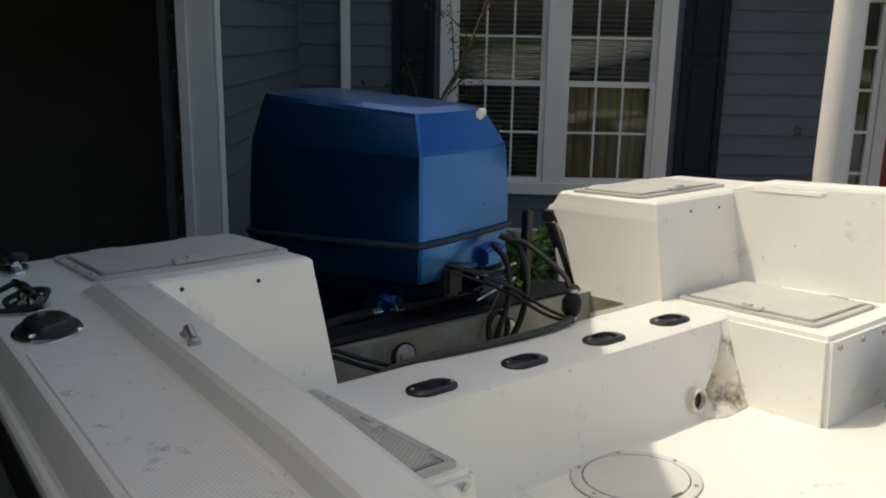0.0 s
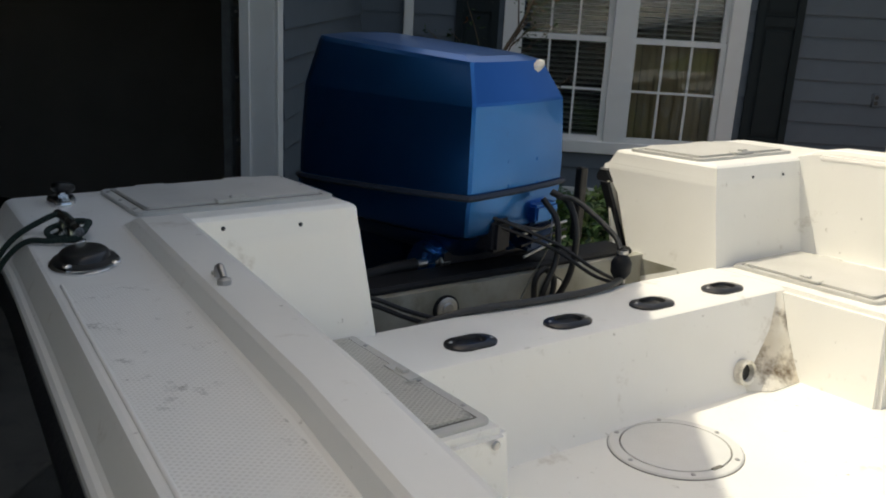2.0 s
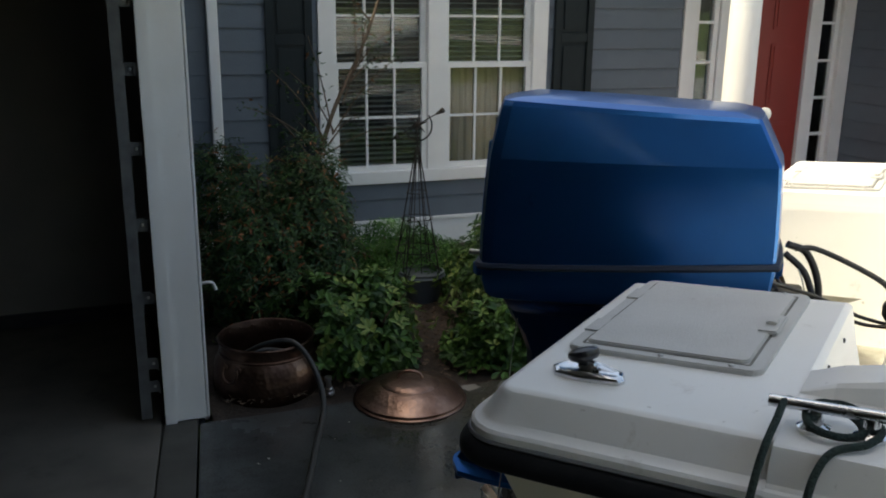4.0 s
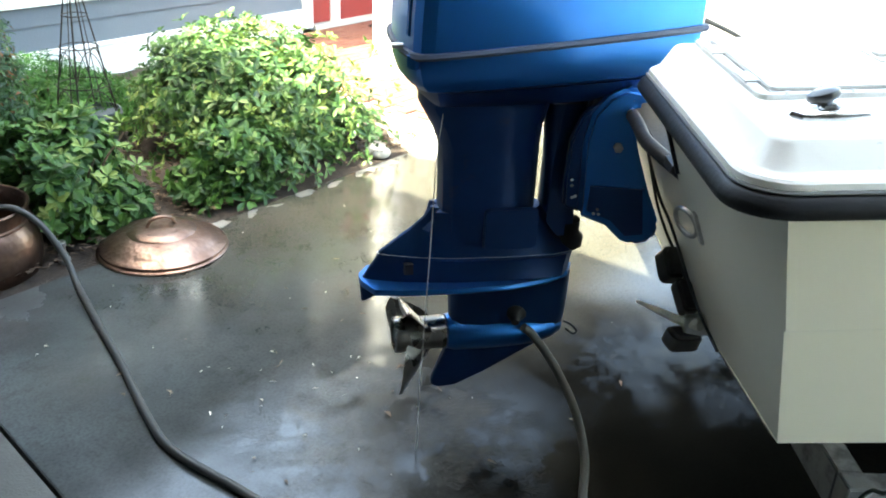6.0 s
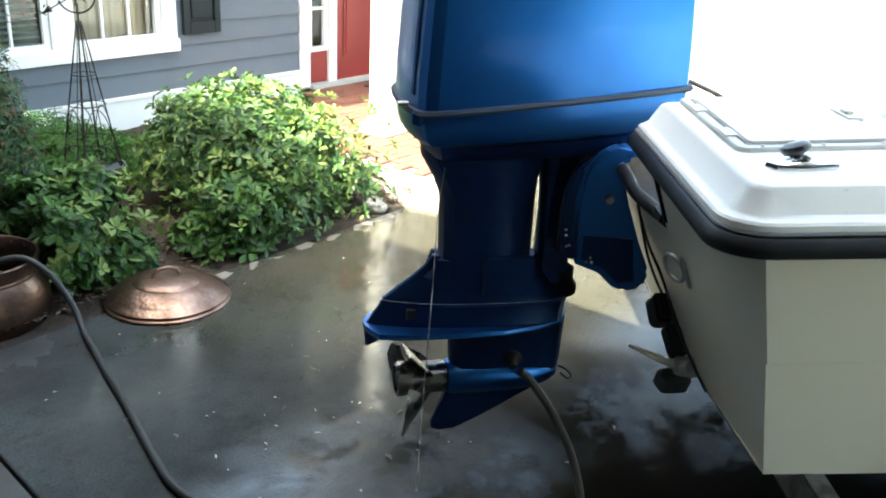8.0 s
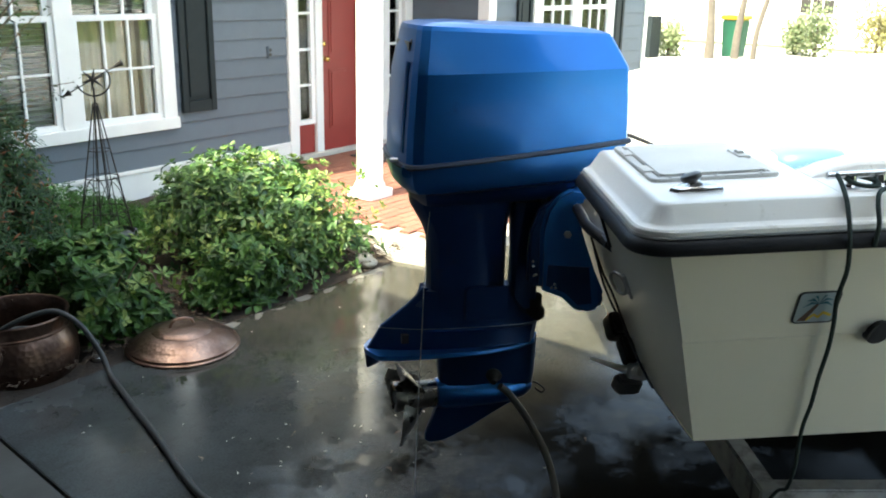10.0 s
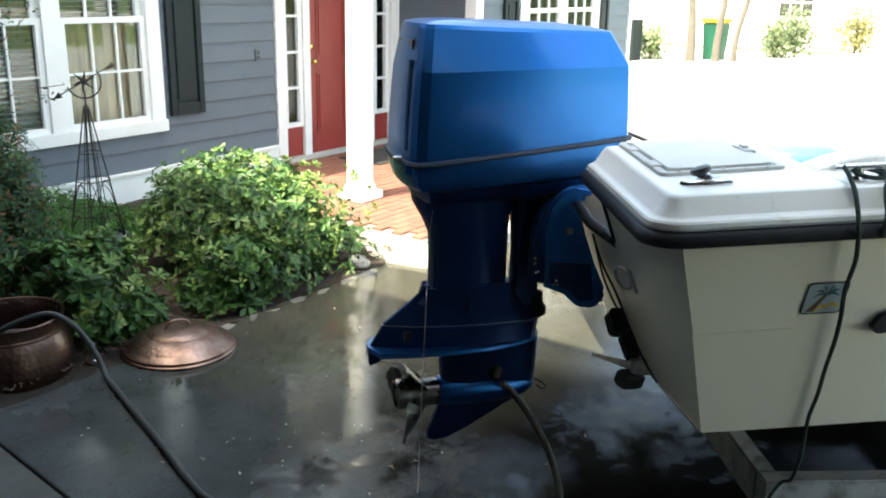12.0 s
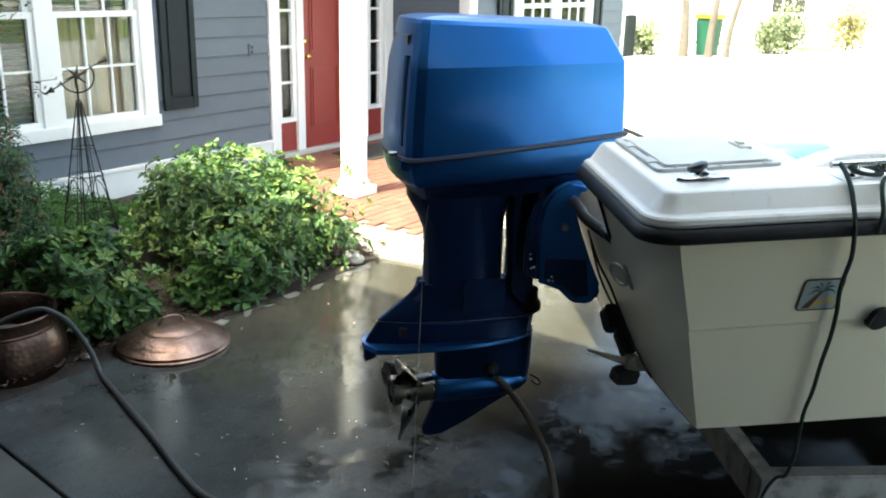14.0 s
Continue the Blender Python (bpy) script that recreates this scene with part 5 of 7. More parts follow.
side_shape("decal_trunk", [(0.262, 1.120), (0.282, 1.120), (0.304, 1.168), (0.297, 1.171)], DECAL_BROWN, 0.0, 0.0042, dc)
for k, (df, dz) in enumerate(((-0.036, -0.012), (-0.032, 0.008), (-0.016, 0.022), (0.014, 0.024), (0.030, 0.010), (0.036, -0.010))):
    tip, mid = (0.303 + df, 1.172 + dz), (0.303 + df * 0.5, 1.172 + dz * 0.5 + 0.011)
    side_shape("decal_frond", [(0.303, 1.170), (mid[0], mid[1] - 0.007), tip, mid], DECAL_TEAL, 0.0, 0.0042 + 0.0002 * k, dc)
side_shape("decal_wave", [(0.286, 1.120), (0.300, 1.134), (0.312, 1.126), (0.322, 1.139), (0.340, 1.131), (0.342, 1.138), (0.320, 1.148), (0.310, 1.135), (0.298, 1.143), (0.280, 1.122)], DECAL_YELLOW, 0.0, 0.0042, dc)
# dark oval fitting further along the side
side_shape("hull_fitting", [(0.475 + 0.03 * math.cos(a), 1.075 + 0.035 * math.sin(a)) for a in [2 * math.pi * k / 16 for k in range(16)]], BLACK_PLASTIC, -0.004, 0.02, label="black oval hull fitting")
# stern transducers and their leads
tr = bpart("transducer", moved(prism(rounded(-0.05, 0.05, -0.035, 0.035, 0.022), -0.028, 0.028, "z"), pose(0.089, 0.811, 0.555, 8, 12, 20)), BLACK_PLASTIC, label="black sonar transducer", bevel=0.01)
bpart("bracket", box(0.087, 0.162, 0.796, 0.826, 0.57, 0.63), STEEL, tr, bevel=0.004)
s2 = bpart("speed_sensor", moved(prism(rounded(-0.032, 0.032, -0.05, 0.05, 0.02), -0.034, 0.034, "z"), pose(0.072, 0.981, 0.705, 40, 10, 15)), BLACK_PLASTIC, label="black speed sensor", bevel=0.012)
bpart("sensor_arm", moved(prism(rounded(-0.026, 0.026, -0.055, 0.055, 0.018), -0.024, 0.024, "z"), pose(0.099, 0.881, 0.65, 34, 8, 15)), BLACK_PLASTIC, s2, bevel=0.009)
bpart("sensor_blade", tube([(0.127, 0.786, 0.615), (0.087, 0.836, 0.60), (0.047, 0.916, 0.585), (0.0, 1.01, 0.57)], [0.020, 0.005], 8), CHIP, s2, "weathered pale blade")
bpart("transom_lead", tube([(-0.02, 1.04, 1.02), (0.010, 1.09, 0.94), (0.05, 1.13, 0.83), (0.080, 1.09, 0.755), (0.094, 0.98, 0.72), (0.098, 0.90, 0.70)], 0.0044, 8), CABLE, label="black lead clipped to the transom", smooth=60)
bpart("transom_lead", tube([(-0.03, 1.02, 1.04), (-0.004, 1.06, 0.98), (0.024, 1.03, 0.90), (0.044, 0.94, 0.85), (0.077, 0.88, 0.761), (0.103, 0.83, 0.69), (0.120, 0.745, 0.645), (0.124, 0.62, 0.632)], 0.0044, 8), CABLE, label="black lead clipped to the transom", smooth=60)
# rope from the cleat down the side
rnd = random.Random(5)
drop = [(0.299, -0.148, 1.364), (0.308, -0.134, 1.33), (0.322, -0.112, 1.273), (0.332, -0.082, 1.192), (0.345, -0.045, 1.11), (0.360, -0.012, 1.029), (0.375, 0.035, 0.93), (0.387, 0.078, 0.832), (0.398, 0.115, 0.75), (0.405, 0.143, 0.677), (0.43, 0.20, 0.56), (0.465, 0.30, 0.43), (0.476, 0.372, 0.375), (0.45, 0.375, 0.33), (0.42, 0.36, 0.26)]
drop = [(f + rnd.uniform(-0.004, 0.004), p - rnd.uniform(0.0, 0.005), z) for f, p, z in drop]
over = [(0.33, 0.0, 1.466), (0.312, -0.02, 1.482), (0.308, -0.06, 1.468), (0.303, -0.105, 1.440), (0.300, -0.138, 1.398)]
rope = solo("mooring_rope", moved(tube(over + drop, 0.0054, 10), BOAT), ROPE, "dark green rope tied to the cleat, hanging down the hull", "rope", smooth=60, place=tuple(at_boat(0.42, -0.03, 1.446)))
part("rope_turn", moved(tube([(0.33, 0.0, 1.466), (0.36, 0.02, 1.470), (0.40, -0.005, 1.462), (0.41, -0.035, 1.456), (0.385, -0.055, 1.456), (0.35, -0.05, 1.462), (0.34, -0.01, 1.470), (0.38, 0.012, 1.474), (0.43, -0.015, 1.460), (0.42, -0.06, 1.455), (0.385, -0.09, 1.451), (0.37, -0.118, 1.43), (0.365, -0.145, 1.39), (0.362, -0.146, 1.34)], 0.0054, 10), BOAT), ROPE, rope, smooth=60)
# pale blue cushion in the cockpit
def oval(k, z):
    return [(1.20 + 0.18 * k * math.copysign(abs(math.cos(a)) ** 0.6, math.cos(a)), 2.09 + 0.14 * k * math.copysign(abs(math.sin(a)) ** 0.6, math.sin(a)), z) for a in [2 * math.pi * (i + 0.5) / 32 for i in range(32)]]


bm = loft([oval(k, z) for k, z in ((0.92, 0.886), (1.0, 0.92), (1.0, 1.03), (0.96, 1.065), (0.86, 1.088), (0.66, 1.102), (0.3, 1.108), (0.05, 1.109))])
solo("boat_cushion", moved(bm, BOAT), BLUE_VINYL, "pale blue padded cooler standing in the cockpit", "cooler", smooth=60, place=tuple(at_boat(1.2, 2.09, 0.885)))

# ---- trailer ----
trailer = thing("boat_trailer", (KEEL.x + 1.2, KEEL.y - 0.5, 0.0), "galvanised boat trailer under the hull", "trailer")


def tpart(name, bm, mat, parent=None, label="", smooth=None, bevel=0.0):
    return part(name, moved(bm, LEVEL), mat, parent or trailer, label, smooth, bevel)


for p in (0.42, 2 * MID - 0.42):
    tpart("side_rail", box(0.43, 4.4, p - 0.035, p + 0.035, 0.285, 0.40), GALVANISED, label="galvanised box rail", bevel=0.006)
    bk = p + (0.16 if p < 1 else -0.16)
    tpart("bunk", box(0.48, 3.2, bk - 0.045, bk + 0.045, 0.53, 0.585), CARPET, label="dark carpeted bunk")
    for f in (1.05, 1.9, 2.8):
        tpart("bunk_post", box(f - 0.025, f + 0.025, bk - 0.02, bk + 0.02, 0.385, 0.53), GALVANISED)
for f in (0.465, 1.7, 3.2):
    tpart("crossbar", box(f - 0.035, f + 0.035, 0.456, 2 * MID - 0.456, 0.27, 0.396), GALVANISED, label="galvanised crossbar", bevel=0.006)
tpart("axle", cylinder((2.2, -0.02, 0.33), (2.2, 2 * MID + 0.02, 0.33), 0.03), GALVANISED, smooth=40)
tpart("tongue", box(3.2, 6.6, MID - 0.04, MID + 0.04, 0.38, 0.46), GALVANISED, bevel=0.006)
tpart("winch_post", box(6.1, 6.2, MID - 0.03, MID + 0.03, 0.46, 1.1), GALVANISED, bevel=0.005)
tpart("jack", cylinder((6.35, MID + 0.12, 0.0), (6.35, MID + 0.12, 0.7), 0.03), GALVANISED, smooth=40)
for p, s in ((0.06, -1), (2 * MID - 0.06, 1)):
    wh = tpart("wheel", moved(lathe([(0.19, -0.09), (0.28, -0.10), (0.32, -0.08), (0.335, -0.04), (0.335, 0.04), (0.32, 0.08), (0.28, 0.10), (0.19, 0.09)], 36, cap=False), pose(2.2, p, 0.335, 90)), TYRE, label="black trailer tyre", smooth=40)
    tpart("rim", moved(lathe([(0.0, 0.05), (0.05, 0.06), (0.06, 0.03), (0.15, 0.02), (0.19, 0.085), (0.195, -0.085), (0.10, -0.05), (0.0, -0.05)], 30), pose(2.2, p, 0.335, 90 if s < 0 else -90)), WHITE_PAINT, wh, "white steel wheel", smooth=30)
    arc = [(2.2 + 0.40 * math.cos(radians(a)), 0.335 + 0.38 * math.sin(radians(a))) for a in range(10, 171, 10)]
    bm = loft([[(f, p - 0.12, z), (f, p + 0.12, z), (f, p + 0.12, z + 0.006), (f, p - 0.12, z + 0.006)] for f, z in arc])
    tpart("fender", bm, GALVANISED, label="rolled steel fender", smooth=40)


# ---- outboard motor ----
MC = 1.230
STEER = pose(-0.25, MC, 0) @ Matrix.Rotation(radians(13), 4, 'Z') @ pose(0.25, -MC, 0)    # the motor stands turned a little to starboard
motor = thing("outboard_motor", tuple(LEVEL @ Vector((-0.4, MC, 0.12))), "large blue outboard motor hung on the boat's transom", "outboard motor")


def mpart(name, bm, mat, parent=None, label="", smooth=None, bevel=0.0):
    still = name in STILL
    return part(name, moved(bm, LEVEL if still else LEVEL @ STEER), mat, parent or motor, label, smooth, bevel)


STILL = {'clamp_bracket', 'bracket_flange', 'bracket_pad', 'pin_hole', 'bracket_bolt', 'tilt_ram', 'tilt_tube', 'tube_nut', 'steering_link', 'steering_boot', 'bracket_bridge'}


def plan(z, slope, w, fa, ff, ca, cf, grow=0.0):
    """A level of the cowl: eight-sided, its ends chamfered, with bowed sides; z is taken at f = -0.3."""
    fa, ff, w = fa - grow, ff + grow, w + 0.021 + grow
    n = (w - ca * 0.95, w - cf)
    pts = [(ff, 0.0), (ff - 0.004, n[1] * 0.6), (ff - 0.012, n[1]), (ff - cf, w - 0.012), (ff - cf - 0.18, w), (-0.33, w + 0.004), (fa + ca + 0.14, w), (fa + ca, w - 0.012),
           (fa + ca * 0.45, w - ca * 0.42), (fa + 0.012, n[0]), (fa, n[0] * 0.5), (fa - 0.004, 0.0)]
    pts += [(f, -p) for f, p in pts[-2:0:-1]]
    return [(f, MC + p * (1.05 if p > 0 else 1.0), z + slope * (f + 0.3)) for f, p in pts]


levels = [(1.350, 0.096, 0.203, -0.761, 0.063, 0.062, 0.02), (1.43, 0.075, 0.203, -0.759, 0.062, 0.062, 0.02), (1.53, 0.047, 0.200, -0.751, 0.058, 0.060, 0.02), (1.624, 0.026, 0.195, -0.743, 0.053, 0.058, 0.02),
          (1.634, 0.024, 0.192, -0.741, 0.050, 0.056, 0.02), (1.69, 0.0, 0.173, -0.730, 0.025, 0.054, 0.02), (1.745, -0.026, 0.154, -0.719, 0.0, 0.052, 0.02), (1.757, -0.032, 0.147, -0.713, -0.006, 0.05, 0.02), (1.768, -0.03, 0.115, -0.67, -0.05, 0.05, 0.03), (1.775, -0.03, 0.05, -0.58, -0.14, 0.03, 0.02)]
cowl = mpart("cowl", loft([plan(*l) for l in levels]), BLUE, label="glossy blue engine cowl", smooth=9)
strip = [(1.334, 0.096, 0.203, -0.761, 0.064, 0.062, 0.02)] * 5
rise = [(-0.006, 0.0), (0.009, 0.002), (0.013, 0.010), (0.009, 0.019), (-0.006, 0.021)]
mpart("cowl_seal", loft([plan(l[0] + dz, *l[1:], grow=g) for l, (g, dz) in zip(strip, rise)]), SEAL, label="dark rubber seal round the cowl", smooth=40)
pan = [(1.336, 0.096, 0.203, -0.761, 0.063, 0.062, 0.02), (1.30, 0.09, 0.203, -0.760, 0.060, 0.062, 0.02), (1.255, 0.075, 0.197, -0.750, 0.054, 0.06, 0.02), (1.235, 0.07, 0.188, -0.735, 0.048, 0.06, 0.02), (1.224, 0.065, 0.172, -0.72, 0.03, 0.08, 0.03), (1.218, 0.06, 0.12, -0.69, -0.02, 0.05, 0.04)]
pan_floor = [(1.219, 0.06, 0.166, -0.71, 0.02, 0.075, 0.03), (1.19, 0.05, 0.15, -0.70, 0.0, 0.07, 0.04), (1.155, 0.03, 0.11, -0.68, -0.04, 0.05, 0.04)]
mpart("lower_pan", loft([plan(*l) for l in pan]), BLUE, label="blue lower motor cover", smooth=30)
mpart("pan_floor", loft([plan(*l) for l in pan_floor]), BLUE_DARK, label="dark blue underside of the motor cover", smooth=30)
mpart("pan_latch", moved(prism(rounded(-0.03, 0.03, -0.018, 0.018, 0.008), -0.02, 0.02, "z"), pose(-0.735, MC - 0.165, 1.288, 0, 0, 40)), BLUE, label="blue cowl latch", bevel=0.005)
mpart("latch_pin", moved(lathe([(0.008, 0), (0.008, 0.03)], 10), pose(-0.765, MC - 0.11, 1.315, 0, -90)), STEEL, smooth=50)
mpart("rear_grip", box(-0.7285, -0.69, MC - 0.112, MC + 0.10, 1.676, 1.722), BLACK_PLASTIC, cowl, "black moulded hand grip", bevel=0.008)
for k in range(3):
    q = -0.155 + 0.022 * k
    mpart("air_rib", tube([(-0.752 + 0.012 * (k == 0), MC + q, 1.345), (-0.748 + 0.012 * (k == 0), MC + q, 1.45), (-0.741 + 0.012 * (k == 0), MC + q + 0.003, 1.55), (-0.733 + 0.012 * (k == 0), MC + q + 0.006, 1.65)], 0.006, 8), BLUE, cowl, smooth=50)
# chipped corner where the paint has gone
bm = bmesh.new()
bmesh.ops.create_icosphere(bm, subdivisions=3, radius=1.0)
for v in bm.verts:
    v.co *= 1 + 0.3 * noise.noise(v.co * 1.6)
moved(bm, pose(-0.006, MC + 0.118, 1.728, 35, 25, 0) @ Matrix.Diagonal((0.020, 0.030, 0.014, 1)))
mpart("paint_chip", bm, CHIP, cowl, "patch of bare primer on the corner", smooth=60)
for p, z in ((1.172, 1.470), (1.308, 1.464), (1.178, 1.398), (1.315, 1.391)):
    mpart("cowl_screw", dome_screw((0.0605 - 0.06 * max(0.0, z - 1.43), p, z), (1, 0, 0), 0.0062), BLUE, cowl)


def slab(z, f0, f1, w, nose=0.3):
    """A lens-shaped level of the leg."""
    m = f0 + (f1 - f0) * 0.5
    pts = [(f1, 0.0), (f1 - 0.012, w * 0.45), (f1 - 0.04, w * 0.8), (f1 - 0.1, w), (m, w), (f0 + 0.1, w), (f0 + 0.03, w * 0.85), (f0 + 0.006, w * 0.5), (f0, 0.0)]
    pts += [(f, -p) for f, p in pts[-2:0:-1]]
    return [(f, MC + p, z) for f, p in pts]


mpart("leg", loft([slab(1.20, -0.70, -0.28, 0.105), slab(1.13, -0.695, -0.30, 0.10), slab(1.06, -0.655, -0.315, 0.088), slab(1.0, -0.632, -0.318, 0.082), slab(0.86, -0.628, -0.318, 0.080), slab(0.70, -0.625, -0.318, 0.078)]), BLUE_DARK, label="dark blue motor leg", smooth=30)
mpart("leg_cover", moved(prism(rounded(-0.085, 0.085, -0.068, 0.068, 0.016), 0, 0.014, "z"), pose(-0.415, MC - 0.076, 0.748, 90)), BLUE_DARK, label="raised side cover", bevel=0.004)


def wedge(z, f0, f1, w):
    """A level of the gearcase: round ahead, drawn out to a thin edge aft."""
    pts = [(f1, 0.0), (f1 - 0.012, w * 0.45), (f1 - 0.04, w * 0.8), (f1 - 0.1, w), (-0.42, w), (-0.58, w * 0.86), (-0.64 + (f0 + 0.64) * 0.3, w * 0.62), (f0 + 0.03, w * 0.26), (f0 + 0.004, w * 0.10), (f0, 0.0)]
    pts += [(f, -p) for f, p in pts[-2:0:-1]]
    return [(f, MC + p, z) for f, p in pts]


fair = [wedge(0.80, -0.650, -0.30, 0.079), wedge(0.772, -0.668, -0.275, 0.080), wedge(0.735, -0.708, -0.255, 0.081), wedge(0.700, -0.755, -0.225, 0.082), wedge(0.672, -0.790, -0.190, 0.083),
        wedge(0.660, -0.806, -0.172, 0.086), wedge(0.648, -0.812, -0.168, 0.086), wedge(0.640, -0.816, -0.174, 0.080), wedge(0.60, -0.842, -0.182, 0.080), wedge(0.566, -0.862, -0.185, 0.084)]
gear = mpart("gearcase", loft(fair), BLUE_DARK, label="blue gearcase fairing", smooth=26)
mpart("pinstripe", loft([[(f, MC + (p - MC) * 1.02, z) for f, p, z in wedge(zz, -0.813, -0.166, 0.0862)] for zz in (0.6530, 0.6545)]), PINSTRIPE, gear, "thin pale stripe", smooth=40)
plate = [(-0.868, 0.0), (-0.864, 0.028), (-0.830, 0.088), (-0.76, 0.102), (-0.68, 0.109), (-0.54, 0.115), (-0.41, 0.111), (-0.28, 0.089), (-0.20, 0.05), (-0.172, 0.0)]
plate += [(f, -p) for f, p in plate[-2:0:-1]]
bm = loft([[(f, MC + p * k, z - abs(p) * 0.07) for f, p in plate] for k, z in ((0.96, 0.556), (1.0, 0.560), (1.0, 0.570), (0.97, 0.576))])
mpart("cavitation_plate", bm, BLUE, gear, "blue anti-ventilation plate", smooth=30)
mpart("trim_tab", prism([(-0.866, 0.562), (-0.80, 0.557), (-0.815, 0.508), (-0.860, 0.490)], MC - 0.012, MC + 0.012, "y"), BLUE_DARK, gear, bevel=0.004)
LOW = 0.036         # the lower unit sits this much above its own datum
mpart("strut", loft([slab(0.565, -0.595, -0.170, 0.060), slab(0.50, -0.582, -0.172, 0.052), slab(0.42, -0.576, -0.174, 0.054), slab(0.365, -0.572, -0.180, 0.05)]), BLUE_DARK, gear, smooth=40)
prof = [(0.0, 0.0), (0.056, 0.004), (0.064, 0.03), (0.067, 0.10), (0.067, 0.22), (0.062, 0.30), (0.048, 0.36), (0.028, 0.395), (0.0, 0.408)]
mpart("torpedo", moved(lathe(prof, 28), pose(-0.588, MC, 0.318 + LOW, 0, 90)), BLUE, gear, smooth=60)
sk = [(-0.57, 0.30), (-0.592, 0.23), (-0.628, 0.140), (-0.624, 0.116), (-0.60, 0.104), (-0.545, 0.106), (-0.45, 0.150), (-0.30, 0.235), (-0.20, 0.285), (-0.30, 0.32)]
mpart("skeg", loft([[(f, MC + s * (0.006 + 0.010 * (z - 0.1) / 0.2), z + LOW) for f, z in sk] for s in (-1, 1)]), BLUE_DARK, gear, "blue skeg fin", bevel=0.003)
mpart("anode", box(-0.735, -0.708, MC - 0.060, MC - 0.040, 0.600, 0.634), DARK_METAL, gear)
mpart("pickup_loop", tube([(-0.185, MC - 0.03, 0.375), (-0.165, MC - 0.045, 0.368), (-0.150, MC - 0.06, 0.352), (-0.165, MC - 0.065, 0.345), (-0.185, MC - 0.05, 0.358)], 0.004, 8), CABLE, gear, smooth=60)
# propeller
prop = mpart("propeller", moved(lathe([(0.048, 0.0), (0.058, 0.003), (0.060, 0.02), (0.055, 0.05), (0.054, 0.12), (0.056, 0.168), (0.044, 0.170)], 30, cap=False), pose(-0.757, MC, 0.354, 0, 90)), PROP_STEEL, label="stainless steel three-bladed propeller", smooth=40)
mpart("hub_core", moved(lathe([(0.0, 0.004), (0.022, 0.004), (0.024, 0.02), (0.047, 0.03), (0.047, 0.16)], 24), pose(-0.757, MC, 0.354, 0, 90)), DARK_METAL, prop, "dark hub with exhaust openings", smooth=40)
for k in range(3):
    ang = radians(-130 + 120 * k)
    rings = []
    for i in range(9):
        r = 0.05 + 0.142 * i / 8
        chord = 0.060 * math.sin(math.pi * (0.28 + 0.66 * i / 8)) + 0.012
        pitch = math.atan2(0.085, r) * 0.85
        ring = []
        for u, t in ((-1, 0), (-0.5, 0.004), (0.2, 0.005), (0.8, 0.003), (1, 0), (0.8, -0.001), (0.2, -0.0015), (-0.5, -0.001)):
            across, along = u * chord * math.cos(pitch), u * chord * math.sin(pitch) + t
            a = ang + across / r + 0.25 * (i / 8) ** 2
            ring.append((-0.668 + along - 0.075 * (i / 8), MC + r * math.cos(a), 0.354 + r * math.sin(a)))
        rings.append(ring)
    mpart("blade", loft(rings), PROP_STEEL, prop, smooth=50)
# swivel and clamp brackets
mpart("swivel_column", loft([slab(1.19, -0.315, -0.155, 0.055), slab(0.95, -0.302, -0.185, 0.05), slab(0.70, -0.302, -0.192, 0.05)]), BLUE_DARK, label="dark blue swivel column", smooth=40)
mpart("lower_mount", moved(lathe([(0.0, 0.0), (0.05, 0.0), (0.066, 0.012), (0.066, 0.04), (0.052, 0.055), (0.052, 0.095), (0.03, 0.105), (0.0, 0.106)], 24), pose(-0.212, MC, 0.642)), RUBBER, label="black rubber lower mount", smooth=50)
clamp = [(-0.15, 1.185), (-0.192, 1.13), (-0.208, 1.05), (-0.203, 0.822), (-0.115, 0.79), (-0.068, 0.745), (-0.03, 0.730), (0.03, 0.745), (0.045, 0.80), (0.0, 0.90), (-0.045, 1.02), (-0.075, 1.12), (-0.07, 1.165), (-0.02, 1.172), (-0.015, 1.20), (-0.10, 1.212)]
flange = [(-0.16, 1.165), (-0.215, 1.12), (-0.243, 1.04), (-0.248, 0.93), (-0.246, 0.842), (-0.20, 0.826), (-0.15, 0.83), (-0.15, 1.10)]
pad = [(-0.180, 0.925), (-0.183, 0.838), (-0.108, 0.808), (-0.058, 0.760), (0.002, 0.768), (-0.018, 0.918)]
for s in (-1, 1):
    br = mpart("clamp_bracket", prism(clamp, MC + s * 0.145 - 0.028, MC + s * 0.145 + 0.028, "y"), BLUE, label="blue cast clamp bracket", bevel=0.024, smooth=60)
    mpart("bracket_flange", prism(flange, MC + s * 0.130 - 0.022, MC + s * 0.130 + 0.022, "y"), BLUE_DARK, br, "dark blue drilled flange", bevel=0.008, smooth=60)
    mpart("bracket_pad", prism(pad, MC + s * 0.165 - 0.012, MC + s * 0.165 + 0.012, "y"), BLUE_DARK, br, bevel=0.005, smooth=60)
    for f, z, p in ((-0.228, 0.928, 0.1525), (-0.226, 0.910, 0.1525), (-0.222, 0.873, 0.1525), (-0.213, 0.877, 0.1525), (-0.158, 0.834, 0.1775), (-0.143, 0.833, 0.1775), (-0.148, 0.848, 0.1775)):
        mpart("pin_hole", moved(lathe([(0.0052, 0), (0.0052, 0.002), (0.0, 0.002)], 10), pose(f, MC + s * p, z, 90 if s < 0 else -90)), CHROME, br)
    mpart("bracket_bolt", moved(lathe([(0.014, 0), (0.014, 0.012), (0.004, 0.014)], 6), pose(-0.11, MC + s * 0.1735, 1.04, 90 if s < 0 else -90)), STEEL, br)
mpart("tilt_ram", cylinder((-0.20, MC, 0.80), (-0.06, MC, 1.12), 0.032), DARK_METAL, smooth=40)
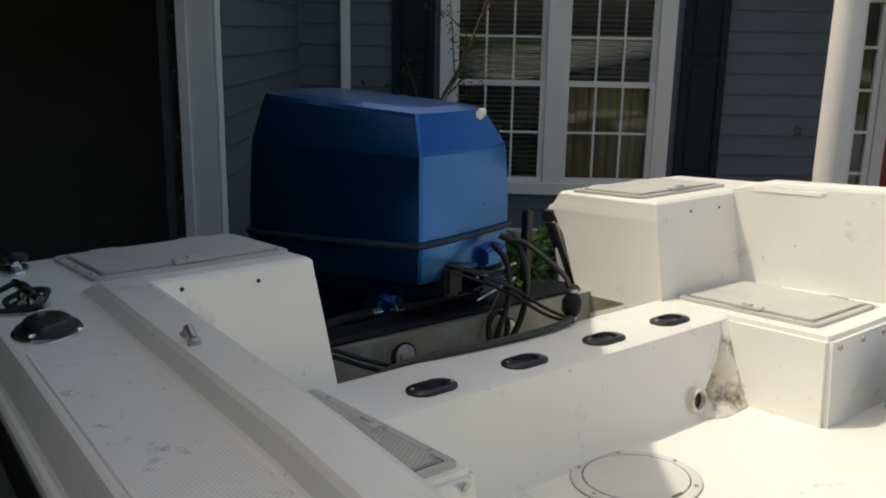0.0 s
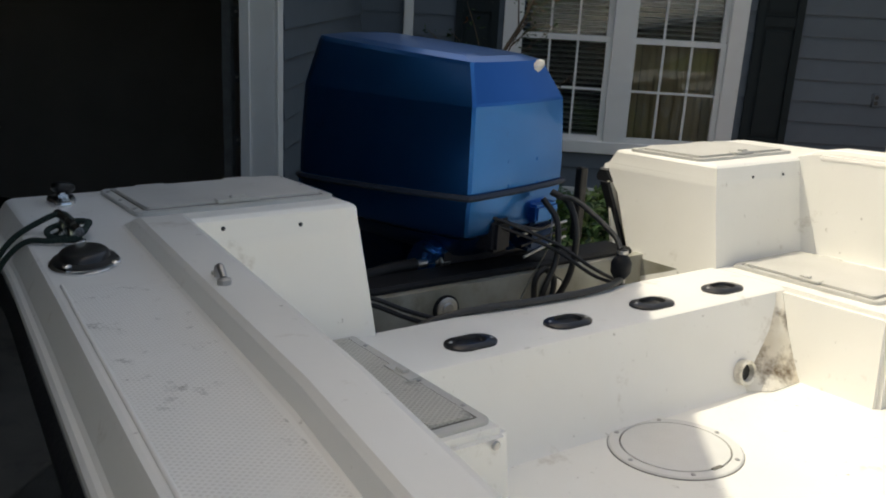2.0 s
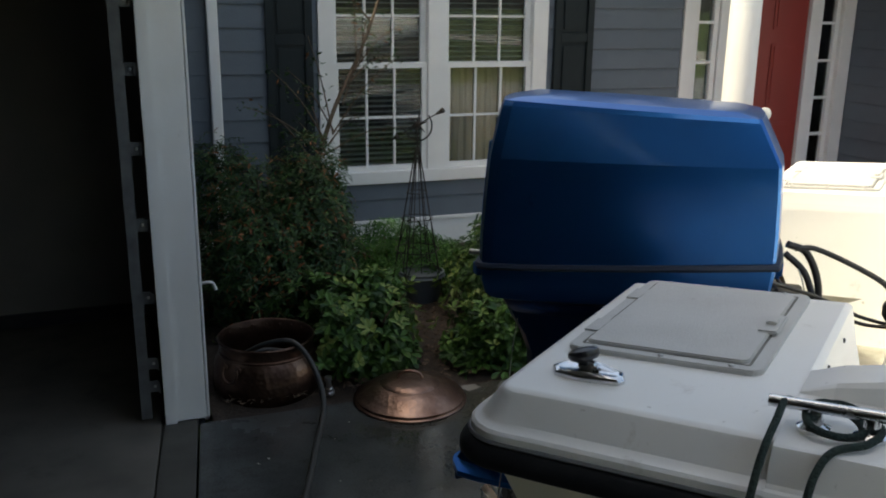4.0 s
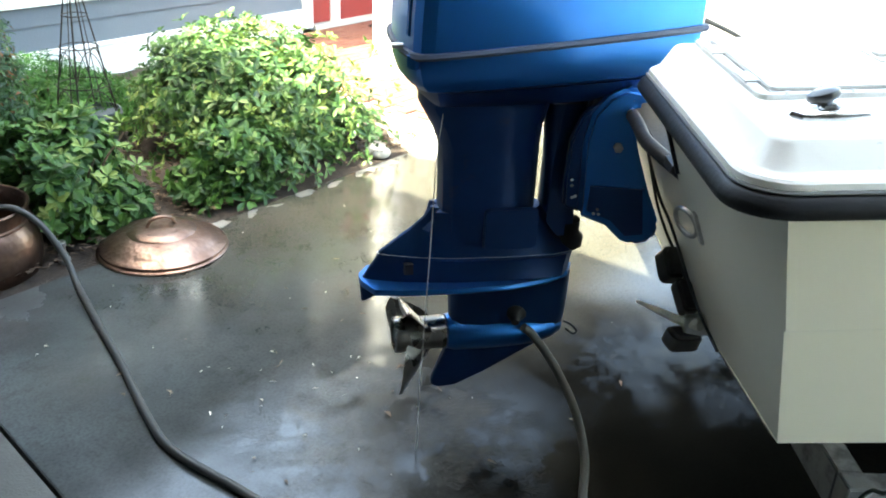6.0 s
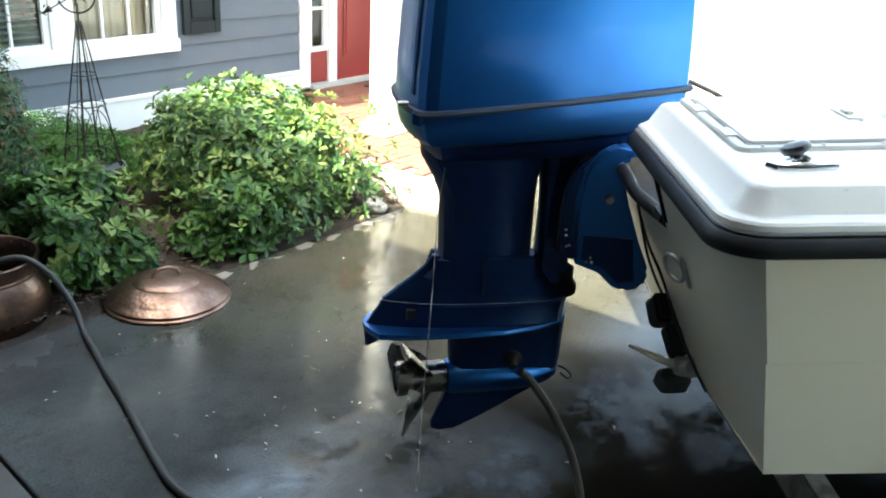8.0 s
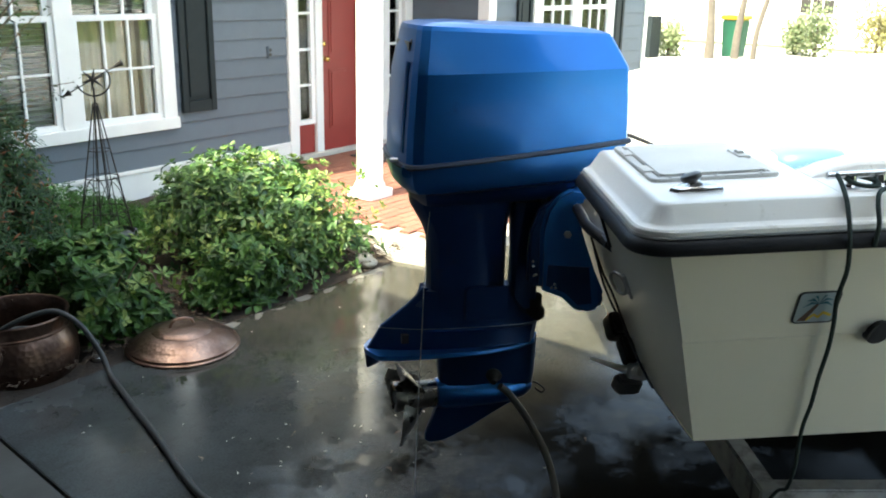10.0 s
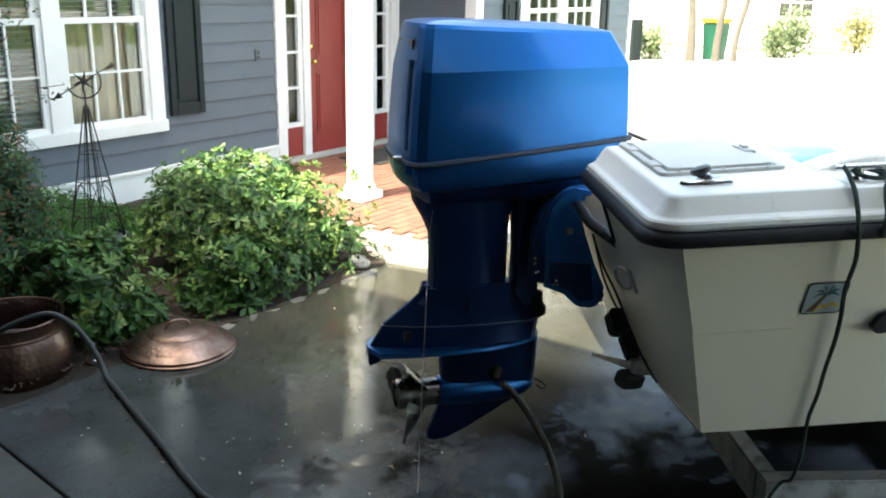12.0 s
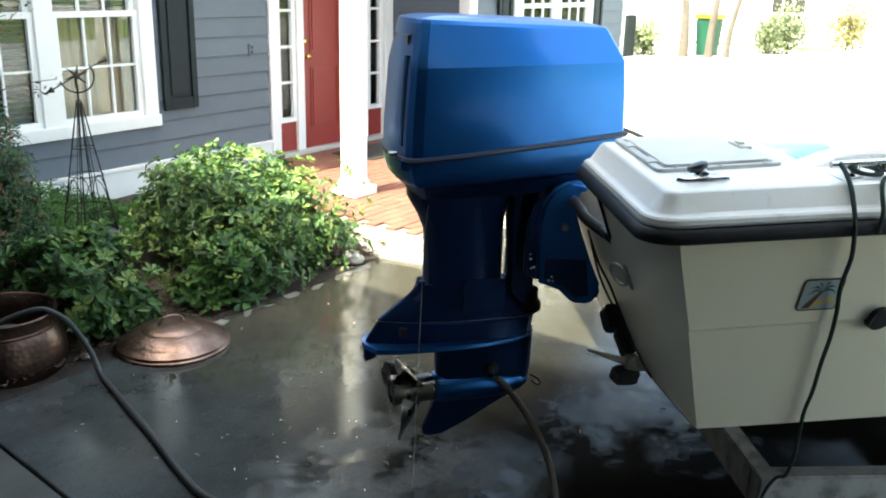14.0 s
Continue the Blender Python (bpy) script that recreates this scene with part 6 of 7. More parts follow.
mpart("tilt_tube", cylinder((-0.085, 1.15, 1.142), (-0.085, 1.50, 1.142), 0.020), DARK_METAL, label="dark tilt tube", smooth=40)
mpart("tube_nut", moved(lathe([(0.024, 0), (0.026, 0.006), (0.026, 0.038), (0.018, 0.042)], 6), pose(-0.085, 1.150, 1.142, 90)), STEEL)
mpart("steering_link", cylinder((-0.085, 1.115, 1.142), (-0.085, 1.030, 1.141), 0.0125), STEEL, label="bright steering ram", smooth=60)
mpart("steering_boot", tube([(-0.085, 1.035, 1.141), (-0.085, 0.95, 1.138), (-0.083, 0.86, 1.128), (-0.06, 0.76, 1.12), (-0.02, 0.69, 1.10)], 0.019, 12), RUBBER, smooth=60)
mpart("bracket_bridge", box(-0.20, -0.06, MC - 0.125, MC + 0.125, 1.12, 1.19), DARK_METAL, bevel=0.015)
mpart("upper_mount", box(-0.33, -0.10, MC - 0.09, MC + 0.09, 1.13, 1.20), DARK_METAL, bevel=0.02)
# front of the lower pan: carburettor cover and black works below it
mpart("front_cover", box(0.03, 0.088, 1.29, 1.40, 1.27, 1.325), BLUE, label="small blue front cover", bevel=0.008)
mpart("front_block", box(-0.06, 0.07, 1.12, 1.20, 1.20, 1.30), DARK_METAL, bevel=0.012)
mpart("front_block", box(-0.08, 0.06, 1.30, 1.42, 1.17, 1.26), BLUE_DARK, bevel=0.012)
mpart("linkage", tube([(0.08, 1.17, 1.29), (0.09, 1.25, 1.265), (0.085, 1.33, 1.25), (0.07, 1.42, 1.26)], 0.006, 8), DARK_METAL, smooth=60)
for k in range(3):
    mpart("linkage_rod", cylinder((0.06 + 0.015 * k, 1.24, 1.235 - 0.03 * k), (0.08, 1.46, 1.25 - 0.025 * k), 0.0045, 8), STEEL if k != 1 else CABLE, smooth=50)
for p in (1.03, 1.43):
    bpart("bolt_gasket", moved(lathe([(0.043, -0.004), (0.043, 0.002), (0.030, 0.0025)], 28), pose(0.0965, p, 1.052) @ Matrix.Rotation(radians(86), 4, Vector((0, 1, 0)))), RUBBER, boat, "black sealant ring", smooth=40)
# transom bolt with its washer, seen in the well
bpart("transom_bolt", moved(lathe([(0.034, 0), (0.034, 0.006), (0.030, 0.008), (0.020, 0.009), (0.020, 0.014), (0.016, 0.016)], 28), pose(0.098, 1.03, 1.055) @ Matrix.Rotation(radians(86), 4, Vector((0, 1, 0)))), STEEL, boat, "large transom bolt with washer", smooth=22)
bpart("transom_bolt", moved(lathe([(0.034, 0), (0.034, 0.006), (0.030, 0.008), (0.020, 0.009), (0.020, 0.014), (0.016, 0.016)], 28), pose(0.098, 1.43, 1.055) @ Matrix.Rotation(radians(86), 4, Vector((0, 1, 0)))), STEEL, boat, "large transom bolt with washer", smooth=22)
# black post at the port side of the notch
bpart("notch_post", prism(rounded(-0.10, -0.065, 1.655, 1.685, 0.008), 1.15, 1.40, "z"), BLACK_PLASTIC, boat, "black upright fitting", bevel=0.004)

# ---- rigging: fuel line, cables ----
fuel = thing("fuel_line", tuple(at_boat(0.36, 1.44, 1.14)), "grey-black fuel hose with a primer bulb lying over the bridge", "fuel hose")


def fpart(name, bm, mat, parent, label="", smooth=60):
    return part(name, moved(bm, BOAT), mat, parent, label, smooth)


fpart("hose", tube([(0.08, 1.43, 1.345), (0.13, 1.45, 1.345), (0.22, 1.455, 1.31), (0.31, 1.455, 1.265), (0.345, 1.447, 1.235)], 0.008), HOSE, fuel)
fpart("primer_bulb", moved(lathe([(0.010, -0.055), (0.014, -0.05), (0.014, -0.036), (0.020, -0.03), (0.029, -0.015), (0.030, 0.012), (0.022, 0.028), (0.015, 0.033), (0.015, 0.048), (0.010, 0.052)], 20), pose(0.355, 1.447, 1.185)), RUBBER, fuel, "black primer bulb")
for z in (1.142, 1.229):
    fpart("hose_clamp", moved(lathe([(0.0155, -0.005), (0.0165, 0), (0.0155, 0.005)], 18), pose(0.355, 1.447, z)), STEEL, fuel)
fpart("hose", tube([(0.355, 1.447, 1.135), (0.37, 1.43, 1.150), (0.395, 1.37, 1.150), (0.405, 1.25, 1.148), (0.395, 1.08, 1.147), (0.375, 0.92, 1.146), (0.34, 0.80, 1.12), (0.25, 0.72, 1.03), (0.16, 0.66, 0.97)], 0.0105), HOSE, fuel, "weathered fuel hose")
loom = thing("control_cables", tuple(at_boat(0.15, 1.42, 0.95)), "black control cables and wiring loom looped into the well", "cables")
fpart("loom", tube([(0.06, 1.42, 1.36), (0.11, 1.45, 1.33), (0.15, 1.455, 1.24), (0.16, 1.435, 1.12), (0.14, 1.39, 1.02), (0.10, 1.36, 0.96)], 0.0105, 12), CABLE, loom, "thick wiring loom")
fpart("cable", tube([(0.06, 1.39, 1.34), (0.12, 1.40, 1.28), (0.16, 1.375, 1.18), (0.17, 1.335, 1.10), (0.165, 1.325, 1.06), (0.16, 1.345, 1.035), (0.155, 1.375, 1.06), (0.15, 1.38, 1.11), (0.14, 1.35, 1.14), (0.135, 1.322, 1.11), (0.14, 1.318, 1.05)], 0.0095), CABLE, loom)
for k in range(2):
    fpart("cable", tube([(0.05, 1.17, 1.315 - 0.02 * k), (0.10, 1.26, 1.275 - 0.018 * k), (0.17, 1.36, 1.225 - 0.02 * k), (0.27, 1.42, 1.165 - 0.02 * k), (0.36, 1.452 - 0.02 * k, 1.137)], 0.0055), CABLE, loom)
    fpart("cable", tube([(0.10, 0.65, 1.10 - 0.03 * k), (0.16, 0.72, 1.155 - 0.02 * k), (0.22, 0.82, 1.118 - 0.02 * k), (0.28, 0.93, 1.075 - 0.02 * k), (0.30, 1.05, 1.0), (0.20, 1.20, 0.96)], 0.0065), CABLE, loom)
for k in range(3):
    fpart("cable", tube([(0.08, 0.635, 1.09 - 0.03 * k), (0.15, 0.66 + 0.02 * k, 1.07 - 0.025 * k), (0.22, 0.75 + 0.03 * k, 1.01 - 0.02 * k), (0.27, 0.86 + 0.03 * k, 0.965)], 0.013 + 0.003 * k, 10), CABLE, loom)
fpart("wire", tube([(0.09, 1.40, 1.32), (0.13, 1.37, 1.22), (0.12, 1.31, 1.10), (0.13, 1.26, 1.02)], 0.0022, 6), STEEL, loom)
fpart("loom", tube([(0.09, 0.66, 1.06), (0.16, 0.70, 1.08), (0.22, 0.75, 1.03), (0.27, 0.84, 0.98)], 0.022, 12), CABLE, loom)
# water running from the tell-tale
stream = thing("water_stream", tuple(LEVEL @ Vector((-0.60, MC - 0.13, 0.0))), "thin stream of cooling water falling from the motor", "water")
part("stream", moved(tube([(-0.645, MC - 0.10, 1.12), (-0.66, MC - 0.105, 0.98), (-0.67, MC - 0.115, 0.72), (-0.685, MC - 0.135, 0.45), (-0.695, MC - 0.145, 0.20), (-0.70, MC - 0.15, 0.003)], [0.0014, 0.0024], 8), LEVEL @ STEER), WATER, stream, smooth=60)

# ---- flushing hose ----
muff = LEVEL @ STEER @ Vector((-0.36, MC - 0.075, 0.43))
hose = thing("flush_hose", (2.8, -3.9, 0.0), "grey-black garden hose from the copper pot to the motor", "garden hose")
line = [(2.80, -2.36, 0.18), (2.90, -2.44, 0.26), (2.99, -2.53, 0.312), (3.06, -2.60, 0.318), (3.12, -2.68, 0.25), (3.16, -2.76, 0.12), (3.15, -2.85, 0.022), (3.10, -3.0, 0.016), (3.03, -3.20, 0.016), (2.925, -3.52, 0.016), (2.795, -3.88, 0.016), (2.745, -4.09, 0.016), (2.765, -4.40, 0.016), (2.78, -4.68, 0.016), (2.86, -5.0, 0.016), (3.06, -5.22, 0.016), (3.30, -5.24, 0.016), (3.46, -5.17, 0.018), (3.56, -5.11, 0.06), (3.615, -5.03, 0.16), (3.635, -4.93, 0.27), (3.62, -4.85, 0.36), (muff.x, muff.y - 0.02, muff.z - 0.03)]
part("hose", tube(line, 0.0142, 12, 8), HOSE, hose, smooth=60)
part("muff", moved(lathe([(0.015, 0.0), (0.032, 0.003), (0.037, 0.012), (0.03, 0.02), (0.018, 0.026), (0.012, 0.05)], 24), Matrix.Translation(muff + Vector((0.02, 0.03, 0))) @ Vector((-0.784, -0.621, -0.3)).to_track_quat("Z", "Y").to_matrix().to_4x4()), RUBBER, hose, "black rubber flushing muff", smooth=50)


# ---- copper pot and lid ----
def arc_handle(c, r, z, a, parent, mat=None):
    mat = mat or COPPER_DARK
    d, s = Vector((math.cos(a), math.sin(a), 0)), Vector((-math.sin(a), math.cos(a), 0))
    base = Vector(c) + d * r
    for k in (-0.045, 0.045):
        part("handle_boss", moved(lathe([(0.018, 0), (0.018, 0.006), (0.008, 0.012), (0, 0.013)], 14), Matrix.Translation(base + s * k + Vector((0, 0, z))) @ d.to_track_quat("Z", "Y").to_matrix().to_4x4()), mat, parent, smooth=50)
    pts = [base + s * k + d * o + Vector((0, 0, z + h)) for k, o, h in ((-0.045, 0.012, 0), (-0.048, 0.022, -0.03), (-0.03, 0.026, -0.065), (0.0, 0.027, -0.075), (0.03, 0.026, -0.065), (0.048, 0.022, -0.03), (0.045, 0.012, 0))]
    part("handle", tube(pts, 0.007, 10), mat, parent, "drop handle", smooth=60)


PC = (2.95, -2.375)
pot = thing("copper_pot", (*PC, -0.07), "hammered copper hose pot with rolled rim standing in the bed", "pot")
prof = [(0.0, 0.004), (0.19, 0.0), (0.24, 0.015), (0.275, 0.07), (0.288, 0.145), (0.284, 0.215), (0.268, 0.262), (0.251, 0.290), (0.246, 0.300), (0.247, 0.312), (0.250, 0.330), (0.253, 0.352), (0.258, 0.358), (0.260, 0.365), (0.256, 0.372), (0.248, 0.369),
        (0.241, 0.350), (0.238, 0.315), (0.236, 0.295), (0.266, 0.220), (0.262, 0.160), (0.20, 0.115), (0.0, 0.110)]
part("bowl", moved(lathe(prof, 56), pose(*PC, -0.07)), COPPER_DARK, pot, smooth=40)
part("band", moved(lathe([(0.249, 0.286), (0.255, 0.291), (0.255, 0.299), (0.248, 0.304)], 56, cap=False), pose(*PC, -0.07)), COPPER_DARK, pot, smooth=40)
for k in range(20):
    a = 2 * math.pi * (k + 0.5) / 20
    part("rivet", dome_screw((PC[0] + 0.2395 * math.cos(a), PC[1] + 0.2395 * math.sin(a), 0.275), (-math.cos(a), -math.sin(a), 0.1), 0.006), COPPER_DARK, pot)
for a in (-2.45, 0.70):
    arc_handle((*PC, 0), 0.272, 0.200, a, pot)
part("hose_coil", moved(tube([((0.18 - 0.004 * k) * math.cos(0.6 * k), (0.18 - 0.004 * k) * math.sin(0.6 * k), 0.12 + 0.003 * k) for k in range(22)], 0.0142, 10, 4), pose(*PC, 0)), HOSE, pot, "coiled hose inside", smooth=60)
LC = (3.63, -2.79)
lid = thing("domed_cover", (*LC, 0.0), "domed hammered copper lid lying on the concrete", "cover")
prof = [(0.285, 0.0), (0.297, 0.004), (0.299, 0.010), (0.294, 0.015), (0.287, 0.016), (0.286, 0.024), (0.289, 0.029), (0.284, 0.034), (0.268, 0.038), (0.245, 0.056), (0.21, 0.078), (0.165, 0.095), (0.158, 0.096), (0.152, 0.103), (0.11, 0.114), (0.05, 0.121), (0.0, 0.122)]
part("dome", moved(lathe(prof, 64), pose(*LC, 0)), COPPER, lid, smooth=40)
part("handle", moved(tube([(-0.065, 0, 0.115), (-0.06, 0, 0.13), (-0.045, 0, 0.150), (0, 0, 0.160), (0.045, 0, 0.150), (0.06, 0, 0.13), (0.065, 0, 0.115)], 0.008, 10), pose(*LC, 0, 0, 0, -20)), COPPER, lid, "arched copper handle", smooth=60)


# ---- plants ----
def leaves(bm, rnd, centre, size, count, length, width, droop=0.2, shell=0.55, lumps=7, low=0.0):
    """Folded leaves in rosettes on the skin of an uneven crown."""
    blobs = [(Vector((rnd.uniform(-0.55, 0.55), rnd.uniform(-0.55, 0.55), rnd.uniform(-0.25, 0.55))), rnd.uniform(0.42, 0.62)) for _ in range(lumps)]
    made = 0
    while made < count:
        c, r = rnd.choice(blobs)
        d = Vector((rnd.gauss(0, 1), rnd.gauss(0, 1), rnd.gauss(0.25, 1))).normalized()
        p = c + d * r * (shell + (1 - shell) * rnd.random() ** 0.5)
        q = Vector((centre[0] + p.x * size[0], centre[1] + p.y * size[1], centre[2] + p.z * size[2]))
        if q.z < low or q.y > -0.07:
            continue
        if q.y < -2.76 or q.x < 2.66 or math.hypot(q.x - PC[0], q.y - PC[1]) < 0.33:
            continue
        n = rnd.randint(4, 7)
        axis = (d + Vector((0, 0, 0.5)) + Vector([rnd.uniform(-0.5, 0.5) for _ in range(3)])).normalized()
        side = axis.orthogonal().normalized()
        for k in range(n):
            a = 2 * math.pi * (k + rnd.uniform(-0.2, 0.2)) / n
            out = Matrix.Rotation(a, 3, axis) @ side
            way = (out + axis * rnd.uniform(0.05, 0.9)).normalized()
            l, w = length * rnd.uniform(0.6, 1.25), width * rnd.uniform(0.75, 1.2)
            across = way.cross(axis).normalized()
            up = across.cross(way).normalized()
            base = q + way * 0.004
            v = []
            for u, wide in ((0.0, 0.0), (0.4, 0.8), (0.75, 1.0), (1.0, 0.0)):
                c0 = base + way * l * u - up * l * droop * u * u
                v.append([bm.verts.new(c0 + across * w * wide * s / 2 + up * w * 0.2 * wide * abs(s)) for s in ((0,) if wide == 0 else (-1, 0, 1))])
            bm.faces.new((v[0][0], v[1][1], v[1][0]))
            bm.faces.new((v[0][0], v[1][2], v[1][1]))
            bm.faces.new((v[1][0], v[1][1], v[2][1], v[2][0]))
            bm.faces.new((v[1][1], v[1][2], v[2][2], v[2][1]))
            bm.faces.new((v[2][0], v[2][1], v[3][0]))
            bm.faces.new((v[2][1], v[2][2], v[3][0]))
            made += 1


def shrub(name, label, centre, size, count, length, width, mat, seed, stems=9, low=0.03, droop=0.2, lumps=7, shoots=0):
    rnd = random.Random(seed)
    s = thing(name, (centre[0], centre[1], 0.03), label, "shrub")
    bm = bmesh.new()
    for _ in range(stems):
        a, r = rnd.uniform(0, 6.3), rnd.uniform(0.2, 0.75)
        top = Vector((centre[0] + size[0] * r * math.cos(a), min(centre[1] + size[1] * r * math.sin(a), -0.1), centre[2] + size[2] * rnd.uniform(0.2, 0.8)))
        foot = Vector((centre[0] + 0.12 * math.cos(a), centre[1] + 0.12 * math.sin(a), 0.0))
        midp = foot.lerp(top, 0.5) + Vector((rnd.uniform(-0.05, 0.05), rnd.uniform(-0.05, 0.05), 0.05))
        tube([foot, midp, top], [0.011, 0.003], 6, 4, bm)
    part("stems", bm, STEM, s, smooth=60)
    bm = bmesh.new()
    leaves(bm, rnd, centre, size, count, length, width, droop, lumps=lumps, low=low)
    crown = part("crown", bm, mat, s)
    crown["kind"] = "stuff"
    if shoots:
        bm = bmesh.new()
        leaves(bm, random.Random(seed + 500), centre, (size[0] * 1.04, size[1] * 1.04, size[2] * 1.06), shoots, length * 0.8, width * 0.85, 0.05, shell=0.9, lumps=lumps, low=max(low, 0.15))
        new_growth = part("new_growth", bm, LEAF_TIP, s, "pale yellow-green young leaves")
        new_growth["kind"] = "stuff"
    return s


shrub("boxwood_shrub", "broad low shrub with yellow-edged green leaves by the porch", (4.88, -2.06, 0.18), (0.66, 0.78, 0.53), 14500, 0.060, 0.027, LEAF_BRIGHT, 21, 16, lumps=24, shoots=2600)
shrub("low_shrub", "glossy green low shrub at the driveway edge", (4.30, -2.46, 0.08), (0.42, 0.30, 0.30), 3800, 0.062, 0.029, LEAF_GREEN, 22, 9, lumps=9, shoots=240)
shrub("pittosporum_shrub", "glossy green shrub beside the copper pot", (3.46, -2.28, 0.12), (0.42, 0.42, 0.47), 4600, 0.070, 0.032, LEAF_GREEN, 23, 8, lumps=9, shoots=420)
shrub("nandina_shrub", "tall dark shrub with bronze-red tips against the wall", (3.20, -1.38, 0.38), (0.60, 0.76, 0.92), 24000, 0.055, 0.013, LEAF_DARK, 24, 14, droop=0.35, lumps=16)
shrub("fern_clump", "feathery green ferns under the window", (4.25, -0.85, 0.10), (0.75, 0.62, 0.42), 9000, 0.055, 0.012, LEAF_FERN, 25, 10, droop=0.4, lumps=10)
shrub("ground_cover", "thin green ground cover along the house", (5.35, -0.70, 0.0), (0.85, 0.45, 0.17), 3800, 0.05, 0.018, LEAF_FERN, 26, 6, lumps=9)
shrub("sapling", "light green sprigs standing over the shrub", (5.35, -1.25, 0.38), (0.14, 0.12, 0.28), 200, 0.05, 0.022, LEAF_BRIGHT, 27, 4, lumps=4)
# thin tree before the window
tree = thing("crepe_myrtle", (3.42, -0.9, 0.0), "thin dark-barked small tree before the window", "tree")
rnd = random.Random(31)
bm = bmesh.new()
tube([(3.42, -0.9, 0.0), (3.50, -0.85, 0.6), (3.72, -0.75, 1.25), (3.98, -0.68, 1.75), (4.2, -0.62, 2.3)], [0.022, 0.009], 8, 6, bm)
part("trunk", bm, STEM, tree, smooth=60)
tips = []
for k in range(22):
    b = Vector((3.50, -0.85, 0.6)).lerp(Vector((4.2, -0.62, 2.3)), rnd.uniform(0.15, 1.0))
    e = b + Vector((rnd.uniform(-0.55, 0.55), rnd.uniform(-0.35, 0.25), rnd.uniform(0.1, 0.7)))
    part("branch", tube([b, b.lerp(e, 0.5) + Vector((0, 0, 0.06)), e], [0.007, 0.002], 5, 4), STEM, tree, smooth=60)
    tips.append((b, e))
bm = bmesh.new()
for b, e in tips:
    for _ in range(26):
        q = b.lerp(e, rnd.uniform(0.3, 1.05)) + Vector([rnd.uniform(-0.05, 0.05) for _ in range(3)])
        way = Vector((rnd.uniform(-1, 1), rnd.uniform(-1, 1), rnd.uniform(-0.7, 0.5))).normalized()
        up = way.orthogonal().normalized()
        ac = way.cross(up)
        l, w = rnd.uniform(0.03, 0.06), rnd.uniform(0.010, 0.02)
        v = [bm.verts.new(x) for x in (q, q + way * l * 0.5 + ac * w / 2 + up * w * 0.2, q + way * l, q + way * l * 0.5 - ac * w / 2 + up * w * 0.2)]
        bm.faces.new((v[0], v[1], v[2]))
        bm.faces.new((v[0], v[2], v[3]))
crown = part("crown", bm, LEAF_DARK, tree)
crown["kind"] = "stuff"
# blue-grey planter with the iron trellis
TX, TY = 4.17, -1.32
pl = thing("planter", (TX + 0.03, TY - 0.02, 0.0), "blue-grey plastic planter in the bed", "planter")
part("tub", moved(lathe([(0.0, 0.0), (0.105, 0.0), (0.115, 0.02), (0.142, 0.19), (0.155, 0.195), (0.157, 0.225), (0.143, 0.228), (0.165, 0.20), (0.0, 0.195)], 32), pose(TX + 0.03, TY - 0.02, 0.02)), PLANTER, pl, smooth=35)
ob = thing("obelisk_trellis", (TX, TY, 0.2), "rusty black iron obelisk trellis topped by a star and ring", "trellis")
TOP = 1.105
for k in range(4):
    a = radians(45 + 90 * k)
    foot = (TX + 0.205 * math.cos(a), TY + 0.205 * math.sin(a), 0.06)
    part("leg", cylinder(foot, (TX + 0.012 * math.cos(a), TY + 0.012 * math.sin(a), TOP), 0.0045, 8), IRON, ob, smooth=50)
    b = radians(90 * k)
    part("stay", cylinder((TX + 0.10 * math.cos(b), TY + 0.10 * math.sin(b), 0.25), (TX + 0.012 * math.cos(b), TY + 0.012 * math.sin(b), TOP - 0.02), 0.003, 6), IRON, ob, smooth=50)
    for z0 in (0.28, 0.50):
        rr = 0.205 * (1 - (z0 - 0.06) / (TOP - 0.06)) + 0.012
        mid = Vector((TX + rr * 0.72 * math.cos(b), TY + rr * 0.72 * math.sin(b), z0))
        t = Vector((-math.sin(b), math.cos(b), 0))
        part("scroll", tube([mid + t * rr * 0.68 * u + Vector((0, 0, h)) for u, h in ((-1, -0.06), (-0.6, 0.05), (0, 0.1), (0.6, 0.05), (1, -0.06))], 0.003, 6), IRON, ob, smooth=60)
for z0 in (0.40, 0.62, 0.80):
    rr = 0.205 * (1 - (z0 - 0.06) / (TOP - 0.06)) + 0.012
    part("hoop", moved(tube([(rr * math.cos(2 * math.pi * k / 20), rr * math.sin(2 * math.pi * k / 20), 0) for k in range(21)], 0.0032, 6, 2), pose(TX, TY, z0)), IRON, ob, smooth=60)
part("finial", cylinder((TX, TY, TOP - 0.03), (TX, TY, TOP + 0.10), 0.006, 8), IRON, ob, smooth=50)
V = Vector((0.72, -0.69, 0))
SC = Vector((TX, TY, 1.255))
ringpts = [SC + V * 0.105 * math.cos(a) + Vector((0, 0, 0.105 * math.sin(a))) for a in [radians(200 + 200 * k / 20) for k in range(21)]]
part("ring", tube(ringpts, 0.0055, 8, 3), IRON, ob, "open iron ring", smooth=60)
for k in range(6):
    a = radians(60 * k + 20)
    d = V * math.cos(a) + Vector((0, 0, math.sin(a)))
    part("star_point", tube([SC, SC + d * 0.035, SC + d * 0.075], [0.014, 0.002], 6), IRON, ob)
d = (V * 0.86 + Vector((0, 0, 0.5))).normalized()
part("arrow", cylinder(SC - d * 0.20, SC + d * 0.19, 0.004, 8), IRON, ob, smooth=50)
part("arrow_head", tube([SC - d * 0.17, SC - d * 0.195, SC - d * 0.235], [0.022, 0.001], 8), IRON, ob)
part("arrow_tail", tube([SC + d * 0.16, SC + d * 0.19, SC + d * 0.215], [0.008, 0.020], 8), IRON, ob)
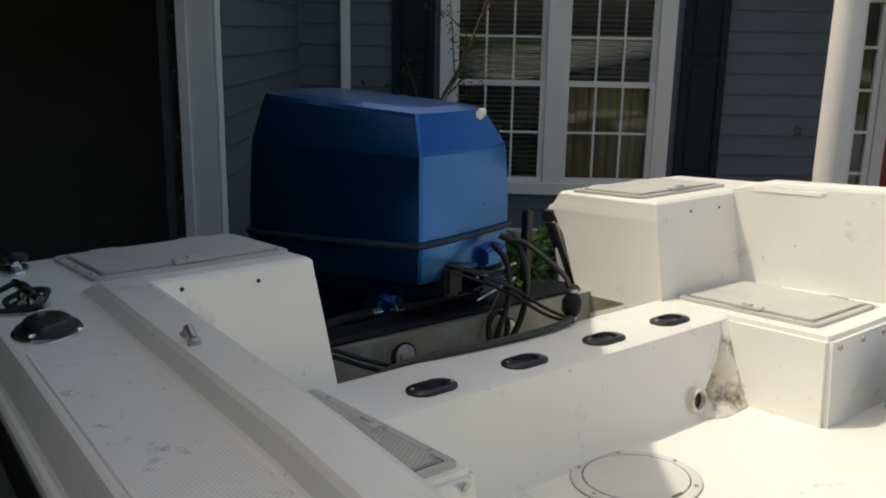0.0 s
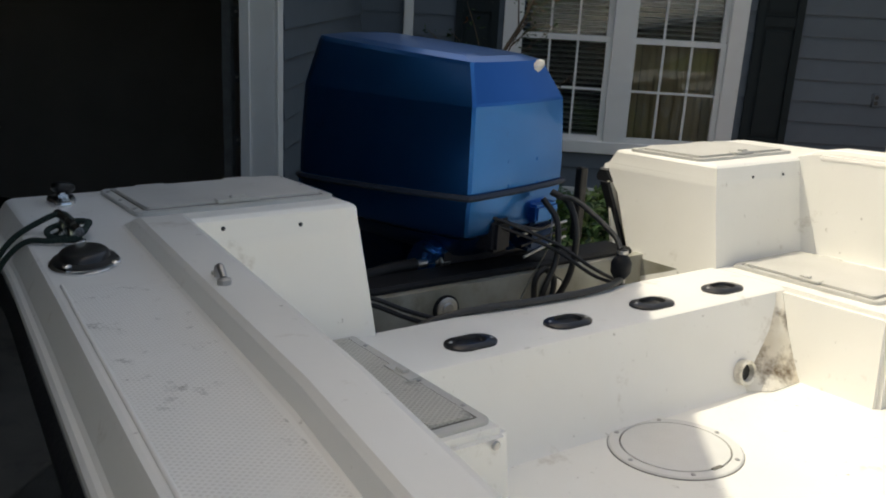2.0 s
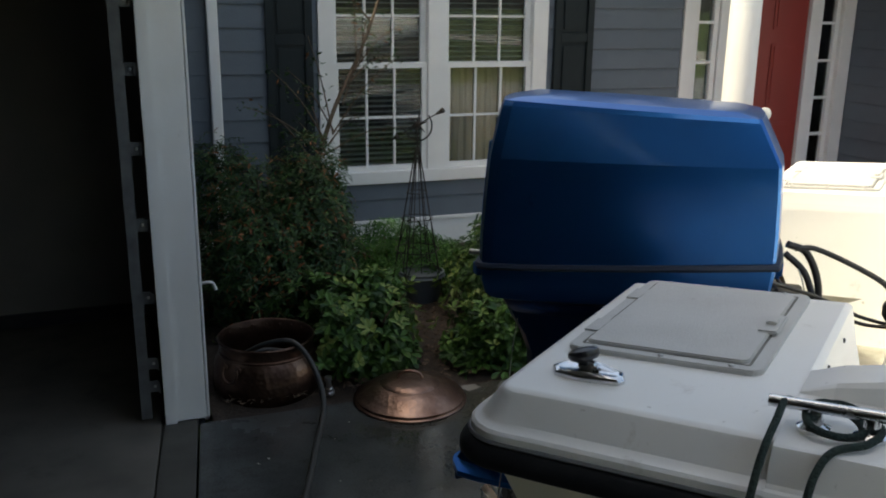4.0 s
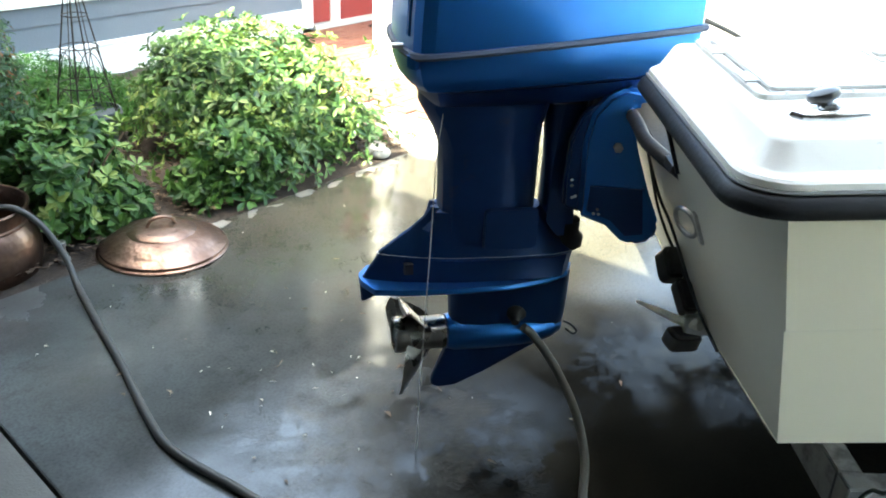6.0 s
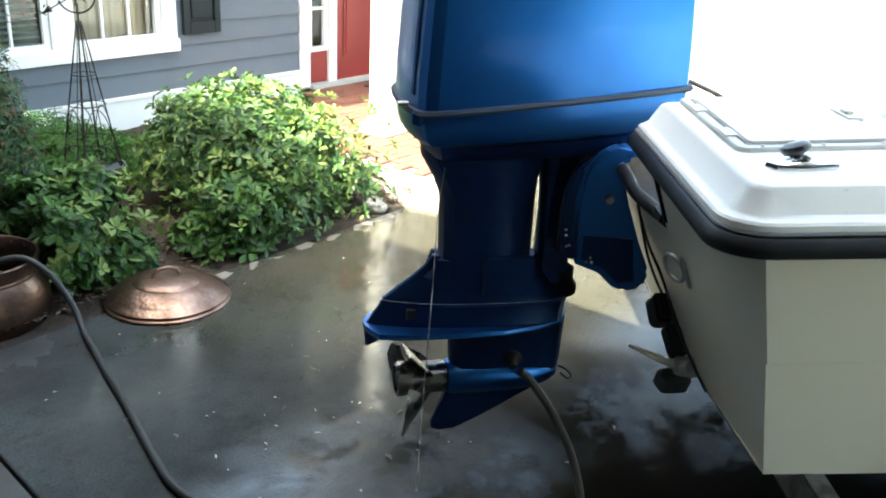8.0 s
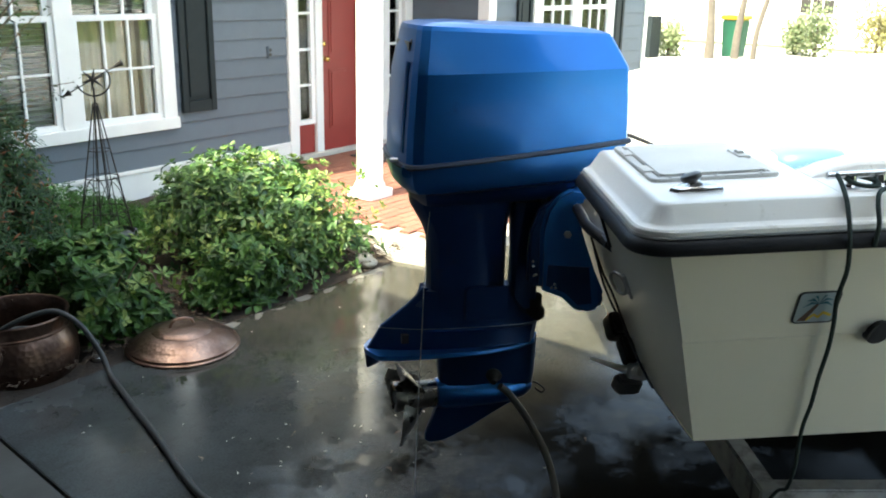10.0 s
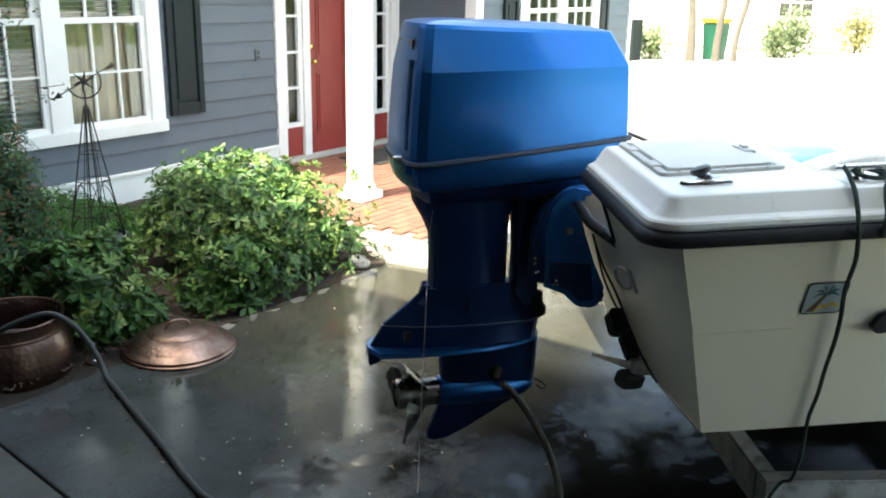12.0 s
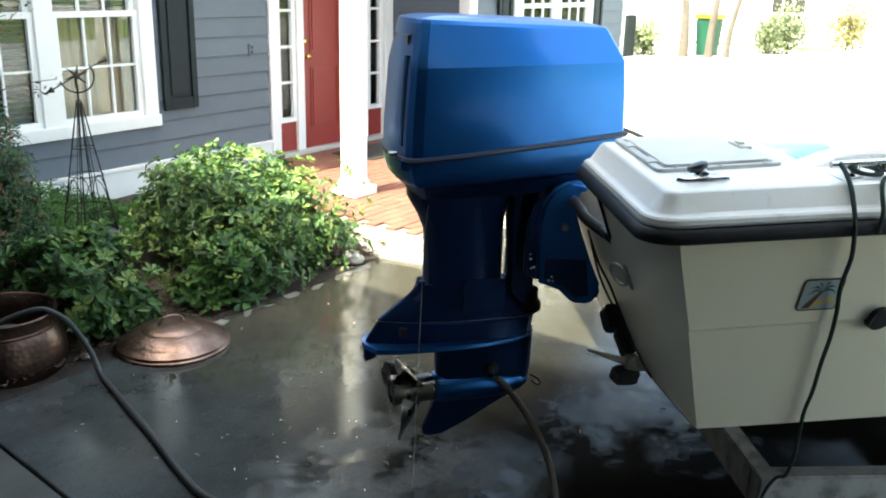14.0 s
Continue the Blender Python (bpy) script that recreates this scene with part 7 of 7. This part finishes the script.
# spigot behind the pot
sp = thing("garden_tap", (2.66, -2.35, 0.45), "small white-handled garden tap on the garage wall", "tap")
part("pipe", tube([(2.615, -2.38, 0.62), (2.68, -2.38, 0.62), (2.70, -2.39, 0.58)], 0.010, 10), STEEL, sp, smooth=50)
nozzle = thing("hose_nozzle", (3.24, -2.60, 0.0), "small tarnished metal hose nozzle standing by the pot", "nozzle")
part("barrel", moved(lathe([(0.022, 0.0), (0.022, 0.03), (0.015, 0.036), (0.014, 0.075), (0.019, 0.08), (0.019, 0.10), (0.009, 0.104)], 18), pose(3.24, -2.60, 0.012, 8, -6, 0)), STEEL, nozzle, smooth=40)
part("collar", moved(lathe([(0.026, 0.0), (0.028, 0.004), (0.028, 0.018), (0.024, 0.022)], 10), pose(3.24, -2.60, 0.004, 8, -6, 0)), STEEL, nozzle, "knurled collar")
# stones beside the kerb
for k, (x, y, r) in enumerate(((5.30, -2.62, 0.085), (5.42, -2.52, 0.06))):
    rnd = random.Random(40 + k)
    bm = bmesh.new()
    bmesh.ops.create_icosphere(bm, subdivisions=2, radius=r)
    for v in bm.verts:
        v.co = Vector((v.co.x, v.co.y, v.co.z * 0.5)) * (1 + 0.25 * noise.noise(v.co * 9 + Vector((k, 0, 0))))
    solo("stone", moved(bm, pose(x, y, r * 0.3)), CONCRETE, "pale rounded stone at the bed's edge", "stone", "stones at the bed", smooth=60, place=(x, y, 0))

# ---- across the street ----
house = thing("neighbour_house", (33, 4, 0), "white stucco house across the street", "house")
part("wall", box(33, 41, -7.0, 22, -0.1, 4.2), NEIGHBOUR, house)
part("roof", loft([[(32.4, y, 4.1), (41.6, y, 4.1), (37, y, 6.4)] for y in (-7.5, 22.5)]), ROOF, house)
wd = part("window", box(32.93, 33.0, 1.05, 2.25, 0.95, 2.5), WHITE_PAINT, house, "white-framed window")
for i in range(3):
    for j in range(3):
        part("pane", box(32.91, 32.935, 1.12 + 0.37 * i, 1.44 + 0.37 * i, 1.02 + 0.5 * j, 1.46 + 0.5 * j), ROOM_SHADE, wd)
bn = thing("wheelie_bin", (26.4, 2.1, 0.0), "green refuse bin with a yellow lid", "bin")
part("body", loft([[(26.4 + s * a, 2.1 + s * b, z) for a, b in ((-0.3, -0.3), (0.3, -0.3), (0.3, 0.3), (-0.3, 0.3))] for s, z in ((0.8, -0.09), (1.0, 0.95))]), BIN_GREEN, bn, bevel=0.03)
part("lid", box(26.05, 26.75, 1.75, 2.45, 0.95, 1.07), BIN_YELLOW, bn, "yellow lid", bevel=0.03)
for k, (x, y, lean) in enumerate(((25.2, 2.35, 0.25), (25.5, 1.75, -0.35), (25.8, 1.35, -0.7))):
    tk = thing("street_tree", (x, y, -0.09), "slim bare-stemmed street tree", "tree", "street trees")
    part("trunk", tube([(x, y, -0.1), (x, y + 0.1 * lean, 0.8), (x, y + 0.5 * lean, 2.0), (x, y + 1.2 * lean, 4.0)], [0.14 - 0.03 * k, 0.06], 10), BARK_GREY, tk, smooth=60)
    bm = bmesh.new()
    rnd = random.Random(60 + k)
    for _ in range(900):
        q = Vector((x + rnd.gauss(0, 0.7), y + 1.2 * lean + rnd.gauss(0, 0.8), 4.4 + rnd.gauss(0, 0.55)))
        u = Vector([rnd.uniform(-1, 1) for _ in range(3)]).normalized() * 0.09
        w = u.orthogonal().normalized() * 0.04
        bm.faces.new([bm.verts.new(c) for c in (q, q + u * 0.5 + w, q + u, q + u * 0.5 - w)])
    cr = part("crown", bm, LEAF_FAR, tk)
    cr["kind"] = "stuff"


def far_bush(x, y, r, h, mat, seed, label):
    rnd = random.Random(seed)
    b = thing("hedge_bush", (x, y, -0.09), label, "bush")
    part("stems", tube([(x, y, -0.1), (x + 0.05, y, h * 0.5), (x, y + 0.05, h * 0.8)], [0.05, 0.02], 6), STEM, b)
    bm = bmesh.new()
    for _ in range(900):
        d = Vector((rnd.gauss(0, 1), rnd.gauss(0, 1), rnd.gauss(0, 1))).normalized() * rnd.uniform(0.25, 1.2)
        q = Vector((x + d.x * r, y + d.y * r, h * 0.5 + d.z * h * 0.55))
        u = Vector([rnd.uniform(-1, 1) for _ in range(3)]).normalized() * 0.11
        w = u.orthogonal().normalized() * 0.05
        bm.faces.new([bm.verts.new(c) for c in (q, q + u * 0.5 + w, q + u, q + u * 0.5 - w)])
    c = part("crown", bm, mat, b)
    c["kind"] = "stuff"


far_bush(28.2, 0.35, 0.55, 1.35, LEAF_FAR, 71, "pale grey-green bush at the far house")
far_bush(28.6, 1.0, 0.4, 1.0, LEAF_FAR, 72, "pale grey-green bush at the far house")
far_bush(29.5, -1.0, 0.65, 1.5, LEAF_OLIVE, 73, "olive yellow bush at the far house")
far_bush(24.5, 3.25, 0.45, 0.95, LEAF_FAR, 74, "loose bush beside the utility box")
ac = thing("utility_box", (23.6, 3.55, -0.06), "dark green metal utility box by the house", "utility box")
part("cabinet", box(23.3, 23.9, 3.25, 3.9, -0.09, 1.05), SHUTTER, ac, bevel=0.02)

# ---- pieces of walls and floors ----
lap_boards("siding_board", NORTH_WALL, 2.60, 7.115, 0.304, 3.26, "y", -0.001, [(WIN[0], WIN[1], WIN[2], WIN[3])])
lap_boards("siding_board", GARAGE_FRONT, -2.535, -0.02, 0.27, 3.2, "x", 2.591)
lap_boards("siding_board", wing, 9.205, 13.055, 0.304, 3.2, "y", -1.052, [(9.95, 12.0, 0.72, 2.45)])
lap_boards("siding_board", wing, -0.93, -0.04, 0.304, 3.2, "w", 9.088)
brick_mesh = []
for k in range(3):
    rnd = random.Random(k)
    bm = box(-0.0975, 0.0975, -0.0448, 0.0448, 0, 0.062)
    for v in bm.verts:
        v.co += Vector([rnd.uniform(-0.002, 0.002) for _ in range(3)])
    bmesh.ops.bevel(bm, geom=[e for e in bm.edges if all(v.co.z > 0.03 for v in e.verts)], offset=0.005, segments=1, affect="EDGES")
    me = bpy.data.meshes.new("brick")
    bm.to_mesh(me)
    bm.free()
    me.materials.append(BRICK)
    brick_mesh.append(me)
porch_floor = bpy.data.objects["porch_base"]
spots = []
rnd = random.Random(5)
for j in range(30):
    for i in range(18):
        x, y = 5.945 + 0.2 * i + (0.1 if j % 2 else 0), -2.90 + 0.0945 * j
        if x < 8.95 and y < -0.11:
            spots.append((x, y, 0.049 + rnd.uniform(-0.0015, 0.0015), rnd.uniform(-0.7, 0.7)))
spots.sort(key=lambda s: s[0] + 0.6 * s[1])
for k, (x, y, z, a) in enumerate(spots[:300]):
    ob = new("brick", brick_mesh[k % 3])
    ob.parent = porch_floor
    ob.matrix_basis = pose(x, y, z, 0, 0, a)
bm = bmesh.new()
for x, y, z, a in spots[300:]:
    box(x - 0.0965, x + 0.0965, y - 0.046, y + 0.046, z, z + 0.062, bm)
rest = part("far_bricks", bm, BRICK, porch_floor, "red brick paving")
rest["kind"] = "stuff"
